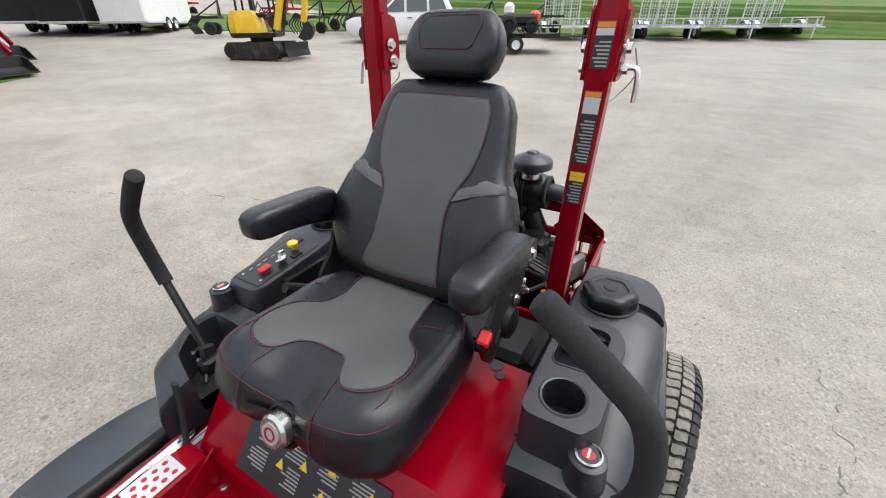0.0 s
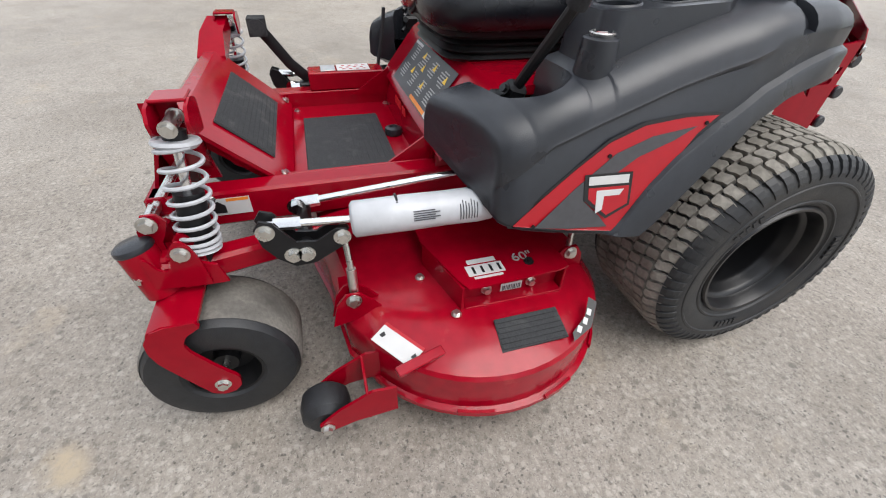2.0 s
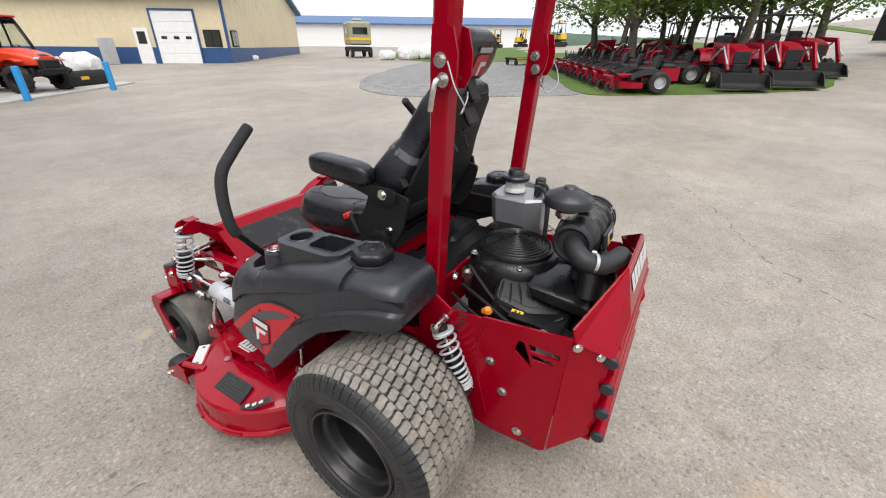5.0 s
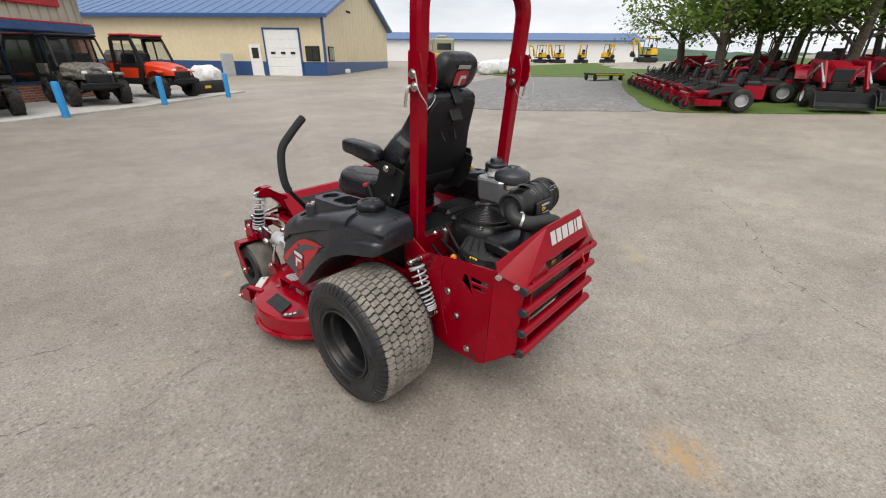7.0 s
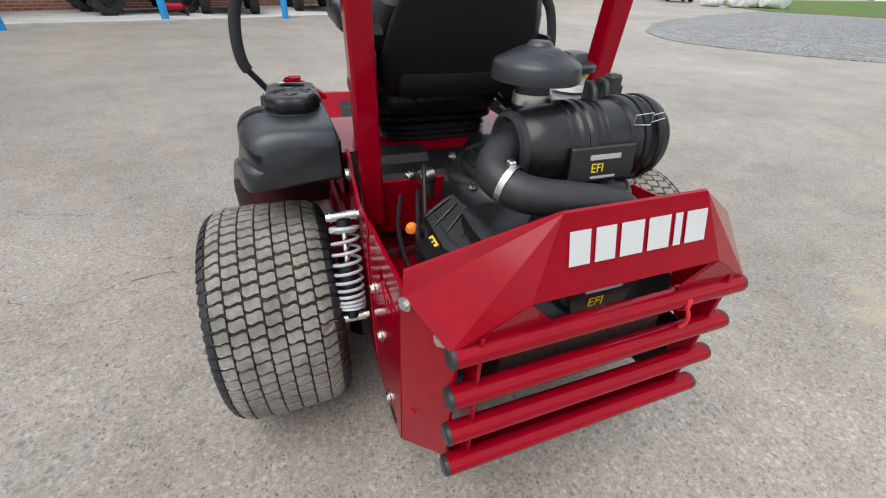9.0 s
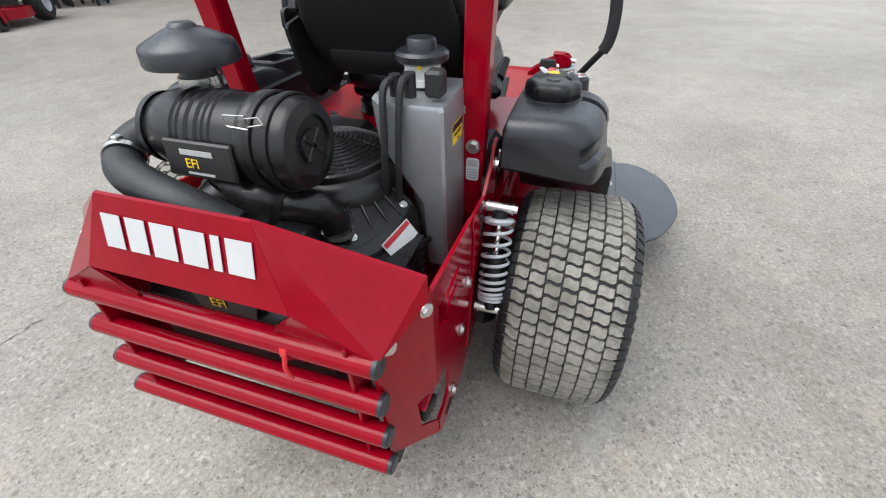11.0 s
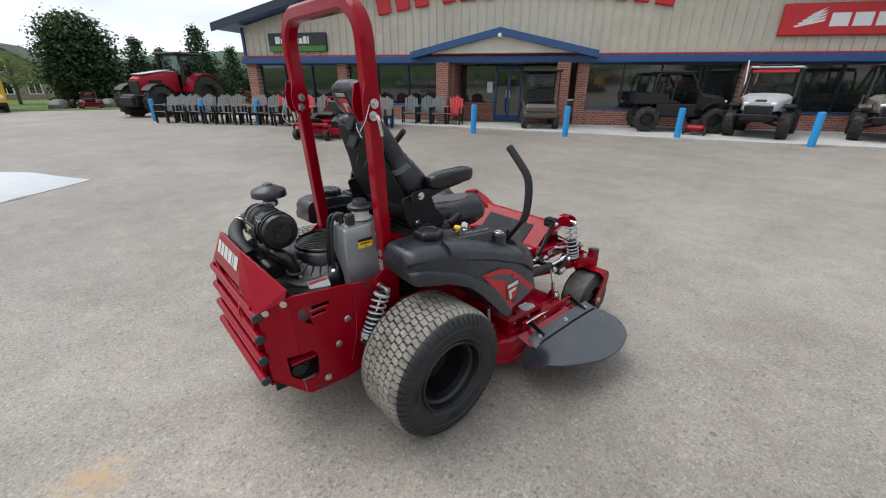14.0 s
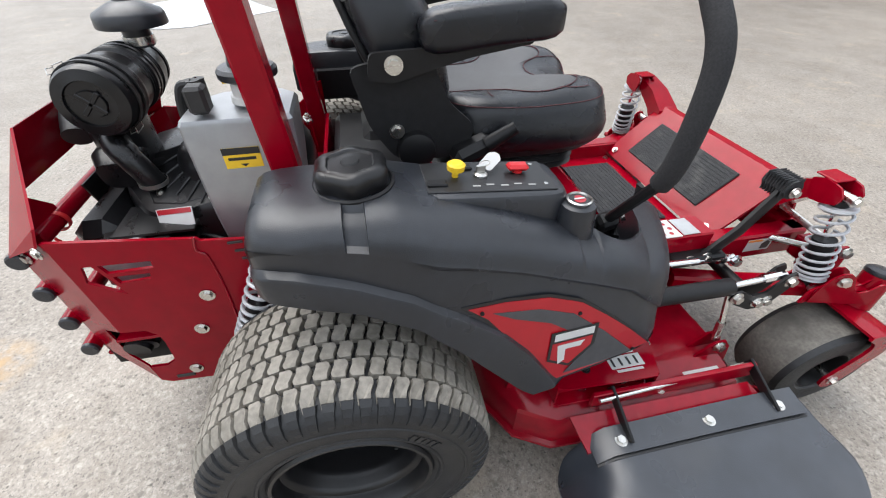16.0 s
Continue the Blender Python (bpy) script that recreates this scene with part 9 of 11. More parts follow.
# ---- chairs on the store front ----
def deck_chair(at, rz, mat, label):
    c = thing("patio_chair", label, "chair", at, rz, "poly-lumber chairs by the store")
    for i in range(6):
        part("seat_slat", Mesh().box((0, 0.22 - i * 0.085, 0.42 - i * 0.012), (0.50, 0.075, 0.022), ch=0.004), mat, c)
    for i in range(5):
        h = 0.62 - 0.05 * abs(i - 2)
        x = (i - 2) * 0.098
        m = Mesh().box((x, -0.30 - h * 0.13, 0.40 + h / 2), (0.088, 0.022, h), Euler((radians(14), 0, 0)).to_matrix(), ch=0.006)
        part("back_slat", m, mat, c)
    for s in (-1, 1):
        part("armrest", Mesh().box((s * 0.30, -0.02, 0.64), (0.10, 0.56, 0.024), ch=0.006), mat, c)
        part("leg", Mesh().box((s * 0.27, 0.20, 0.32), (0.045, 0.07, 0.64), ch=0.004), MACHINE_BLACK, c)
        part("leg", Mesh().box((s * 0.27, -0.27, 0.32), (0.045, 0.07, 0.64), Euler((radians(8), 0, 0)).to_matrix(), ch=0.004), MACHINE_BLACK, c)
        part("rail", Mesh().box((s * 0.27, -0.03, 0.37), (0.03, 0.50, 0.07), ch=0.004), MACHINE_BLACK, c)
    return c


protos = {}
rnd = random.Random(11)
row = "ggtgtgtsgtgtrsrgtrstgsrtgtgsgr"
for i, ch in enumerate(row):
    mat, lab = {"g": (CHAIR_GREY, "grey poly-lumber patio chair by the store"), "t": (TAN, "tan poly-lumber patio chair by the store"), "r": (RED_POLY, "red poly-lumber patio chair by the store"), "s": (SAGE, "grey-green poly-lumber patio chair by the store")}[ch]
    s = -15.2 + i * 0.365 if i < 26 else -5.6 + (i - 26) * 0.55
    off = 2.35 + (i % 2) * 0.75 + rnd.uniform(-0.1, 0.1) if i < 26 else 1.35
    at = by_store(s, off)
    rz = 34.9 + 180 + rnd.uniform(-14, 14)
    if ch in protos:
        copy_thing(protos[ch], pose(*at, 0, 0, rz))
    else:
        protos[ch] = deck_chair(at, rz, mat, lab)


# ---- vehicles ----
def wheel(parent, c, r, w, rim_mat, knobs=0, name="wheel"):
    c = Vector(c)
    prof = [(r * 0.56, -w / 2), (r * 0.86, -w / 2), (r * 0.97, -w * 0.40), (r, -w * 0.2), (r, w * 0.2), (r * 0.97, w * 0.40), (r * 0.86, w / 2), (r * 0.56, w / 2)]
    wh = part(name, Mesh().lathe(prof, c, (1, 0, 0), 28), TYRE_FAR, parent)
    s = 1 if c.x > 0 else -1
    part("rim", Mesh().lathe([(r * 0.57, w * 0.45), (r * 0.54, w * 0.48), (r * 0.45, w * 0.2), (r * 0.2, w * 0.25), (0, w * 0.28)], c, (s, 0, 0), 20), rim_mat, wh)
    if knobs:
        m = Mesh()
        for i in range(knobs):
            a = 2 * math.pi * i / knobs
            for k in (-1, 1):
                d = Vector((0, math.cos(a + k * 0.1), math.sin(a + k * 0.1)))
                m.box(c + d * r + Vector((k * w * 0.24, 0, 0)), (w * 0.46, r * 0.10, r * 0.09), Matrix.Rotation(a + k * 0.1 - math.pi / 2, 3, "X") @ Matrix.Rotation(0.5 * k, 3, "Z"))
        part("tread_lug", m, TYRE_FAR, wh, smooth=0)["kind"] = "stuff"
    return wh


def heading(hx, hy):
    return math.degrees(math.atan2(-hx, hy))


def utv(at, rz, body, label, roof=None, cab=False, bed=True, tall=1.90, rim=MACHINE_BLACK, length=2.9, rear_cover=False):
    u = thing("utility_vehicle", label, "utility vehicle", at, rz, "side-by-sides by the store")
    L = length / 2
    m = Mesh().box((0, 0, 0.56), (0.80, length * 0.86, 0.26), ch=0.05).box((0, -0.1, 0.52), (1.20, 1.15, 0.12), ch=0.03)
    part("chassis", m, MACHINE_BLACK, u)
    # hood: sloping nose
    sec = lambda y, w, z0, z1: [Vector((x * w, y, z)) for x, z in ((-1, z0), (-1, z1 - 0.10), (-0.8, z1 - 0.02), (-0.3, z1), (0.3, z1), (0.8, z1 - 0.02), (1, z1 - 0.10), (1, z0))]
    m = Mesh().loft([sec(0.42, 0.58, 0.66, 1.18), sec(0.80, 0.50, 0.70, 1.13), sec(1.15, 0.42, 0.74, 1.07), sec(L, 0.34, 0.74, 0.96)])
    hood = part("hood", m, body, u, smooth=45)
    m = Mesh().box((0, L - 0.02, 0.76), (0.66, 0.10, 0.26), ch=0.04)
    m.box((0, L + 0.05, 0.56), (0.80, 0.08, 0.14), ch=0.03)
    m.box((0, L - 0.22, 1.02), (0.26, 0.40, 0.03), Euler((radians(-14), 0, 0)).to_matrix(), ch=0.01)
    part("grille", m, MACHINE_BLACK, hood)
    for s in (-1, 1):
        part("headlight", Mesh().box((s * 0.30, L - 0.02, 0.92), (0.14, 0.06, 0.07), ch=0.02), WHITE_PAINT, hood)
        m = Mesh().loft([[Vector((s * (0.50 + x), 0.98 + 0.48 * math.cos(a), 0.44 + 0.48 * math.sin(a))) for x in (0, 0.24)] + [Vector((s * (0.50 + x), 0.98 + 0.45 * math.cos(a), 0.44 + 0.45 * math.sin(a))) for x in (0.24, 0)] for a in [radians(q) for q in range(60, 165, 15)]])
        part("mudguard", m, MACHINE_BLACK if roof is PALE_GREY else body, u, smooth=45)
        m = Mesh().box((s * 0.66, -0.15, 0.66), (0.06, 1.1, 0.36), ch=0.02)
        part("door", m, MACHINE_BLACK, u)
        wheel(u, (s * 0.63, 0.98, 0.37), 0.37, 0.26, rim, 14)
        wheel(u, (s * 0.63, -0.92, 0.37), 0.37, 0.28, rim, 14)
        m = Mesh().cyl((s * 0.15, 0.92, 0.42), (s * 0.52, 0.92, 0.34), 0.035, n=8).cyl((s * 0.15, 0.85, 0.55), (s * 0.50, 0.92, 0.45), 0.03, n=8)
        part("suspension_arm", m, MACHINE_BLACK, u)
    # cage
    m = Mesh()
    for s in (-1, 1):
        m.tube(smooth_path([(s * 0.62, 0.50, 1.06), (s * 0.58, 0.18, tall - 0.08), (s * 0.56, 0.0, tall - 0.03), (s * 0.56, -0.65, tall - 0.03), (s * 0.60, -0.80, tall - 0.2), (s * 0.64, -0.85, 0.8)], 4), 0.03, 8)
        m.cyl((s * 0.58, -0.25, tall - 0.04), (s * 0.64, -0.30, 0.75), 0.028, n=8)
    for y, z in ((0.16, tall - 0.06), (-0.70, tall - 0.04)):
        m.cyl((-0.57, y, z), (0.57, y, z), 0.028, n=8)
    part("roll_cage", m, MACHINE_BLACK, u)
    if roof:
        part("roof", Mesh().box((0, -0.25, tall + 0.02), (1.22, 1.05, 0.06), ch=0.025), roof, u)
    m = Mesh().loft([[Vector((x * w, y, z)) for x in (-1, 1)] + [Vector((x * w, y - 0.02, z)) for x in (1, -1)] for w, y, z in ((0.60, 0.50, 1.08), (0.55, 0.18, tall - 0.10))])
    part("windscreen", m, CLEAR, u, "clear plastic windscreen", smooth=0).visible_shadow = False
    if cab:
        for s in (-1, 1):
            lean = lambda u2, v, d, s=s: (s * (0.645 - (v - 1.0) * 0.07 + d), u2, v)
            opening = [(0.36, 1.12), (0.12, tall - 0.17), (-0.66, tall - 0.17), (-0.70, 1.10)]
            side_frame = part("cab_door", Mesh().plate([(0.50, 1.04), (0.18, tall - 0.06), (-0.80, tall - 0.06), (-0.84, 0.80), (-0.60, 0.52), (0.42, 0.52)], lean, 0.03, [opening]), MACHINE_BLACK, u, "black framed cab door", smooth=0)
            part("door_glass", Mesh().plate(opening, lambda a, b, d, f=lean: f(a, b, 0.012 + d * 0.2), 0.03), CLEAR, side_frame, smooth=0).visible_shadow = False
            part("door_panel", Mesh().plate([(0.30, 0.98), (-0.55, 0.98), (-0.50, 0.66), (0.24, 0.66)], lambda a, b, d, f=lean: f(a, b, 0.031 + d), 0.01), body, side_frame, "painted door panel", smooth=0)
        part("rear_glass", Mesh().box((0, -0.80, 1.36), (1.10, 0.02, 0.75)), CLEAR, u, smooth=0).visible_shadow = False
    for s in (-1, 1):
        m = Mesh().box((s * 0.30, -0.30, 0.86), (0.48, 0.46, 0.14), ch=0.05).box((s * 0.30, -0.56, 1.15), (0.48, 0.14, 0.56), Euler((radians(-10), 0, 0)).to_matrix(), ch=0.05)
        part("seat", m, MACHINE_BLACK, u)
    m = Mesh().lathe([(0.16, -0.012), (0.175, 0), (0.16, 0.012), (0.148, 0)], (-0.30, 0.16, 1.12), (0, -0.8, 0.6), 20, True)
    part("steering_wheel", m, MACHINE_BLACK, u)
    if bed:
        m = Mesh().box((0, -L + 0.45, 0.84), (1.28, 0.9, 0.06), ch=0.01)
        for s in (-1, 1):
            m.box((s * 0.64, -L + 0.45, 0.98), (0.05, 0.9, 0.28), ch=0.01)
        m.box((0, -L + 0.02, 0.98), (1.28, 0.05, 0.28), ch=0.01)
        part("cargo_bed", m, body, u)
        if rear_cover:
            part("bed_cover", Mesh().box((0, -L + 0.45, 1.28), (1.2, 0.85, 0.5), ch=0.15), TAN, u, "tan cover over the cargo bed")
    m = Mesh().tube(smooth_path([(-0.5, L + 0.02, 0.5), (-0.42, L + 0.16, 0.62), (0.42, L + 0.16, 0.62), (0.5, L + 0.02, 0.5)], 4), 0.025, 8)
    m.cyl((-0.3, L + 0.15, 0.62), (-0.3, L + 0.08, 0.86), 0.02, n=8).cyl((0.3, L + 0.15, 0.62), (0.3, L + 0.08, 0.86), 0.02, n=8)
    part("brush_guard", m, MACHINE_BLACK, u)
    return u


G = lambda x, y: (x, y, terrain(x, y) + (0.05 if (Vector((x, y)) - STORE).dot(SN) < 3.2 else 0))
white_utv = utv(G(-1.55, 14.75), heading(0.10, -1), PALE_GREY, "silver sport side-by-side with a light bar by the store", roof=PALE_GREY, bed=False, tall=1.84)
part("light_bar", Mesh().box((0, 0.22, 1.90), (0.8, 0.08, 0.08), ch=0.02), MACHINE_BLACK, white_utv)
part("visor_band", Mesh().box((0, 0.27, 1.76), (1.06, 0.02, 0.07)), SIGN_RED, white_utv)
part("flag_whip", Mesh().cyl((0.60, 0.35, 1.0), (0.68, 0.30, 2.05), 0.02, n=8), WHITE_PAINT, white_utv, "white flag whip")
utv(G(1.00, 16.25), heading(0.12, -1), CAMO, "camouflage utility side-by-side by the store", roof=MACHINE_BLACK, tall=1.88)
utv(G(3.15, 17.35), heading(0.42, -0.9), ORANGE_PAINT, "orange and black utility vehicle with a closed cab", roof=SIGN_RED, cab=True, tall=1.98, rear_cover=True)
blk = by_store(3.3, 1.25)
utv((blk[0], blk[1], blk[2] + 0.05), 34.9 - 90, MACHINE_BLACK, "black utility side-by-side beside the shop window", roof=MACHINE_BLACK, tall=1.72, length=2.6)


def golf_cart(at, rz):
    g = thing("golf_cart", "brown golf cart with a dark roof at the entrance", "golf cart", at, rz)
    m = Mesh().box((0, 0, 0.45), (1.10, 2.1, 0.22), ch=0.06)
    m.box((0, 0.85, 0.62), (1.08, 0.45, 0.30), ch=0.10)
    m.box((0, -0.65, 0.66), (1.12, 0.80, 0.28), ch=0.06)
    part("body", m, CART_BROWN, g)
    part("bumper", Mesh().box((0, -1.10, 0.42), (1.0, 0.08, 0.14), ch=0.03), PALE_GREY, g, "pale grey rear bumper")
    part("seat", Mesh().box((0, -0.30, 0.82), (1.0, 0.5, 0.12), ch=0.05).box((0, -0.58, 1.02), (1.0, 0.12, 0.40), ch=0.05), MACHINE_BLACK, g)
    part("rear_seat", Mesh().box((0, -0.95, 0.80), (1.0, 0.4, 0.10), ch=0.04).box((0, -0.75, 1.02), (1.0, 0.10, 0.34), ch=0.04), MACHINE_BLACK, g)
    part("roof", Mesh().box((0, -0.20, 1.78), (1.20, 1.9, 0.07), ch=0.03), MACHINE_BLACK, g)
    m = Mesh()
    for s in (-1, 1):
        m.cyl((s * 0.52, 0.70, 0.70), (s * 0.54, 0.50, 1.76), 0.018, n=8).cyl((s * 0.52, -0.80, 0.80), (s * 0.54, -0.85, 1.76), 0.018, n=8)
    part("roof_post", m, MACHINE_BLACK, g)
    part("windscreen", Mesh().box((0, 0.62, 1.22), (1.0, 0.015, 0.9), Euler((radians(11), 0, 0)).to_matrix()), CLEAR, g, smooth=0).visible_shadow = False
    part("bag_rack", Mesh().box((0, -1.18, 0.55), (0.9, 0.25, 0.03)).box((0, -1.25, 0.80), (0.9, 0.02, 0.40)), MACHINE_BLACK, g)
    for s in (-1, 1):
        for y in (0.80, -0.72):
            wheel(g, (s * 0.50, y, 0.23), 0.23, 0.20, PALE_GREY)
    return g


gp = by_store(-0.95, 1.15)
golf_cart((gp[0], gp[1], gp[2] + 0.05), 34.9 + 180 + 6)


def big_tractor(at, rz):
    t = thing("farm_tractor", "large red farm tractor with a glass cab beside the store", "tractor", at, rz)
    m = Mesh().box((0, -1.1, 0.95), (0.6, 3.4, 0.5), ch=0.05).box((0, 1.35, 0.75), (0.9, 0.5, 0.55), ch=0.08)
    part("chassis", m, MACHINE_BLACK, t)
    sec = lambda y, w, z0, z1: [Vector((x * w, y, z)) for x, z in ((-1, z0), (-1, z1 - 0.18), (-0.75, z1 - 0.03), (0, z1), (0.75, z1 - 0.03), (1, z1 - 0.18), (1, z0))]
    hood = part("hood", Mesh().loft([sec(-0.75, 0.46, 1.1, 2.02), sec(0.2, 0.44, 1.05, 1.93), sec(0.9, 0.40, 1.0, 1.80), sec(1.15, 0.34, 1.0, 1.66)]), MACHINE_RED, t, smooth=45)
    part("grille", Mesh().box((0, 1.17, 1.30), (0.6, 0.06, 0.55), ch=0.02).box((0.47, 0.45, 1.4), (0.02, 0.6, 0.4)).box((-0.47, 0.45, 1.4), (0.02, 0.6, 0.4)), MACHINE_BLACK, hood)
    part("hood_stripe", Mesh().box((0, 0.22, 1.945), (0.66, 1.5, 0.03), Euler((radians(-8), 0, 0)).to_matrix(), ch=0.01), PALE_GREY, hood)
    m = Mesh()
    for s in (-1, 1):
        for y0, y1 in ((-0.75, -0.95), (-2.05, -1.95)):
            m.cyl((s * 0.72, y0, 1.35), (s * 0.68, y1, 2.72), 0.05, n=8)
    cab = part("cab_frame", m, MACHINE_BLACK, t)
    for s in (-1, 1):
        part("cab_glass", Mesh().box((s * 0.70, -1.42, 2.02), (0.02, 1.10, 1.30), Euler((0, radians(-s * 2), 0)).to_matrix()), CLEAR, cab, smooth=0).visible_shadow = False
    part("windscreen", Mesh().box((0, -0.86, 2.02), (1.32, 0.02, 1.35), Euler((radians(8), 0, 0)).to_matrix()), CLEAR, cab, smooth=0).visible_shadow = False
    part("rear_glass", Mesh().box((0, -1.99, 2.05), (1.32, 0.02, 1.25)), CLEAR, cab, smooth=0).visible_shadow = False
    part("cab_seat", Mesh().box((0, -1.55, 1.62), (0.55, 0.50, 0.16), ch=0.05).box((0, -1.78, 1.98), (0.52, 0.14, 0.70), ch=0.05), MACHINE_BLACK, t, "black cab seat")
    part("dashboard", Mesh().box((0, -1.00, 1.62), (0.70, 0.24, 0.50), ch=0.06).lathe([(0.18, -0.012), (0.20, 0), (0.18, 0.012), (0.17, 0)], (0, -1.16, 1.98), (0, -0.6, 0.8), 20, True), MACHINE_BLACK, t)
    part("cab_floor", Mesh().box((0, -1.42, 1.38), (1.36, 1.15, 0.10)), MACHINE_BLACK, t)
    part("cab_roof", Mesh().box((0, -1.40, 2.78), (1.50, 1.60, 0.14), ch=0.06), MACHINE_BLACK, t, "dark cab roof")
    m = Mesh().cyl((0.55, -0.70, 1.8), (0.55, -0.70, 2.75), 0.06, n=12)
    part("exhaust", m, MACHINE_BLACK, t)
    m = Mesh()
    for s in (-1, 1):
        m.box((s * 0.98, -0.80, 2.20), (0.06, 0.12, 0.32), ch=0.02).cyl((s * 0.70, -0.85, 2.35), (s * 0.98, -0.80, 2.35), 0.015, n=6)
    part("mirror", m, MACHINE_BLACK, t)
    for s in (-1, 1):
        prof = []
        for a in range(10, 150, 14):
            prof.append((radians(a)))
        m = Mesh().loft([[Vector((s * (0.55 + x), -1.75 + r * math.cos(a), 0.92 + r * math.sin(a))) for x, r in ((0, 1.0), (0.62, 1.0), (0.62, 0.94), (0, 0.94))] for a in prof])
        part("rear_fender", m, MACHINE_RED, t, smooth=45)
        m = Mesh().loft([[Vector((s * (0.60 + x), 0.78 + r * math.cos(a), 0.68 + r * math.sin(a))) for x, r in ((0, 0.78), (0.5, 0.78), (0.5, 0.74), (0, 0.74))] for a in [radians(q) for q in range(40, 160, 16)]])
        part("front_fender", m, MACHINE_BLACK, t, smooth=45)
        wheel(t, (s * 0.90, -1.75, 0.92), 0.92, 0.55, MACHINE_BLACK, 20, "rear_wheel")
        wheel(t, (s * 0.88, 0.78, 0.68), 0.68, 0.46, MACHINE_BLACK, 18, "front_wheel")
        part("cab_step", Mesh().box((s * 0.72, -0.95, 0.75), (0.30, 0.40, 0.06)).box((s * 0.74, -0.95, 1.05), (0.28, 0.35, 0.05)), MACHINE_BLACK, t)
    part("front_weight", Mesh().box((0, 1.55, 0.72), (0.80, 0.34, 0.40), ch=0.06), MACHINE_BLACK, t)
    return t


big_tractor((-22.8, 2.5, terrain(-22.8, 2.5)), heading(0.50, -0.86))

# ---- parked machines on the grass ----
def at_ground(x, y, lift=0.0):
    return (x, y, terrain(x, y) + lift)


def small_mower(at, rz, label="red and black zero-turn mower parked in a row", rops=True):
    g = thing("parked_mower", label, "mower", at, rz, "mowers in a row on the grass")
    sec = [(-0.62, 0.30), (-0.66, 0.62), (-0.50, 0.90), (0.50, 0.90), (0.66, 0.62), (0.62, 0.30), (0.3, 0.22), (-0.3, 0.22)]
    part("deck", Mesh().plate(sec, lambda u, v, d: (u, v, 0.13 + d), 0.15), MACHINE_RED, g)
    m = Mesh().box((0, 0.32, 0.42), (0.50, 1.20, 0.10), ch=0.02).box((0, -0.62, 0.50), (0.86, 0.06, 0.34), ch=0.02)
    m.box((-0.42, -0.40, 0.48), (0.04, 0.5, 0.32)).box((0.42, -0.40, 0.48), (0.04, 0.5, 0.32))
    m.box((0, 1.10, 0.40), (1.0, 0.08, 0.08), ch=0.02)
    part("frame", m, MACHINE_RED, g)
    part("footrest", Mesh().box((0, 0.98, 0.48), (0.52, 0.36, 0.03), Euler((radians(25), 0, 0)).to_matrix(), ch=0.01), MACHINE_BLACK, g)
    part("seat", Mesh().box((0, 0.12, 0.60), (0.50, 0.50, 0.12), ch=0.05), MACHINE_BLACK, g)
    part("seat_back", Mesh().box((0, -0.16, 0.78), (0.46, 0.11, 0.36), Euler((radians(10), 0, 0)).to_matrix(), ch=0.05), MACHINE_BLACK, g)
    part("engine", Mesh().box((0, -0.42, 0.62), (0.48, 0.40, 0.26), ch=0.06).cyl((0, -0.42, 0.74), (0, -0.42, 0.80), 0.17, n=14), MACHINE_BLACK, g)
    for s in (-1, 1):
        m = Mesh().loft([[Vector((s * (0.30 + x), y, z + dz)) for x, dz in ((0, -0.12), (0, 0), (0.14, 0.02), (0.27, -0.03), (0.29, -0.12))] for y, z in ((-0.22, 0.54), (-0.05, 0.60), (0.25, 0.60), (0.48, 0.53), (0.62, 0.44))])
        part("fender", m, MACHINE_BLACK, g, smooth=45)
        m = Mesh().tube(smooth_path([(s * 0.40, 0.42, 0.52), (s * 0.44, 0.48, 0.72), (s * 0.46, 0.46, 0.84)], 3), 0.018, 6)
        part("lever", m, MACHINE_BLACK, g)
        wheel(g, (s * 0.56, -0.12, 0.28), 0.28, 0.26, PALE_GREY, name="rear_wheel")
        c = wheel(g, (s * 0.46, 1.14, 0.14), 0.14, 0.12, MACHINE_BLACK, name="caster_wheel")
        part("caster_fork", Mesh().box((s * 0.54, 1.12, 0.24), (0.02, 0.06, 0.24)).box((s * 0.38, 1.12, 0.24), (0.02, 0.06, 0.24)).box((s * 0.46, 1.11, 0.36), (0.18, 0.06, 0.03)), MACHINE_RED, g)
    if rops:
        m = Mesh().tube(smooth_path([(-0.40, -0.38, 0.45), (-0.40, -0.42, 0.95), (-0.36, -0.66, 1.02), (0.36, -0.66, 1.02), (0.40, -0.42, 0.95), (0.40, -0.38, 0.45)], 3), 0.026, 8)
        part("roll_bar", m, MACHINE_RED, g)
    return g


mower_a = small_mower(at_ground(12.45, 0.98, 0.03), heading(-0.42, 0.91), rops=False)
mower_b = small_mower(at_ground(13.65, 1.62, 0.03), heading(-0.30, 0.95), "red and black zero-turn mower with a folded roll bar", True)
rnd = random.Random(5)
for i in range(2, 8):
    x, y = 12.45 + 1.18 * i, 0.98 + 0.62 * i
    copy_thing((mower_a, mower_b)[i % 2], pose(*at_ground(x, y, 0.03), 0, 0, heading(-0.40 + rnd.uniform(-0.08, 0.08), 0.9)))
for i in range(7):
    x, y = 15.0 + 1.25 * i, 0.35 + 0.55 * i
    copy_thing((mower_b, mower_a)[i % 2], pose(*at_ground(x, y, 0.03), 0, 0, heading(-0.30 + rnd.uniform(-0.1, 0.1), 0.95)))
copy_thing(mower_b, pose(*at_ground(-9.65, 4.8), 0, 0, heading(0.55, -0.83)))


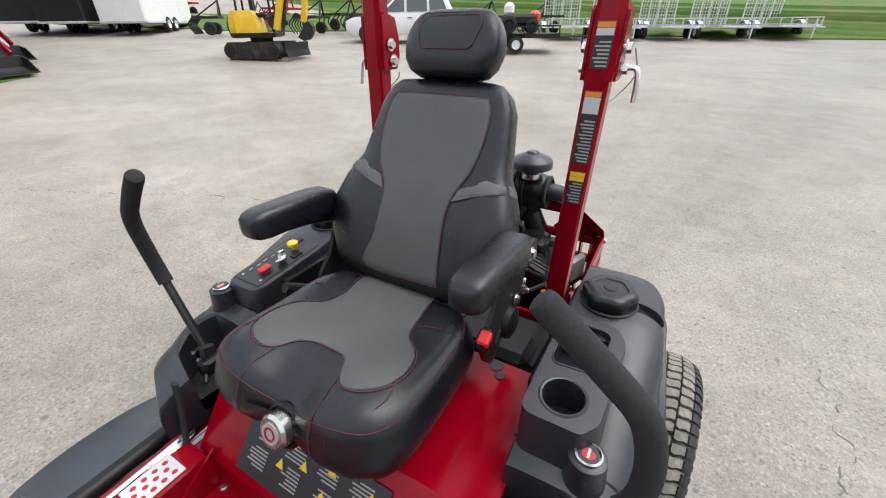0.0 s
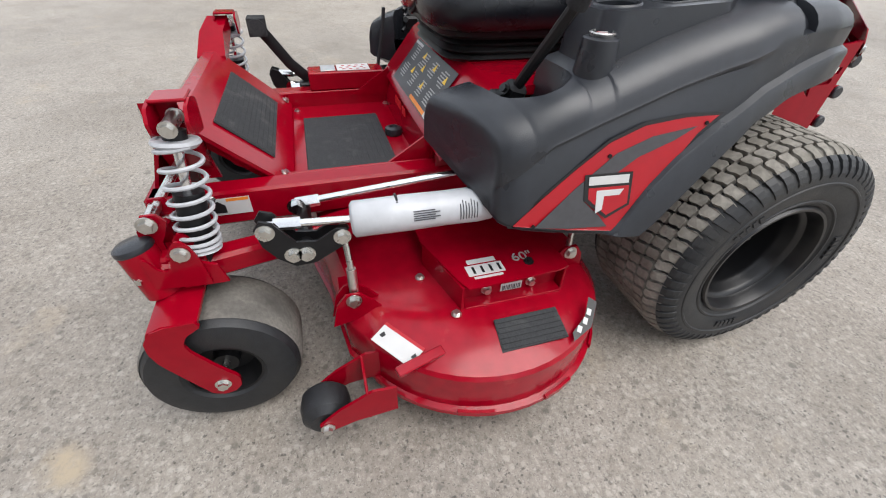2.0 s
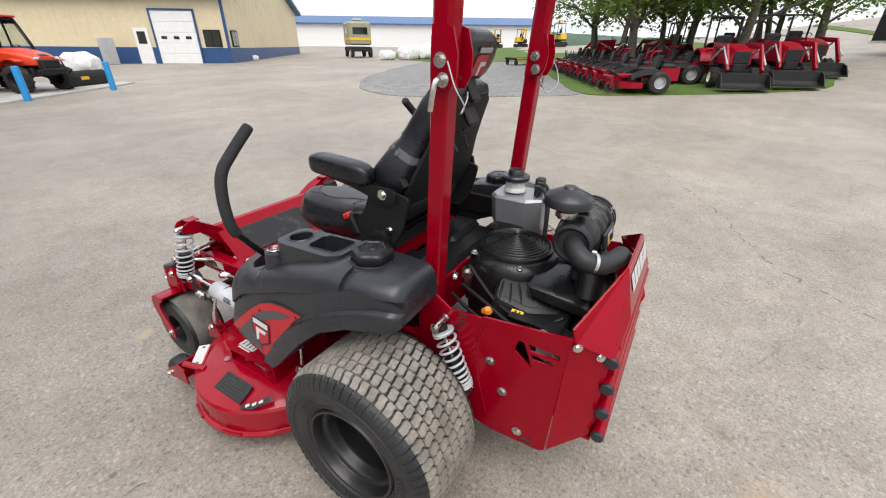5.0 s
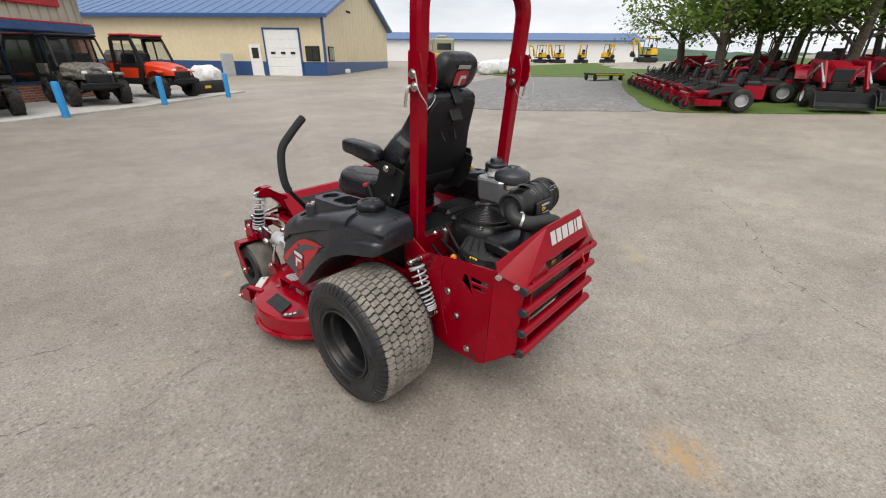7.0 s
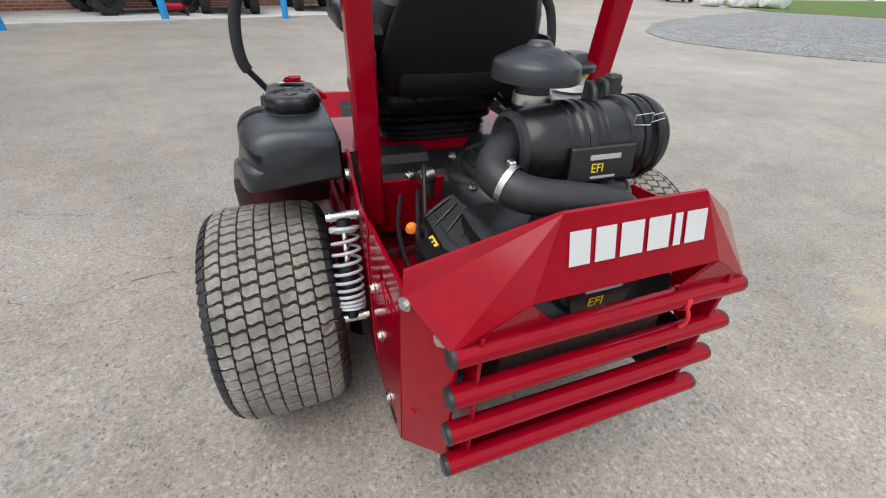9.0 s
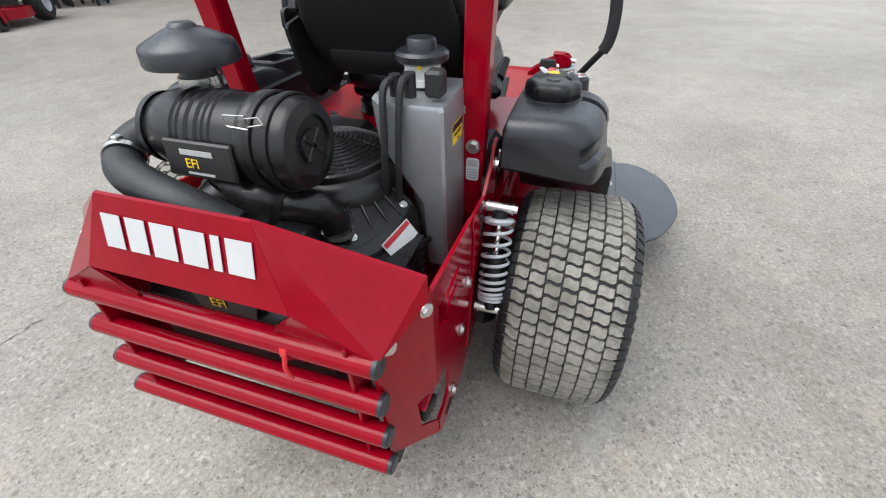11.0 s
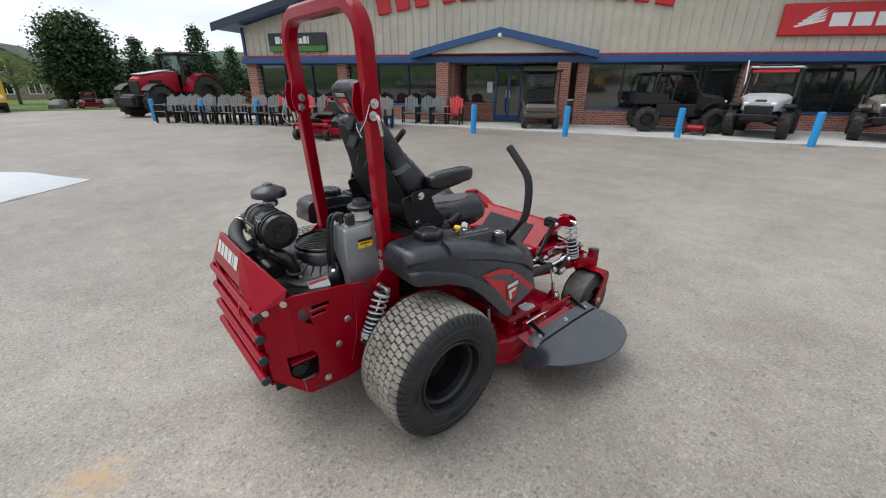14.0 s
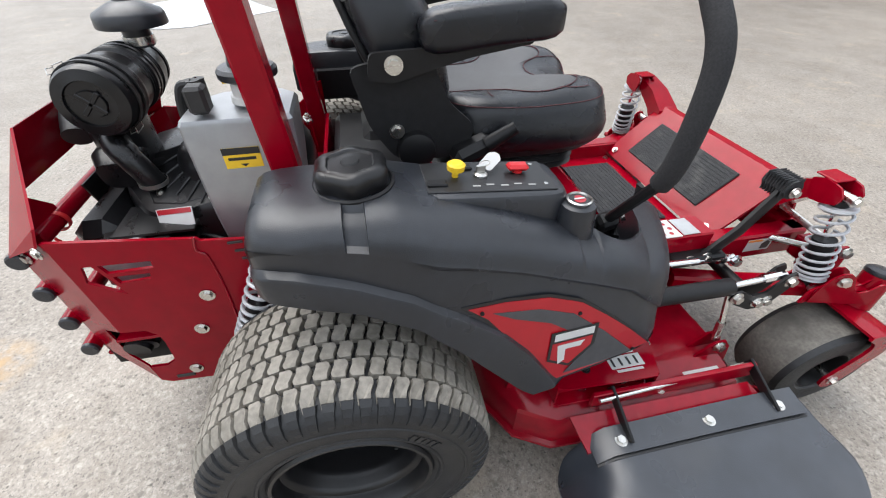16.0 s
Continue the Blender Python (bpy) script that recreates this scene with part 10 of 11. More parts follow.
def compact_tractor(at, rz, label, body, cab_bar=True):
    t = thing("compact_tractor", label, "tractor", at, rz, "compact tractors with loaders")
    part("chassis", Mesh().box((0, 0.1, 0.52), (0.36, 1.9, 0.26), ch=0.04).box((0, 0.72, 0.40), (0.8, 0.14, 0.14), ch=0.02).box((0, -0.75, 0.52), (0.9, 0.16, 0.16), ch=0.02), MACHINE_BLACK, t)
    sec = lambda y, w, z0, z1: [Vector((x * w, y, z)) for x, z in ((-1, z0), (-1, z1 - 0.12), (-0.7, z1 - 0.02), (0.7, z1 - 0.02), (1, z1 - 0.12), (1, z0))]
    hood = part("hood", Mesh().loft([sec(0.02, 0.30, 0.62, 1.16), sec(0.6, 0.29, 0.60, 1.10), sec(1.02, 0.25, 0.60, 0.98)]), body, t, smooth=45)
    part("grille", Mesh().box((0, 1.03, 0.78), (0.40, 0.03, 0.30), ch=0.01), MACHINE_BLACK, hood)
    part("seat", Mesh().box((0, -0.55, 0.92), (0.46, 0.44, 0.12), ch=0.04).box((0, -0.78, 1.16), (0.44, 0.10, 0.42), ch=0.04), MACHINE_BLACK, t)
    part("floor_step", Mesh().box((0, -0.12, 0.56), (1.0, 0.5, 0.04), ch=0.01), MACHINE_BLACK, t)
    part("steering_wheel", Mesh().lathe([(0.17, -0.012), (0.185, 0), (0.17, 0.012)], (0, -0.12, 1.20), (0, -0.5, 0.86), 16), MACHINE_BLACK, t)
    for s in (-1, 1):
        m = Mesh().loft([[Vector((s * (0.34 + x), -0.70 + r * math.cos(a), 0.46 + r * math.sin(a))) for x, r in ((0, 0.56), (0.34, 0.56), (0.34, 0.52), (0, 0.52))] for a in [radians(q) for q in range(20, 165, 18)]])
        part("rear_fender", m, body, t, smooth=45)
        wheel(t, (s * 0.56, -0.70, 0.40), 0.40, 0.30, WHITE_PAINT, 14, "rear_wheel")
        wheel(t, (s * 0.50, 0.72, 0.26), 0.26, 0.22, WHITE_PAINT, 12, "front_wheel")
        m = Mesh().tube([(s * 0.42, 0.05, 0.50), (s * 0.42, -0.02, 1.16)], 0, flat=(0.04, 0.06))
        arm = part("loader_arm", m.tube([(s * 0.42, -0.02, 1.10), (s * 0.42, 0.95, 1.06), (s * 0.42, 1.45, 0.45)], 0, flat=(0.035, 0.07)), body, t)
        part("loader_cylinder", Mesh().cyl((s * 0.46, 0.10, 0.70), (s * 0.46, 0.75, 1.00), 0.03, n=8).cyl((s * 0.46, 0.85, 1.05), (s * 0.46, 1.45, 0.62), 0.025, n=8), PALE_GREY, arm)
    prof = [(1.42, 0.42), (1.45, 0.12), (1.58, 0.04), (1.90, 0.03), (1.90, 0.06), (1.60, 0.08), (1.49, 0.16), (1.47, 0.40)]
    m = Mesh().loft([[Vector((x, y, z)) for y, z in prof] for x in (-0.60, 0.60)])
    for s in (-1, 1):
        m.plate([(1.44, 0.40), (1.46, 0.12), (1.58, 0.05), (1.88, 0.05), (1.66, 0.34)], lambda u, v, d, s=s: (s * (0.60 - d), u, v), 0.02)
    part("bucket", m, MACHINE_BLACK, t, "black loader bucket lowered to the ground", smooth=20)
    if cab_bar:
        m = Mesh().tube(smooth_path([(-0.44, -0.92, 0.60), (-0.44, -0.96, 1.75), (-0.38, -0.97, 1.86), (0.38, -0.97, 1.86), (0.44, -0.96, 1.75), (0.44, -0.92, 0.60)], 3), 0.032, 8)
        part("roll_bar", m, MACHINE_BLACK, t)
    return t


ct = compact_tractor(at_ground(14.6, -0.85, 0.03), heading(-0.95, -0.30), "red compact tractor with a lowered black loader bucket", MACHINE_RED)
for x, y, hx, hy in ((15.4, -2.1, -0.96, -0.27), (18.4, -3.0, -0.9, -0.3), (19.6, -1.2, -0.8, -0.5), (21.5, 1.6, -0.8, 0.5), (25, 4.6, -0.5, 0.8)):
    copy_thing(ct, pose(*at_ground(x, y, 0.03), 0, 0, heading(hx, hy)))
green = material("green_machine_paint", (0.02, 0.36, 0.03), 0.4, 0, 0.1, 6)
compact_tractor(at_ground(24.5, 2.0, 0.03), heading(-0.8, 0.5), "bright green compact tractor with a loader on the grass", green)

# flat-deck implement on the gravel
fd = thing("flat_implement", "black and yellow flat mowing implement on the gravel", "implement", at_ground(23.6, 9.1, 0.02), heading(0.6, 0.8))
part("deck", Mesh().box((0, 0, 0.34), (1.9, 1.2, 0.12), ch=0.03), MACHINE_BLACK, fd)
part("stripe", Mesh().box((0, -0.62, 0.34), (1.7, 0.02, 0.06)), MACHINE_YELLOW, fd)
for sx in (-0.8, 0.8):
    for sy in (-0.5, 0.5):
        wheel(fd, (sx, sy, 0.15), 0.15, 0.10, MACHINE_BLACK)

# black blade by the last side-by-side
bl = thing("blade_attachment", "black steel snow blade with a yellow mark by the store", "blade", at_ground(5.1, 17.4, 0.02), heading(0.45, -0.9))
m = Mesh().loft([[Vector((x, 0.12 * math.cos(a) - 0.1, 0.26 + 0.25 * math.sin(a))) for a in [radians(q) for q in range(-80, 81, 20)]] + [Vector((x, 0.10 * math.cos(a) - 0.13, 0.26 + 0.25 * math.sin(a))) for a in [radians(q) for q in range(80, -81, -20)]] for x in (-0.7, 0.7)])
part("blade", m, MACHINE_BLACK, bl)
part("mark", Mesh().box((0.2, 0.03, 0.28), (0.3, 0.015, 0.10)), MACHINE_YELLOW, bl)
part("frame", Mesh().box((0, -0.4, 0.15), (0.5, 0.6, 0.10), ch=0.02), MACHINE_BLACK, bl)

# walk-behind mower by the store
pm = thing("push_mower", "small red walk-behind mower by the store front", "mower", by_store(3.7, 2.3)[:2] + (by_store(3.7, 2.3)[2] + 0.05,), 34.9 + 160)
part("deck", Mesh().box((0, 0, 0.20), (0.50, 0.62, 0.16), ch=0.06), MACHINE_RED, pm)
part("engine", Mesh().cyl((0, 0.02, 0.27), (0, 0.02, 0.42), 0.15, 0.13, n=16), MACHINE_BLACK, pm)
for s in (-1, 1):
    for y in (-0.27, 0.27):
        wheel(pm, (s * 0.27, y, 0.10), 0.10, 0.05, MACHINE_BLACK)
part("handle", Mesh().tube([(-0.20, -0.30, 0.22), (-0.20, -0.85, 0.85), (-0.16, -0.92, 0.92), (0.16, -0.92, 0.92), (0.20, -0.85, 0.85), (0.20, -0.30, 0.22)], 0.014, 6), MACHINE_BLACK, pm)


# ---- excavators ----
def excavator(at, rz, label, swing=0.0):
    e = thing("mini_excavator", label, "excavator", at, rz, "yellow diggers")
    for s in (-1, 1):
        prof = []
        for a in range(90, 271, 30):
            prof.append((-0.72 + 0.22 * math.cos(radians(a)), 0.24 + 0.22 * math.sin(radians(a))))
        for a in range(-90, 91, 30):
            prof.append((0.72 + 0.22 * math.cos(radians(a)), 0.24 + 0.22 * math.sin(radians(a))))
        m = Mesh().plate(prof, lambda u, v, d, s=s: (s * (0.38 + d), u, v), 0.30)
        trk = part("track", m, TYRE_FAR, e, "black rubber track")
        m = Mesh()
        for y in (-0.72, 0.72):
            m.cyl((s * 0.50, y, 0.24), (s * 0.71, y, 0.24), 0.14, n=14)
        for y in (-0.35, 0, 0.35):
            m.cyl((s * 0.50, y, 0.14), (s * 0.70, y, 0.14), 0.07, n=10)
        part("track_roller", m, MACHINE_BLACK, trk)
        for i in range(14):
            y = -0.78 + i * 0.12
            part("track_pad", Mesh().box((s * 0.53, y, 0.465), (0.30, 0.05, 0.03)), TYRE_FAR, trk, smooth=0)
            part("track_pad", Mesh().box((s * 0.53, y, 0.012), (0.30, 0.05, 0.024)), TYRE_FAR, trk, smooth=0)
    part("undercarriage", Mesh().box((0, 0, 0.36), (0.8, 0.9, 0.24), ch=0.04).cyl((0, 0, 0.46), (0, 0, 0.60), 0.34, n=20), MACHINE_BLACK, e)
    prof = [(1.20, 0.06), (1.14, 0.24), (1.16, 0.46), (1.19, 0.46), (1.18, 0.24), (1.24, 0.06)]
    m = Mesh().loft([[Vector((x, y, z)) for y, z in prof] for x in (-0.72, 0.72)])
    m.box((-0.22, 0.78, 0.26), (0.08, 0.75, 0.10)).box((0.22, 0.78, 0.26), (0.08, 0.75, 0.10))
    part("dozer_blade", m, MACHINE_BLACK, e, "black dozer blade", smooth=0)
    R = Matrix.Rotation(radians(swing), 3, "Z")
    tr = lambda p: R @ Vector(p)
    sec = lambda z, w, y0, y1: [tr(p) + Vector((0, 0, z)) for p in ((-w, y1, 0), (-w, y0 + 0.22, 0), (-w * 0.7, y0, 0), (w * 0.7, y0, 0), (w, y0 + 0.22, 0), (w, y1, 0))]
    body = part("body", Mesh().loft([sec(0.72, 0.60, -0.78, 0.10), sec(1.10, 0.60, -0.76, 0.05), sec(1.32, 0.54, -0.66, -0.05)]), MACHINE_YELLOW, e, "yellow engine cover", smooth=30)
    part("counterweight", Mesh().loft([sec(0.60, 0.60, -0.76, 0.55), sec(0.73, 0.62, -0.80, 0.58)]), MACHINE_BLACK, body)
    part("seat", Mesh().box(tr((-0.15, 0.08, 1.20)), (0.42, 0.4, 0.12), R, ch=0.04).box(tr((-0.15, -0.12, 1.48)), (0.42, 0.1, 0.45), R, ch=0.04), MACHINE_BLACK, e)
    m = Mesh()
    for x in (-0.48, 0.30):
        m.tube([tr((x, 0.48, 0.72)), tr((x, 0.45, 2.20)), tr((x, -0.45, 2.22)), tr((x, -0.50, 1.25))], 0.035, 8)
    part("canopy_post", m, MACHINE_BLACK, e)
    part("canopy", Mesh().box(tr((-0.09, 0.0, 2.28)), (0.95, 1.15, 0.08), R, ch=0.03), MACHINE_YELLOW, e)
    boom = part("boom", Mesh().tube([tr((0.42, 0.60, 0.80)), tr((0.42, 0.85, 1.55)), tr((0.42, 1.10, 2.05)), tr((0.42, 1.65, 2.20))], 0, flat=(0.08, 0.10)).tube([tr((0.42, 1.65, 2.24)), tr((0.42, 1.50, 1.3)), tr((0.42, 1.42, 1.0))], 0, flat=(0.07, 0.08)), MACHINE_YELLOW, e)
    part("boom_cylinder", Mesh().cyl(tr((0.42, 0.78, 0.85)), tr((0.42, 1.05, 1.80)), 0.05, n=10), MACHINE_BLACK, boom)
    m = Mesh().loft([[tr((0.42 + x, 1.42 + 0.28 * math.cos(a) * (1 if k else 0.9), 0.78 + 0.30 * math.sin(a) * (1 if k else 0.9))) for a in [radians(q) for q in range(60, -141, -40)] for k in (1,)] for x in (-0.22, 0.22)])
    part("bucket", m, MACHINE_BLACK, e)
    return e


ex = excavator(at_ground(11.75, -8.35), heading(-0.94, -0.34), "yellow and black mini excavator with rubber tracks on the lot", 20)
for x, y, a in ((63.6, 36.5, 40), (64.7, 33.9, 60), (66.4, 30.6, 100), (68.2, 27.2, 130), (56.5, 17.4, 30)):
    m = pose(*at_ground(x, y, 0.04), 0, 0, a) @ Matrix.Scale(1.18, 4)
    copy_thing(ex, m)


# ---- vehicles and trailers beyond the lot ----
def suv(at, rz):
    c = thing("suv", "white four-door sport utility vehicle parked on the lot", "car", at, rz)
    ring = lambda y, w, z0, z1: [Vector((x * w, y, z)) for x, z in ((-0.92, z0), (-1, z0 + 0.15), (-1, z1 - 0.2), (-0.93, z1), (0.93, z1), (1, z1 - 0.2), (1, z0 + 0.15), (0.92, z0))]
    m = Mesh().loft([ring(-2.30, 0.80, 0.45, 0.98), ring(-2.15, 0.90, 0.32, 1.04), ring(-0.6, 0.93, 0.28, 1.04), ring(0.9, 0.93, 0.28, 1.03), ring(1.9, 0.90, 0.30, 0.95), ring(2.28, 0.78, 0.42, 0.82)])
    body = part("body", m, WHITE_PAINT, c, smooth=40)
    cabin = lambda g: [[Vector((x * w, y, z)) for x, y in ((-1, y0), (1, y0), (1, y1), (-1, y1))] for w, y0, y1, z in ((0.86 + g, -2.12 - g, 0.95 + g, 1.02), (0.84 + g, -2.08 - g, 0.82 + g, 1.12), (0.72 + g, -1.85 - g, 0.18 + g, 1.58), (0.66, -1.70, 0.05, 1.68))]
    part("cabin", Mesh().loft(cabin(0)), WHITE_PAINT, c, smooth=20)
    for s in (-1, 1):
        for y0, y1, t0, t1 in ((-1.95, -1.25, -1.75, -1.22), (-1.15, -0.32, -1.12, -0.32), (-0.22, 0.62, -0.22, 0.14)):
            p = [Vector((s * 0.855, y0, 1.12)), Vector((s * 0.855, y1, 1.12)), Vector((s * 0.745, t1, 1.54)), Vector((s * 0.745, t0, 1.54))]
            q = [v + Vector((s * 0.012, 0, 0)) for v in p]
            part("side_window", Mesh().loft([p, q]), GLASS, c, smooth=0)
        part("mirror", Mesh().box((s * 1.02, 0.62, 1.10), (0.20, 0.10, 0.14), ch=0.04), WHITE_PAINT, body)
        part("headlight", Mesh().box((s * 0.62, 2.16, 0.78), (0.30, 0.16, 0.14), ch=0.04), PALE_GREY, body)
        part("door_handle", Mesh().box((s * 0.945, -0.45, 0.90), (0.02, 0.18, 0.03)).box((s * 0.945, -1.25, 0.90), (0.02, 0.18, 0.03)), MACHINE_BLACK, body)
        for y in (1.38, -1.38):
            wheel(c, (s * 0.82, y, 0.35), 0.35, 0.22, PALE_GREY)
    p = [Vector((x, y, z)) for x, y, z in ((-0.76, 0.86, 1.12), (0.76, 0.86, 1.12), (0.64, 0.24, 1.56), (-0.64, 0.24, 1.56))]
    part("windscreen", Mesh().loft([p, [v + Vector((0, 0.015, 0.01)) for v in p]]), GLASS, c, smooth=0)
    part("grille", Mesh().box((0, 2.27, 0.62), (0.9, 0.06, 0.22), ch=0.02), MACHINE_BLACK, c)
    return c


suv(at_ground(10.9, -14.9), heading(0.90, 0.42))


def utility_trailer(at, rz, label="galvanised utility trailer with a tall mesh ramp gate", metal=None, gate=1.25):
    metal = metal or GALV
    t = thing("utility_trailer", label, "trailer", at, rz, "utility trailers")
    m = Mesh()
    for s in (-1, 1):
        m.box((s * 0.85, 0, 0.50), (0.06, 2.6, 0.10)).box((s * 0.85, 0, 0.80), (0.04, 2.6, 0.04))
        for y in (-1.27, -0.45, 0.4, 1.27):
            m.box((s * 0.85, y, 0.66), (0.04, 0.04, 0.32))
    for y in (-1.27, 1.27):
        m.box((0, y, 0.50), (1.70, 0.06, 0.10))
    m.box((0, 1.27, 0.80), (1.70, 0.04, 0.04))
    m.tube([(-0.70, 1.27, 0.48), (0, 2.30, 0.46), (0.70, 1.27, 0.48)], 0.035, 6).cyl((0, 2.25, 0.46), (0, 2.55, 0.46), 0.035, n=8).cyl((0.1, 2.2, 0.06), (0.1, 2.2, 0.75), 0.03, n=8)
    part("frame", m, metal, t)
    part("floor_panel", Mesh().box((0, 0, 0.56), (1.64, 2.5, 0.03)), TAN if metal is GALV else MACHINE_BLACK, t)
    if gate:
        g = part("ramp_gate", Mesh().box((0, -1.33, 0.54), (1.68, 0.04, 0.055)), metal, t)
        part("gate_bar", Mesh().box((0, -1.33, 0.52 + gate), (1.68, 0.04, 0.055)), metal, g)
        for x in (-0.82, -0.41, 0, 0.41, 0.82):
            part("gate_bar", Mesh().box((x, -1.33, 0.53 + gate / 2), (0.055, 0.038, gate - 0.04)), metal, g)
        m = Mesh()
        for i in range(1, 9):
            m.box((0, -1.33, 0.54 + gate * i / 9), (1.64, 0.010, 0.018))
        for i in range(1, 13):
            m.box((-0.82 + 1.64 * i / 13, -1.33, 0.52 + gate / 2), (0.016, 0.010, gate))
        part("gate_mesh", m, metal, g, smooth=0)
    for s in (-1, 1):
        wheel(t, (s * 1.0, -0.15, 0.26), 0.26, 0.18, WHITE_PAINT)
        m = Mesh().loft([[Vector((s * (0.90 + x), -0.15 + r * math.cos(a), 0.32 + r * math.sin(a))) for x, r in ((0, 0.40), (0.22, 0.40), (0.22, 0.38), (0, 0.38))] for a in [radians(q) for q in range(20, 165, 24)]])
        part("mudguard", m, metal, t, smooth=45)
    return t


ut = utility_trailer(at_ground(5.4, -20.0, 0.0), heading(-0.45, 0.9))
for x, y in ((3.3, -21.0), (1.3, -21.9), (-0.8, -22.8), (-2.9, -23.9)):
    copy_thing(ut, pose(*at_ground(x, y), 0, 0, heading(-0.50, 0.87)))
utility_trailer(at_ground(5.4, -14.2), heading(-0.86, -0.4), "small black utility trailer with a load on the lot", MACHINE_BLACK, 0)
load = thing("loaded_machine", "black and orange lawn machine loaded on a trailer", "machine", (5.45, -14.2, terrain(5.45, -14.2) + 0.57), heading(-0.86, -0.4))
part("body", Mesh().box((0, 0, 0.42), (0.7, 1.2, 0.34), ch=0.08), MACHINE_BLACK, load)
part("hood", Mesh().box((0, 0.55, 0.5), (0.55, 0.35, 0.4), ch=0.1), ORANGE_PAINT, load)
part("tank", Mesh().box((0, -0.35, 0.75), (0.4, 0.35, 0.4), ch=0.1), WHITE_PAINT, load)
for s in (-1, 1):
    wheel(load, (s * 0.42, -0.35, 0.28), 0.28, 0.2, MACHINE_BLACK)
    wheel(load, (s * 0.40, 0.45, 0.22), 0.22, 0.16, MACHINE_BLACK)


def enclosed_trailer(at, rz, mat, label, length=5.5):
    t = thing("enclosed_trailer", label, "trailer", at, rz)
    m = Mesh().box((0, 0, 1.45), (2.1, length, 2.1), ch=0.08)
    body = part("body", m, mat, t)
    part("trim", Mesh().box((0, 0, 0.44), (2.14, length + 0.02, 0.10), ch=0.01).box((0, 0, 2.44), (2.13, length + 0.02, 0.08), ch=0.01), GALV, body)
    part("side_door", Mesh().box((1.055, length * 0.28, 1.35), (0.02, 0.8, 1.7), ch=0.004), mat, body)
    part("drawbar", Mesh().tube([(-0.8, length / 2, 0.45), (0, length / 2 + 1.2, 0.45), (0.8, length / 2, 0.45)], 0.05, 6), MACHINE_BLACK, t)
    for s in (-1, 1):
        for y in (-0.5, 0.3):
            wheel(t, (s * 0.98, y, 0.35), 0.35, 0.2, WHITE_PAINT)
    return t


enclosed_trailer(at_ground(29.6, -9.6), heading(0.62, -0.78), MACHINE_BLACK, "black enclosed cargo trailer parked in a row")
enclosed_trailer(at_ground(27.6, -10.6), heading(0.62, -0.78), MACHINE_BLACK, "black enclosed cargo trailer with a silver trim")
enclosed_trailer(at_ground(25.4, -12.2), heading(0.62, -0.78), WHITE_PAINT, "white enclosed cargo trailer parked in a row")


def implement(at, rz, label, mat, w=2.4):
    t = thing("farm_implement", label, "implement", at, rz, "implements by the field")
    m = Mesh()
    for y in (-0.5, 0.5):
        m.box((0, y, 0.75), (w, 0.10, 0.10))
    for i in range(7):
        x = -w / 2 + w * i / 6
        m.box((x, 0, 0.75), (0.06, 1.0, 0.08)).tube(smooth_path([(x, -0.5, 0.75), (x, -0.75, 0.45), (x, -0.55, 0.06)], 3), 0.03, 6)
    part("tine_frame", m, mat, t)
    part("mast", Mesh().tube([(-0.4, 0.5, 0.75), (0, 0.55, 1.45), (0.4, 0.5, 0.75)], 0.045, 6).tube([(0, 0.55, 1.45), (0, -0.5, 0.8)], 0.035, 6), mat, t)
    for s in (-1, 1):
        wheel(t, (s * (w / 2 - 0.15), 0.1, 0.28), 0.28, 0.14, MACHINE_BLACK)
    return t


im = implement(at_ground(18.6, -13.6), heading(0.6, -0.8), "black tined farm implement beside the field", MACHINE_BLACK)
for x, y, a in ((20.6, -12.4, 140), (16.6, -15.2, 120), (14.8, -16.6, 135), (12.6, -18.6, 150), (9.4, -19.6, 160), (7.2, -21.4, 150), (16.9, -17.8, 100)):
    copy_thing(im, pose(*at_ground(x, y, 0.04), 0, 0, a))
red_im = implement(at_ground(20.4, -16.2, 0.05), 130, "red tined farm implement at the edge of the field", MACHINE_RED, 3.0)
for x, y, a in ((22.4, -18.5, 110), (14.5, -22.5, 140), (31, -17, 110)):
    copy_thing(red_im, pose(*at_ground(x, y, 0.05), 0, 0, a))
copy_thing(ex, pose(*at_ground(-6.4, -40, 0.05), 0, 0, 70))
copy_thing(ex, pose(*at_ground(6.4, -31, 0.05), 0, 0, 110))


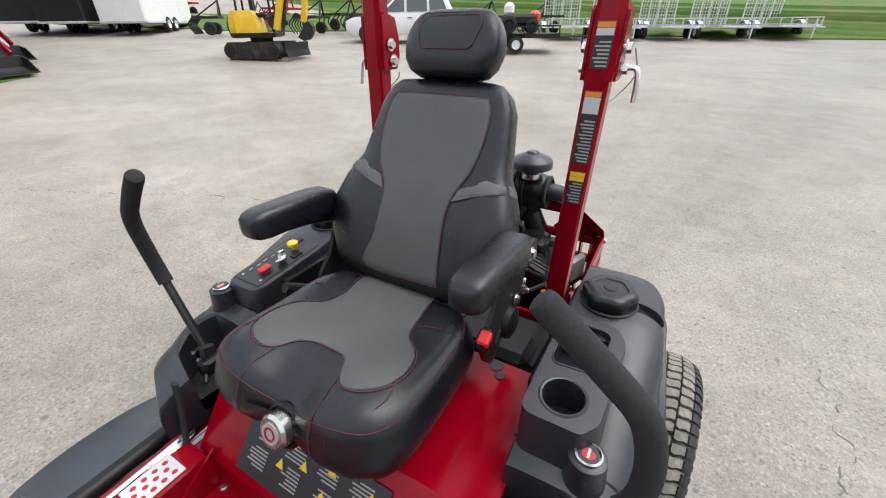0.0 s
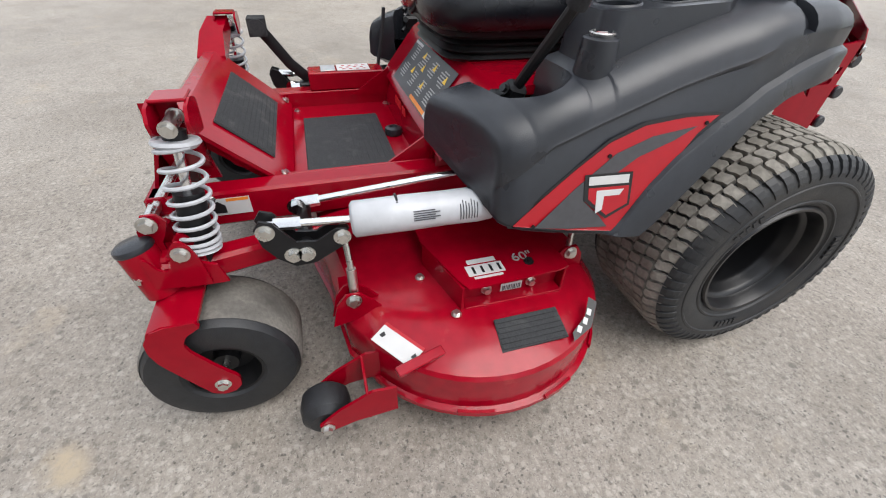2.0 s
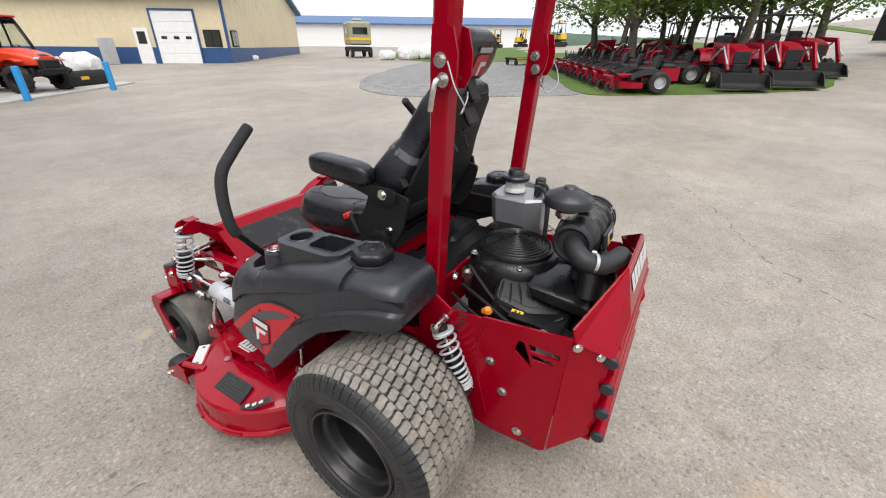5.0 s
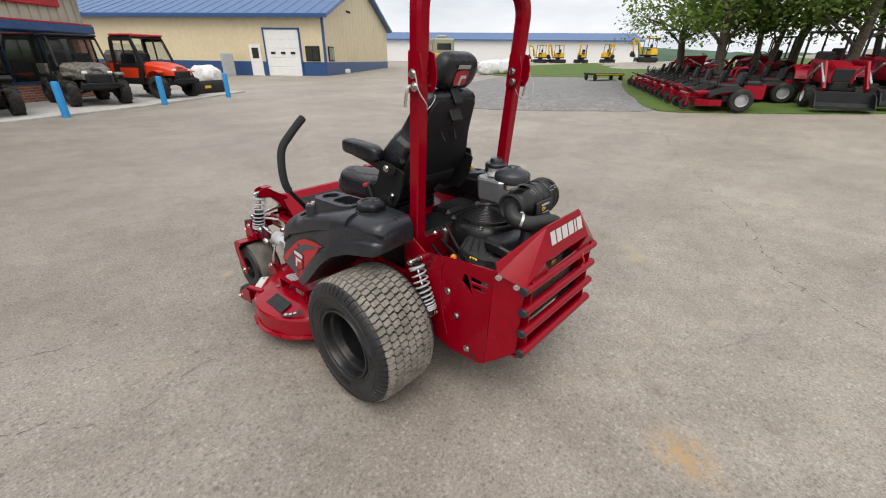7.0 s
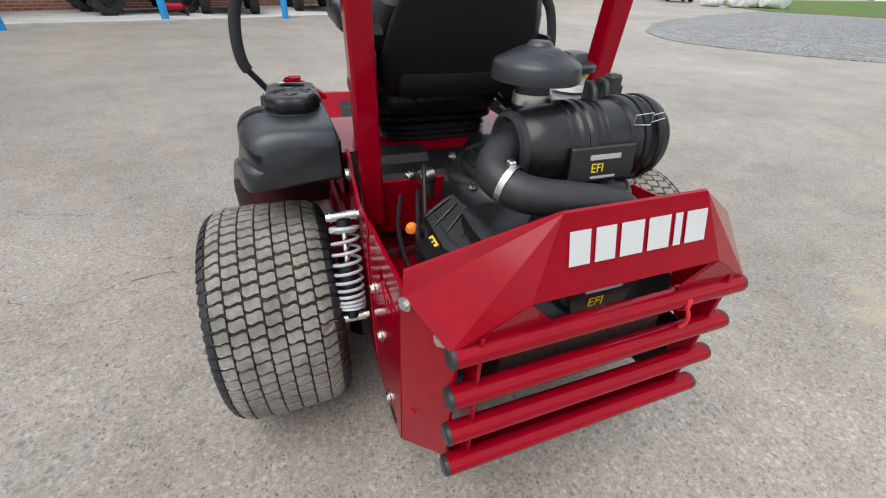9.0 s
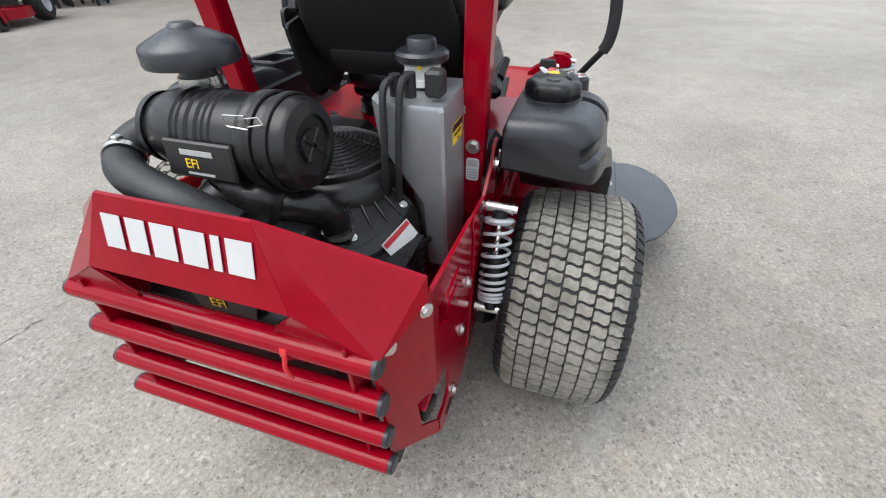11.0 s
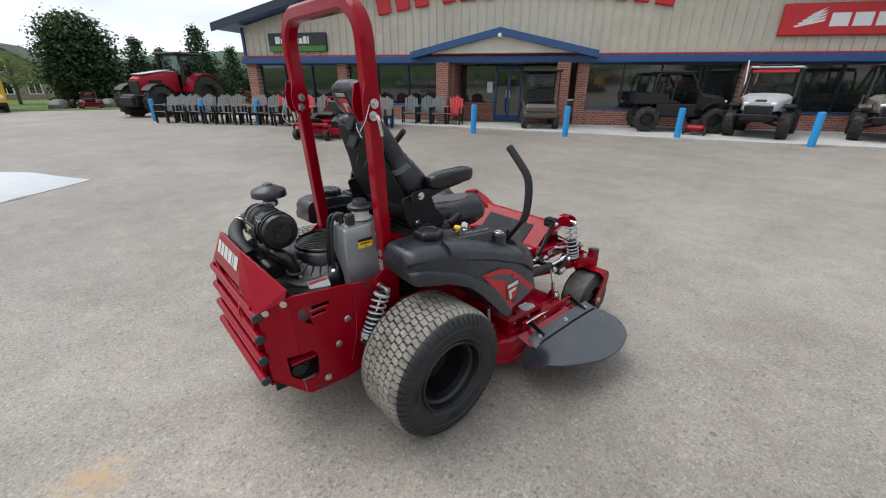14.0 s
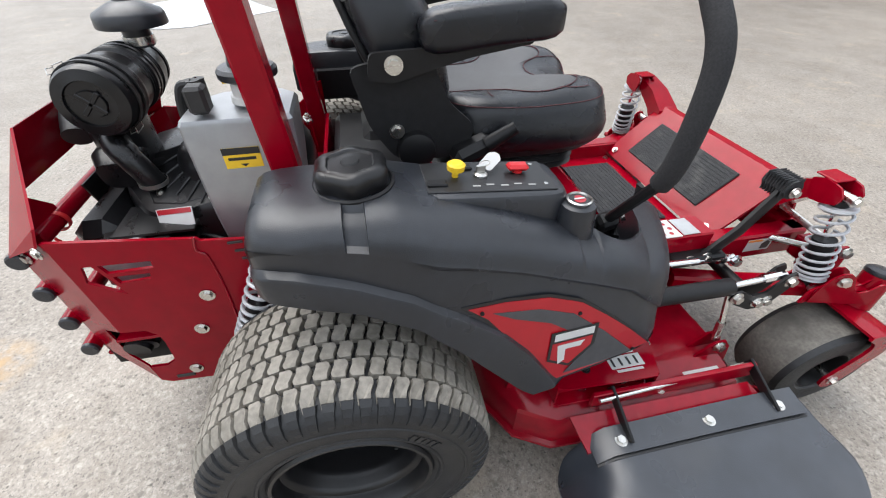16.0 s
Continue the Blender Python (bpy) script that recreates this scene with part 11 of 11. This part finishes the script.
def box_truck(at, rz, box, label, h=3.2):
    t = thing("box_truck", label, "truck", at, rz, "rental trucks")
    part("chassis", Mesh().box((0, -0.8, 0.62), (0.9, 6.2, 0.24), ch=0.02), MACHINE_BLACK, t)
    ring = lambda y, w, z0, z1: [Vector((x * w, y, z)) for x, z in ((-1, z0), (-1, z1 - 0.5), (-0.9, z1), (0.9, z1), (1, z1 - 0.5), (1, z0))]
    cab = part("cab", Mesh().loft([ring(1.0, 0.98, 0.55, 2.15), ring(1.9, 0.98, 0.50, 2.12), ring(2.35, 0.97, 0.45, 1.45), ring(2.55, 0.92, 0.45, 1.15)]), box, t, smooth=25)
    p = [Vector((-0.86, 2.35, 1.40)), Vector((0.86, 2.35, 1.40)), Vector((0.84, 1.98, 1.98)), Vector((-0.84, 1.98, 1.98))]
    part("windscreen", Mesh().loft([p, [v + Vector((0, 0.06, 0.03)) for v in p]]), GLASS, cab, smooth=0)
    part("grille", Mesh().box((0, 2.56, 0.85), (1.1, 0.06, 0.14), ch=0.02).box((0, 2.60, 0.52), (1.9, 0.14, 0.20), ch=0.03), MACHINE_BLACK, cab)
    for s in (-1, 1):
        part("headlight", Mesh().box((s * 0.72, 2.52, 0.92), (0.30, 0.12, 0.18), ch=0.03), WHITE_PAINT, cab)
        part("side_window", Mesh().box((s * 0.985, 1.55, 1.60), (0.02, 0.7, 0.55), ch=0.005), GLASS, cab)
        part("mirror", Mesh().box((s * 1.18, 2.15, 1.55), (0.14, 0.08, 0.40), ch=0.02), MACHINE_BLACK, cab)
        wheel(t, (s * 0.86, 1.75, 0.40), 0.40, 0.24, WHITE_PAINT)
        wheel(t, (s * 0.82, -2.3, 0.40), 0.40, 0.40, WHITE_PAINT)
    van = part("cargo_box", Mesh().box((0, -1.55, 0.85 + (h - 0.85) / 2), (2.3, 4.8, h - 0.85), ch=0.05), box, t)
    for i in range(6):
        part("name_block", Mesh().box((-0.62 + i * 0.25, 0.86, h - 0.30), (0.20, 0.015, 0.22)), MACHINE_BLACK, van)
    return t


box_truck(at_ground(-36.2, -5.0), heading(0.98, 0.15), MACHINE_YELLOW, "yellow box truck with dark lettering blocks")
box_truck(at_ground(-35.0, -8.4), heading(0.98, 0.18), WHITE_PAINT, "white box truck parked beside a yellow one")
box_truck(at_ground(-34.0, -11.6), heading(0.98, 0.2), WHITE_PAINT, "white box truck at the end of a row")


# ---- low parked machines under the trees ----
OLIVE = material("olive_camper_panels", (0.30, 0.29, 0.20), 0.5, 0, 0.1, 4)
DUSK_COVER = material("dark_olive_cover", (0.09, 0.09, 0.07), 0.6, 0, 0.2, 4)
cover = thing("covered_machine", "small machine under an olive cover below the trees", "machine", at_ground(-37.5, -1.5, 0.03), 70, "covered machines below the trees")
part("cover", Mesh().loft([superring((0, 0, z), (1, 0, 0), (0, 1, 0), a, b, 0.5, 14) for z, a, b in ((0.0, 0.5, 0.85), (0.30, 0.45, 0.8), (0.55, 0.3, 0.5), (0.62, 0.15, 0.3))]), DUSK_COVER, cover)
part("wheel", Mesh().lathe([(0.12, -0.1), (0.3, -0.1), (0.3, 0.1), (0.12, 0.1)], (0.62, 0.4, 0.3), (1, 0, 0), 16), TYRE_FAR, cover)
for i in range(9):
    if i % 2:
        copy_thing(cover, pose(*at_ground(-37.5 - 0.1 * i, -1.5 + 1.35 * (i + 1), 0.03), 0, 0, 60 + 13 * i))
    else:
        copy_thing(mower_b, pose(*at_ground(-37.0 - 0.1 * i, -1.2 + 1.35 * (i + 1), 0.03), 0, 0, heading(1, 0.2 * math.sin(i))))


# ---- stone house ----
def house():
    """A gabled stone house seen far off."""
    h = thing("house", "tan stone house with a dark shingled roof far off", "house", at_ground(-74, -5.2), 75)
    part("wall", Mesh().plate([(-5, 0), (5, 0), (5, 3.2), (0, 6.2), (-5, 3.2)], lambda u, v, d: (u, -4 + d, v), 8), STONE, h, smooth=0)
    m = Mesh()
    for s in (-1, 1):
        m.add([(0, -4.5, 6.5), (s * 5.7, -4.5, 2.95), (s * 5.7, 4.5, 2.95), (0, 4.5, 6.5), (0, -4.5, 6.25), (s * 5.7, -4.5, 2.7), (s * 5.7, 4.5, 2.7), (0, 4.5, 6.25)], [(0, 1, 2, 3), (4, 7, 6, 5), (0, 4, 5, 1), (3, 2, 6, 7), (1, 5, 6, 2), (0, 3, 7, 4)])
    part("roof", m, SHINGLE, h, smooth=0)
    for x, z in ((-2.6, 1.6), (0, 1.6), (2.6, 1.6), (0, 4.0)):
        w = part("window", Mesh().box((x, -4.03, z), (1.3, 0.08, 1.4)), WHITE_PAINT, h)
        part("pane", Mesh().box((x - 0.3, -4.08, z), (0.5, 0.02, 1.2)).box((x + 0.3, -4.08, z), (0.5, 0.02, 1.2)), GLASS, w)


house()


# ---- barn ----
def gable_hall(name, label, origin, u, length, width, eave, ridge, wall_mat, base_mat, base_h, overhang=0.5, rib=0.9, lift=0.012):
    """A long hall: origin is one corner, u runs along the eaves, the gable stands to its right."""
    u = Vector((*u, 0)).normalized()
    h = thing(name, label, "building", origin, math.degrees(math.atan2(u.y, u.x)))
    # in the hall's frame x runs along the eaves and -y across
    sh = Mesh().plate([(0, base_h), (0, eave), (-width / 2, ridge), (-width, eave), (-width, base_h)], lambda a, b, d: (d, a, b), length)
    wall = part("wall", sh, wall_mat, h, smooth=0)
    part("wainscot", Mesh().box((length / 2, -width / 2, base_h / 2 - 0.2), (length + 0.04, width + 0.04, base_h + 0.4)), base_mat, wall)
    x = 0.2
    while x < length:
        part("siding_rib", Mesh().box((x, 0.004, (base_h + eave) / 2), (0.03, 0.014, eave - base_h)), wall_mat, wall, smooth=0)
        x += rib
    y = 0.3
    while y < width:
        z = eave + (ridge - eave) * (1 - abs(y - width / 2) / (width / 2))
        part("siding_rib", Mesh().box((-0.004, -y, (base_h + z) / 2), (0.014, 0.03, z - base_h)), wall_mat, wall, smooth=0)
        y += rib
    m = Mesh()
    sl = (ridge - eave) / (width / 2)
    for s in (-1, 1):
        ye, ze = -width / 2 + s * (width / 2 + overhang), eave - sl * overhang
        yr = -width / 2
        m.add([(-overhang, yr, ridge + 0.24), (length + overhang, yr, ridge + 0.24), (length + overhang, ye, ze + 0.24), (-overhang, ye, ze + 0.24),
               (-overhang, yr, ridge + 0.02), (length + overhang, yr, ridge + 0.02), (length + overhang, ye, ze + 0.02), (-overhang, ye, ze + 0.02)],
              [(0, 1, 2, 3), (4, 7, 6, 5), (0, 4, 5, 1), (3, 2, 6, 7), (0, 3, 7, 4), (1, 5, 6, 2)])
    roof = part("roof", m, BLUE_ROOF, h, smooth=0)
    m = Mesh()
    x = 0.0
    while x < length:
        for s in (-1, 1):
            ye, ze = -width / 2 + s * (width / 2 + overhang), eave - sl * overhang
            a, b = Vector((x, -width / 2, ridge + 0.25)), Vector((x, ye, ze + 0.25))
            m.tube([a, b], 0, flat=(0.02, 0.012))
        x += 0.9
    part("roof_rib", m, BLUE_ROOF, roof, smooth=0)
    return h


BU = Vector((-0.58, 0.815)).normalized()
barn = gable_hall("barn", "cream metal-sided barn with blue roof and blue wainscot", (16.5, 26.6, terrain(16.5, 26.6) - 0.05), BU, 45, 18.0, 3.93, 7.0, CREAM, BLUE_METAL, 0.95)
part("corner_trim", Mesh().box((0.06, -0.02, 2.42), (0.16, 0.12, 3.0)), BLUE_METAL, barn)
part("eave_trim", Mesh().box((22.5, 0.50, 3.84), (46, 0.06, 0.22)), BLUE_METAL, barn)
door = part("overhead_door", Mesh().box((3.15, 0.03, 1.50), (2.55, 0.08, 3.0)), WHITE_PAINT, barn, "white sectional overhead door with three small lights", smooth=0)
for i in range(5):
    part("door_panel", Mesh().box((3.15, 0.075, 0.30 + 0.6 * i), (2.50, 0.03, 0.57), ch=0.012), WHITE_PAINT, door)
for i in range(3):
    part("door_light", Mesh().box((2.40 + 0.75 * i, 0.10, 1.52), (0.34, 0.03, 0.16)), GLASS, door)
part("door_trim", Mesh().box((1.82, 0.05, 1.56), (0.10, 0.12, 3.12)).box((4.48, 0.05, 1.56), (0.10, 0.12, 3.12)).box((3.15, 0.05, 3.08), (2.75, 0.12, 0.10)), BLUE_METAL, barn)
md = part("man_door", Mesh().box((5.28, 0.04, 1.03), (0.88, 0.08, 2.06)), WHITE_PAINT, barn, "white door with a window")
part("door_pane", Mesh().box((5.28, 0.085, 1.50), (0.50, 0.02, 0.70)), GLASS, md)
for name_x in (0.95,):
    w = part("window", Mesh().box((name_x, 0.03, 1.50), (1.05, 0.08, 0.98)), MACHINE_BLACK, barn, "brown-framed window")
    part("pane", Mesh().box((name_x - 0.24, 0.075, 1.50), (0.42, 0.02, 0.82)).box((name_x + 0.24, 0.075, 1.50), (0.42, 0.02, 0.82)), GLASS, w)
w = part("window", Mesh().box((-0.03, -1.0, 1.50), (0.08, 1.05, 0.98)), MACHINE_BLACK, barn, "brown-framed window")
part("pane", Mesh().box((-0.075, -1.24, 1.50), (0.02, 0.42, 0.82)).box((-0.075, -0.76, 1.50), (0.02, 0.42, 0.82)), GLASS, w)
part("gable_lamp", Mesh().cyl((-0.05, -5.0, 4.6), (-0.35, -5.0, 4.5), 0.08, n=10), MACHINE_BLACK, barn)
cab = thing("utility_cabinet", "pale grey metal cabinet by the barn wall", "cabinet", at_ground(11.6, 31.6), 0)
part("body", Mesh().box((0, 0, 0.75), (0.7, 0.5, 1.5), ch=0.03), PALE_GREY, cab)
part("door", Mesh().box((0, -0.26, 0.78), (0.6, 0.02, 1.3), ch=0.006), PALE_GREY, cab)

FU = Vector((59 - 83.6, 65 - 27.8)).normalized()
gable_hall("long_shed", "long white shed with a blue metal roof far off", (83.6, 27.8, 0.6), FU, 60, 14, 4.2, 5.6, WHITE_PAINT, WHITE_PAINT, 0.5, 0.6, 3.0)

# camper and wrapped heaps by the barn
cp = thing("camper", "olive and yellow truck camper parked on the grass", "camper", at_ground(27.6, 25.6, 0.03), heading(-0.6, -0.8))
part("body", Mesh().box((0, 0, 1.75), (1.8, 2.6, 1.7), ch=0.12), OLIVE, cp)
part("stripe", Mesh().box((0, 0, 1.35), (1.83, 2.63, 0.35), ch=0.1), MACHINE_YELLOW, cp)
part("roof_vent", Mesh().box((0, 0.2, 2.76), (0.7, 0.9, 0.16), ch=0.05), PALE_GREY, cp)
part("window", Mesh().box((0.91, 0.3, 1.95), (0.04, 0.9, 0.5), ch=0.01), GLASS, cp)
part("window", Mesh().box((0, 1.31, 1.95), (1.2, 0.04, 0.5), ch=0.01), GLASS, cp)
part("chassis", Mesh().box((0, 0, 0.62), (1.6, 3.4, 0.36), ch=0.04), MACHINE_BLACK, cp)
for s in (-1, 1):
    for y in (-1.3, 1.3):
        wheel(cp, (s * 0.75, y, 0.38), 0.38, 0.25, PALE_GREY)
WRAP = material("white_plastic_wrap", (0.70, 0.71, 0.72), 0.35, 0, 0.12, 6, 0.4, 20)


def wrapped_bale(at, rz, size, seed, group="wrapped bales"):
    r = random.Random(seed)
    bm = bmesh.new()
    bmesh.ops.create_icosphere(bm, subdivisions=3, radius=1)
    for v in bm.verts:
        k = 1 + 0.10 * math.sin(5 * v.co.x + seed) * math.cos(6 * v.co.y) + r.uniform(-0.05, 0.05)
        p = Vector((math.copysign(abs(v.co.x) ** 0.7, v.co.x), math.copysign(abs(v.co.y) ** 0.7, v.co.y), math.copysign(abs(v.co.z) ** 0.8, v.co.z))) * k
        v.co = (p.x * size[0], p.y * size[1], max(0.0, p.z * size[2] + size[2] * 0.75))
    d = bpy.data.meshes.new("wrapped_bale")
    bm.to_mesh(d)
    bm.free()
    d.shade_smooth()
    d.set_sharp_from_angle(angle=radians(30))
    d.materials.append(WRAP)
    ob = new("wrapped_bale", d)
    ob.matrix_world = pose(at[0], at[1], at[2], 0, 0, rz)
    tagged(ob, "goods under white plastic wrap on the grass edge", "wrapped goods", group)


for i, (x, y, a) in enumerate(((26.4, 19.4, 0.9), (27.6, 18.4, 1.0), (28.6, 20.4, 0.9), (25.2, 20.6, 0.6), (8.2, 26.6, 0.8), (19.8, 28.9, 0.3))):
    wrapped_bale(at_ground(x, y, 0.02), 30 * i, (a, a * 0.8, a * 0.62), i)


# ---- trees ----
def leaf_mesh(spots, size, seed, droop=0.3, spread=0.36):
    """Many small folded leaf clumps."""
    r = random.Random(seed)
    vs, fs = [], []
    for p, s in spots:
        for k in range(s):
            q = p + Vector((r.gauss(0, 1), r.gauss(0, 1), r.gauss(0, 0.7))) * spread
            a, t = r.uniform(0, 6.28), r.uniform(-0.9, 0.6)
            d = Vector((math.cos(a) * math.cos(t), math.sin(a) * math.cos(t), math.sin(t) - droop)).normalized()
            w = d.cross(Vector((0, 0, 1))).normalized()
            n = w.cross(d)
            L = size * r.uniform(0.7, 1.3)
            b = len(vs)
            vs += [q, q + d * L * 0.5 + w * L * 0.38 + n * L * 0.10, q + d * L, q + d * L * 0.5 - w * L * 0.38 + n * L * 0.10]
            fs += [(b, b + 1, b + 2), (b, b + 2, b + 3)]
    return Mesh().add(vs, fs)


def raw_part(name, me, mat, parent):
    d = bpy.data.meshes.new(name)
    d.from_pydata([tuple(p) for p in me.v], [], me.f)
    d.materials.append(mat)
    ob = new(name, d)
    ob.parent = parent
    return ob


def tree(at, height, spread, seed, low=2.2, stems=1):
    r = random.Random(seed)
    t = thing("tree", "leafy deciduous tree on the grass" if stems == 1 else "leafy multi-stemmed tree on the grass", "tree", at, 0, "trees on the grass")
    m = Mesh()
    spots = []
    for q in range(stems):
        lean = Vector((r.uniform(-0.35, 0.35), r.uniform(-0.35, 0.35), 0)) * (1.6 if stems > 1 else 0.5)
        base = Vector((lean.x * 0.25, lean.y * 0.25, -0.05))
        top = Vector((lean.x * 2, lean.y * 2, height * 0.8))
        pts = [base.lerp(top, k / 5) + Vector((r.uniform(-0.08, 0.08), r.uniform(-0.08, 0.08), 0)) * (k > 0) for k in range(6)]
        r0 = (0.17 if stems == 1 else 0.10) * height / 7
        m.tube(pts, [r0 * (1.25 - k * 0.2) for k in range(6)], 9)
        n = 15 if stems == 1 else 8
        for i in range(n):
            f = 0.28 + 0.68 * i / n
            p = base.lerp(top, f)
            a = i * 2.4 + r.uniform(-0.4, 0.4)
            reach = spread * (0.55 + 0.45 * math.sin(math.pi * min(1, f * 1.05))) * r.uniform(0.75, 1.1)
            tip = p + Vector((math.cos(a) * reach, math.sin(a) * reach, reach * r.uniform(0.1, 0.5)))
            tip.z = max(tip.z, low + r.uniform(0, 0.7))
            mid = p.lerp(tip, 0.5) + Vector((0, 0, 0.3))
            m.tube([p, mid, tip], [r0 * 0.36, r0 * 0.24, r0 * 0.08], 6)
            for k in range(6):
                c = mid.lerp(tip, k / 5 * 1.1) + Vector((r.gauss(0, 0.30), r.gauss(0, 0.30), r.gauss(0, 0.25)))
                spots.append((c, 40))
            for k in range(4):
                c = p.lerp(mid, r.random()) + Vector((r.gauss(0, 0.5), r.gauss(0, 0.5), r.uniform(0.1, 0.8)))
                c.z = max(c.z, low)
                spots.append((c, 22))
    part("trunk", m, BARK, t, smooth=50)
    raw_part("crown", leaf_mesh(spots, 0.16, seed, 0.3, 0.42), LEAF, t)
    return t


t1 = tree(at_ground(17.1, 2.2), 6.4, 3.0, 1, 2.1)
t2 = tree(at_ground(19.3, 1.2), 6.8, 2.8, 2, 2.3, 3)
t3 = tree(at_ground(21.7, 4.8), 6.6, 2.9, 3, 2.2)
for i, (p, x, y, a, k) in enumerate(((t1, 17.6, -1.1, 130, 1.0), (t2, 21.4, -2.3, 70, 1.05), (t3, 24.4, 0.7, 200, 1.1), (t1, 23.6, -4.2, 300, 1.05), (t1, 36, 6, 150, 1.2))):
    copy_thing(p, pose(*at_ground(x, y), 0, 0, a) @ Matrix.Scale(k, 4))


def conifer(at, height, seed, breadth=0.44, full=False):
    r = random.Random(seed)
    t = thing("spruce_tree", "broad dark green spruce beyond the lot" if full else "dark green spruce tree beyond the lot", "tree", at, 0, "spruces beyond the lot")
    part("trunk", Mesh().tube([(0, 0, -0.1), (0.05, 0, height * 0.5), (0, 0, height)], [0.2, 0.12, 0.02], 8), BARK, t)
    spots = []
    n = int(height * 3.2)
    for i in range(n):
        f = i / n
        z = 0.5 + f * (height - 0.6)
        shape = math.sin(math.pi * (0.20 + 0.78 * f)) ** 0.55 if full else (1 - f) ** 1.05
        reach = shape * height * breadth * (0.88 + 0.12 * math.sin(i * 1.7)) + 0.10
        arms = max(5, int(reach * 7))
        for k in range(arms):
            a = k * 2 * math.pi / arms + i * 0.7 + r.uniform(-0.2, 0.2)
            w = reach * r.uniform(0.72, 1.10)
            for q in range(max(3, int(w * 3.2))):
                e = 1 - 0.72 * q / max(3, int(w * 3.2))
                spots.append((Vector((math.cos(a) * w * e, math.sin(a) * w * e, z + (0.10 if full else -0.25) * w * e)), 10))
    raw_part("crown", leaf_mesh(spots, 0.25, seed, 0.5, 0.30 if full else 0.26), NEEDLE, t)
    return t


c1 = conifer(at_ground(-43.5, 0.5), 6.9, 21, 0.42, True)
c2 = conifer(at_ground(-42.5, 8.7), 6.5, 22, 0.50)
for i, (p, x, y, k) in enumerate(((c2, -45.0, 4.4, 0.86), (c2, -46.5, 6.4, 0.76), (c2, -44.6, 12.0, 0.80), (c2, -44, 14.4, 0.85), (c1, -46, 17.5, 0.9), (c2, -43, 21, 1.0), (c1, -54, -17, 0.9), (c2, -56, -22, 1.1))):
    copy_thing(p, pose(*at_ground(x, y), 0, 0, 47 * i) @ Matrix.Scale(k, 4))
for i, (p, x, y, k) in enumerate(((t1, -50, -4.2, 0.75), (t1, -58, -12, 1.2))):
    copy_thing(p, pose(*at_ground(x, y), 0, 0, 61 * i) @ Matrix.Scale(k, 4))


# ---- far woods and hills ----
def ridge(name, r, a0, a1, height, seed, label, mat, depth=60, step=0.5):
    rr = random.Random(seed)
    vs, fs = [], []
    n = int((a1 - a0) / step)
    ph = [rr.uniform(0, 6.28) for _ in range(5)]
    for i in range(n + 1):
        a = radians(a0 + i * step)
        h = height * (0.75 + 0.18 * math.sin(i * 0.05 + ph[0]) + 0.10 * math.sin(i * 0.13 + ph[1])) + rr.uniform(-0.02, 0.02) * height
        e = min(1, i / 12, (n - i) / 12)
        h *= 0.3 + 0.7 * e
        for k, (d, z) in enumerate(((0, -3), (depth * 0.2, h * 0.55), (depth * 0.6, h), (depth, h * 0.6), (depth * 1.1, -3))):
            vs.append(((r + d) * math.cos(a), (r + d) * math.sin(a), z + (rr.uniform(-0.02, 0.02) * height if 0 < k < 4 else 0)))
    for i in range(n):
        for k in range(4):
            b = i * 5 + k
            fs.append((b, b + 5, b + 6, b + 1))
    return tagged(part(name, Mesh().add(vs, fs), mat, smooth=60), label, "hill", kind="structure")


ridge("backdrop", 280, 150, 225, 21, 3, "low wooded hill ridge far off", HILL)
ridge("backdrop", 300, 82, 125, 40, 4, "wooded hill ridge far off", HILL)
ridge("backdrop", 260, 225, 390, 9, 6, "low line of far woods", HILL, 40)
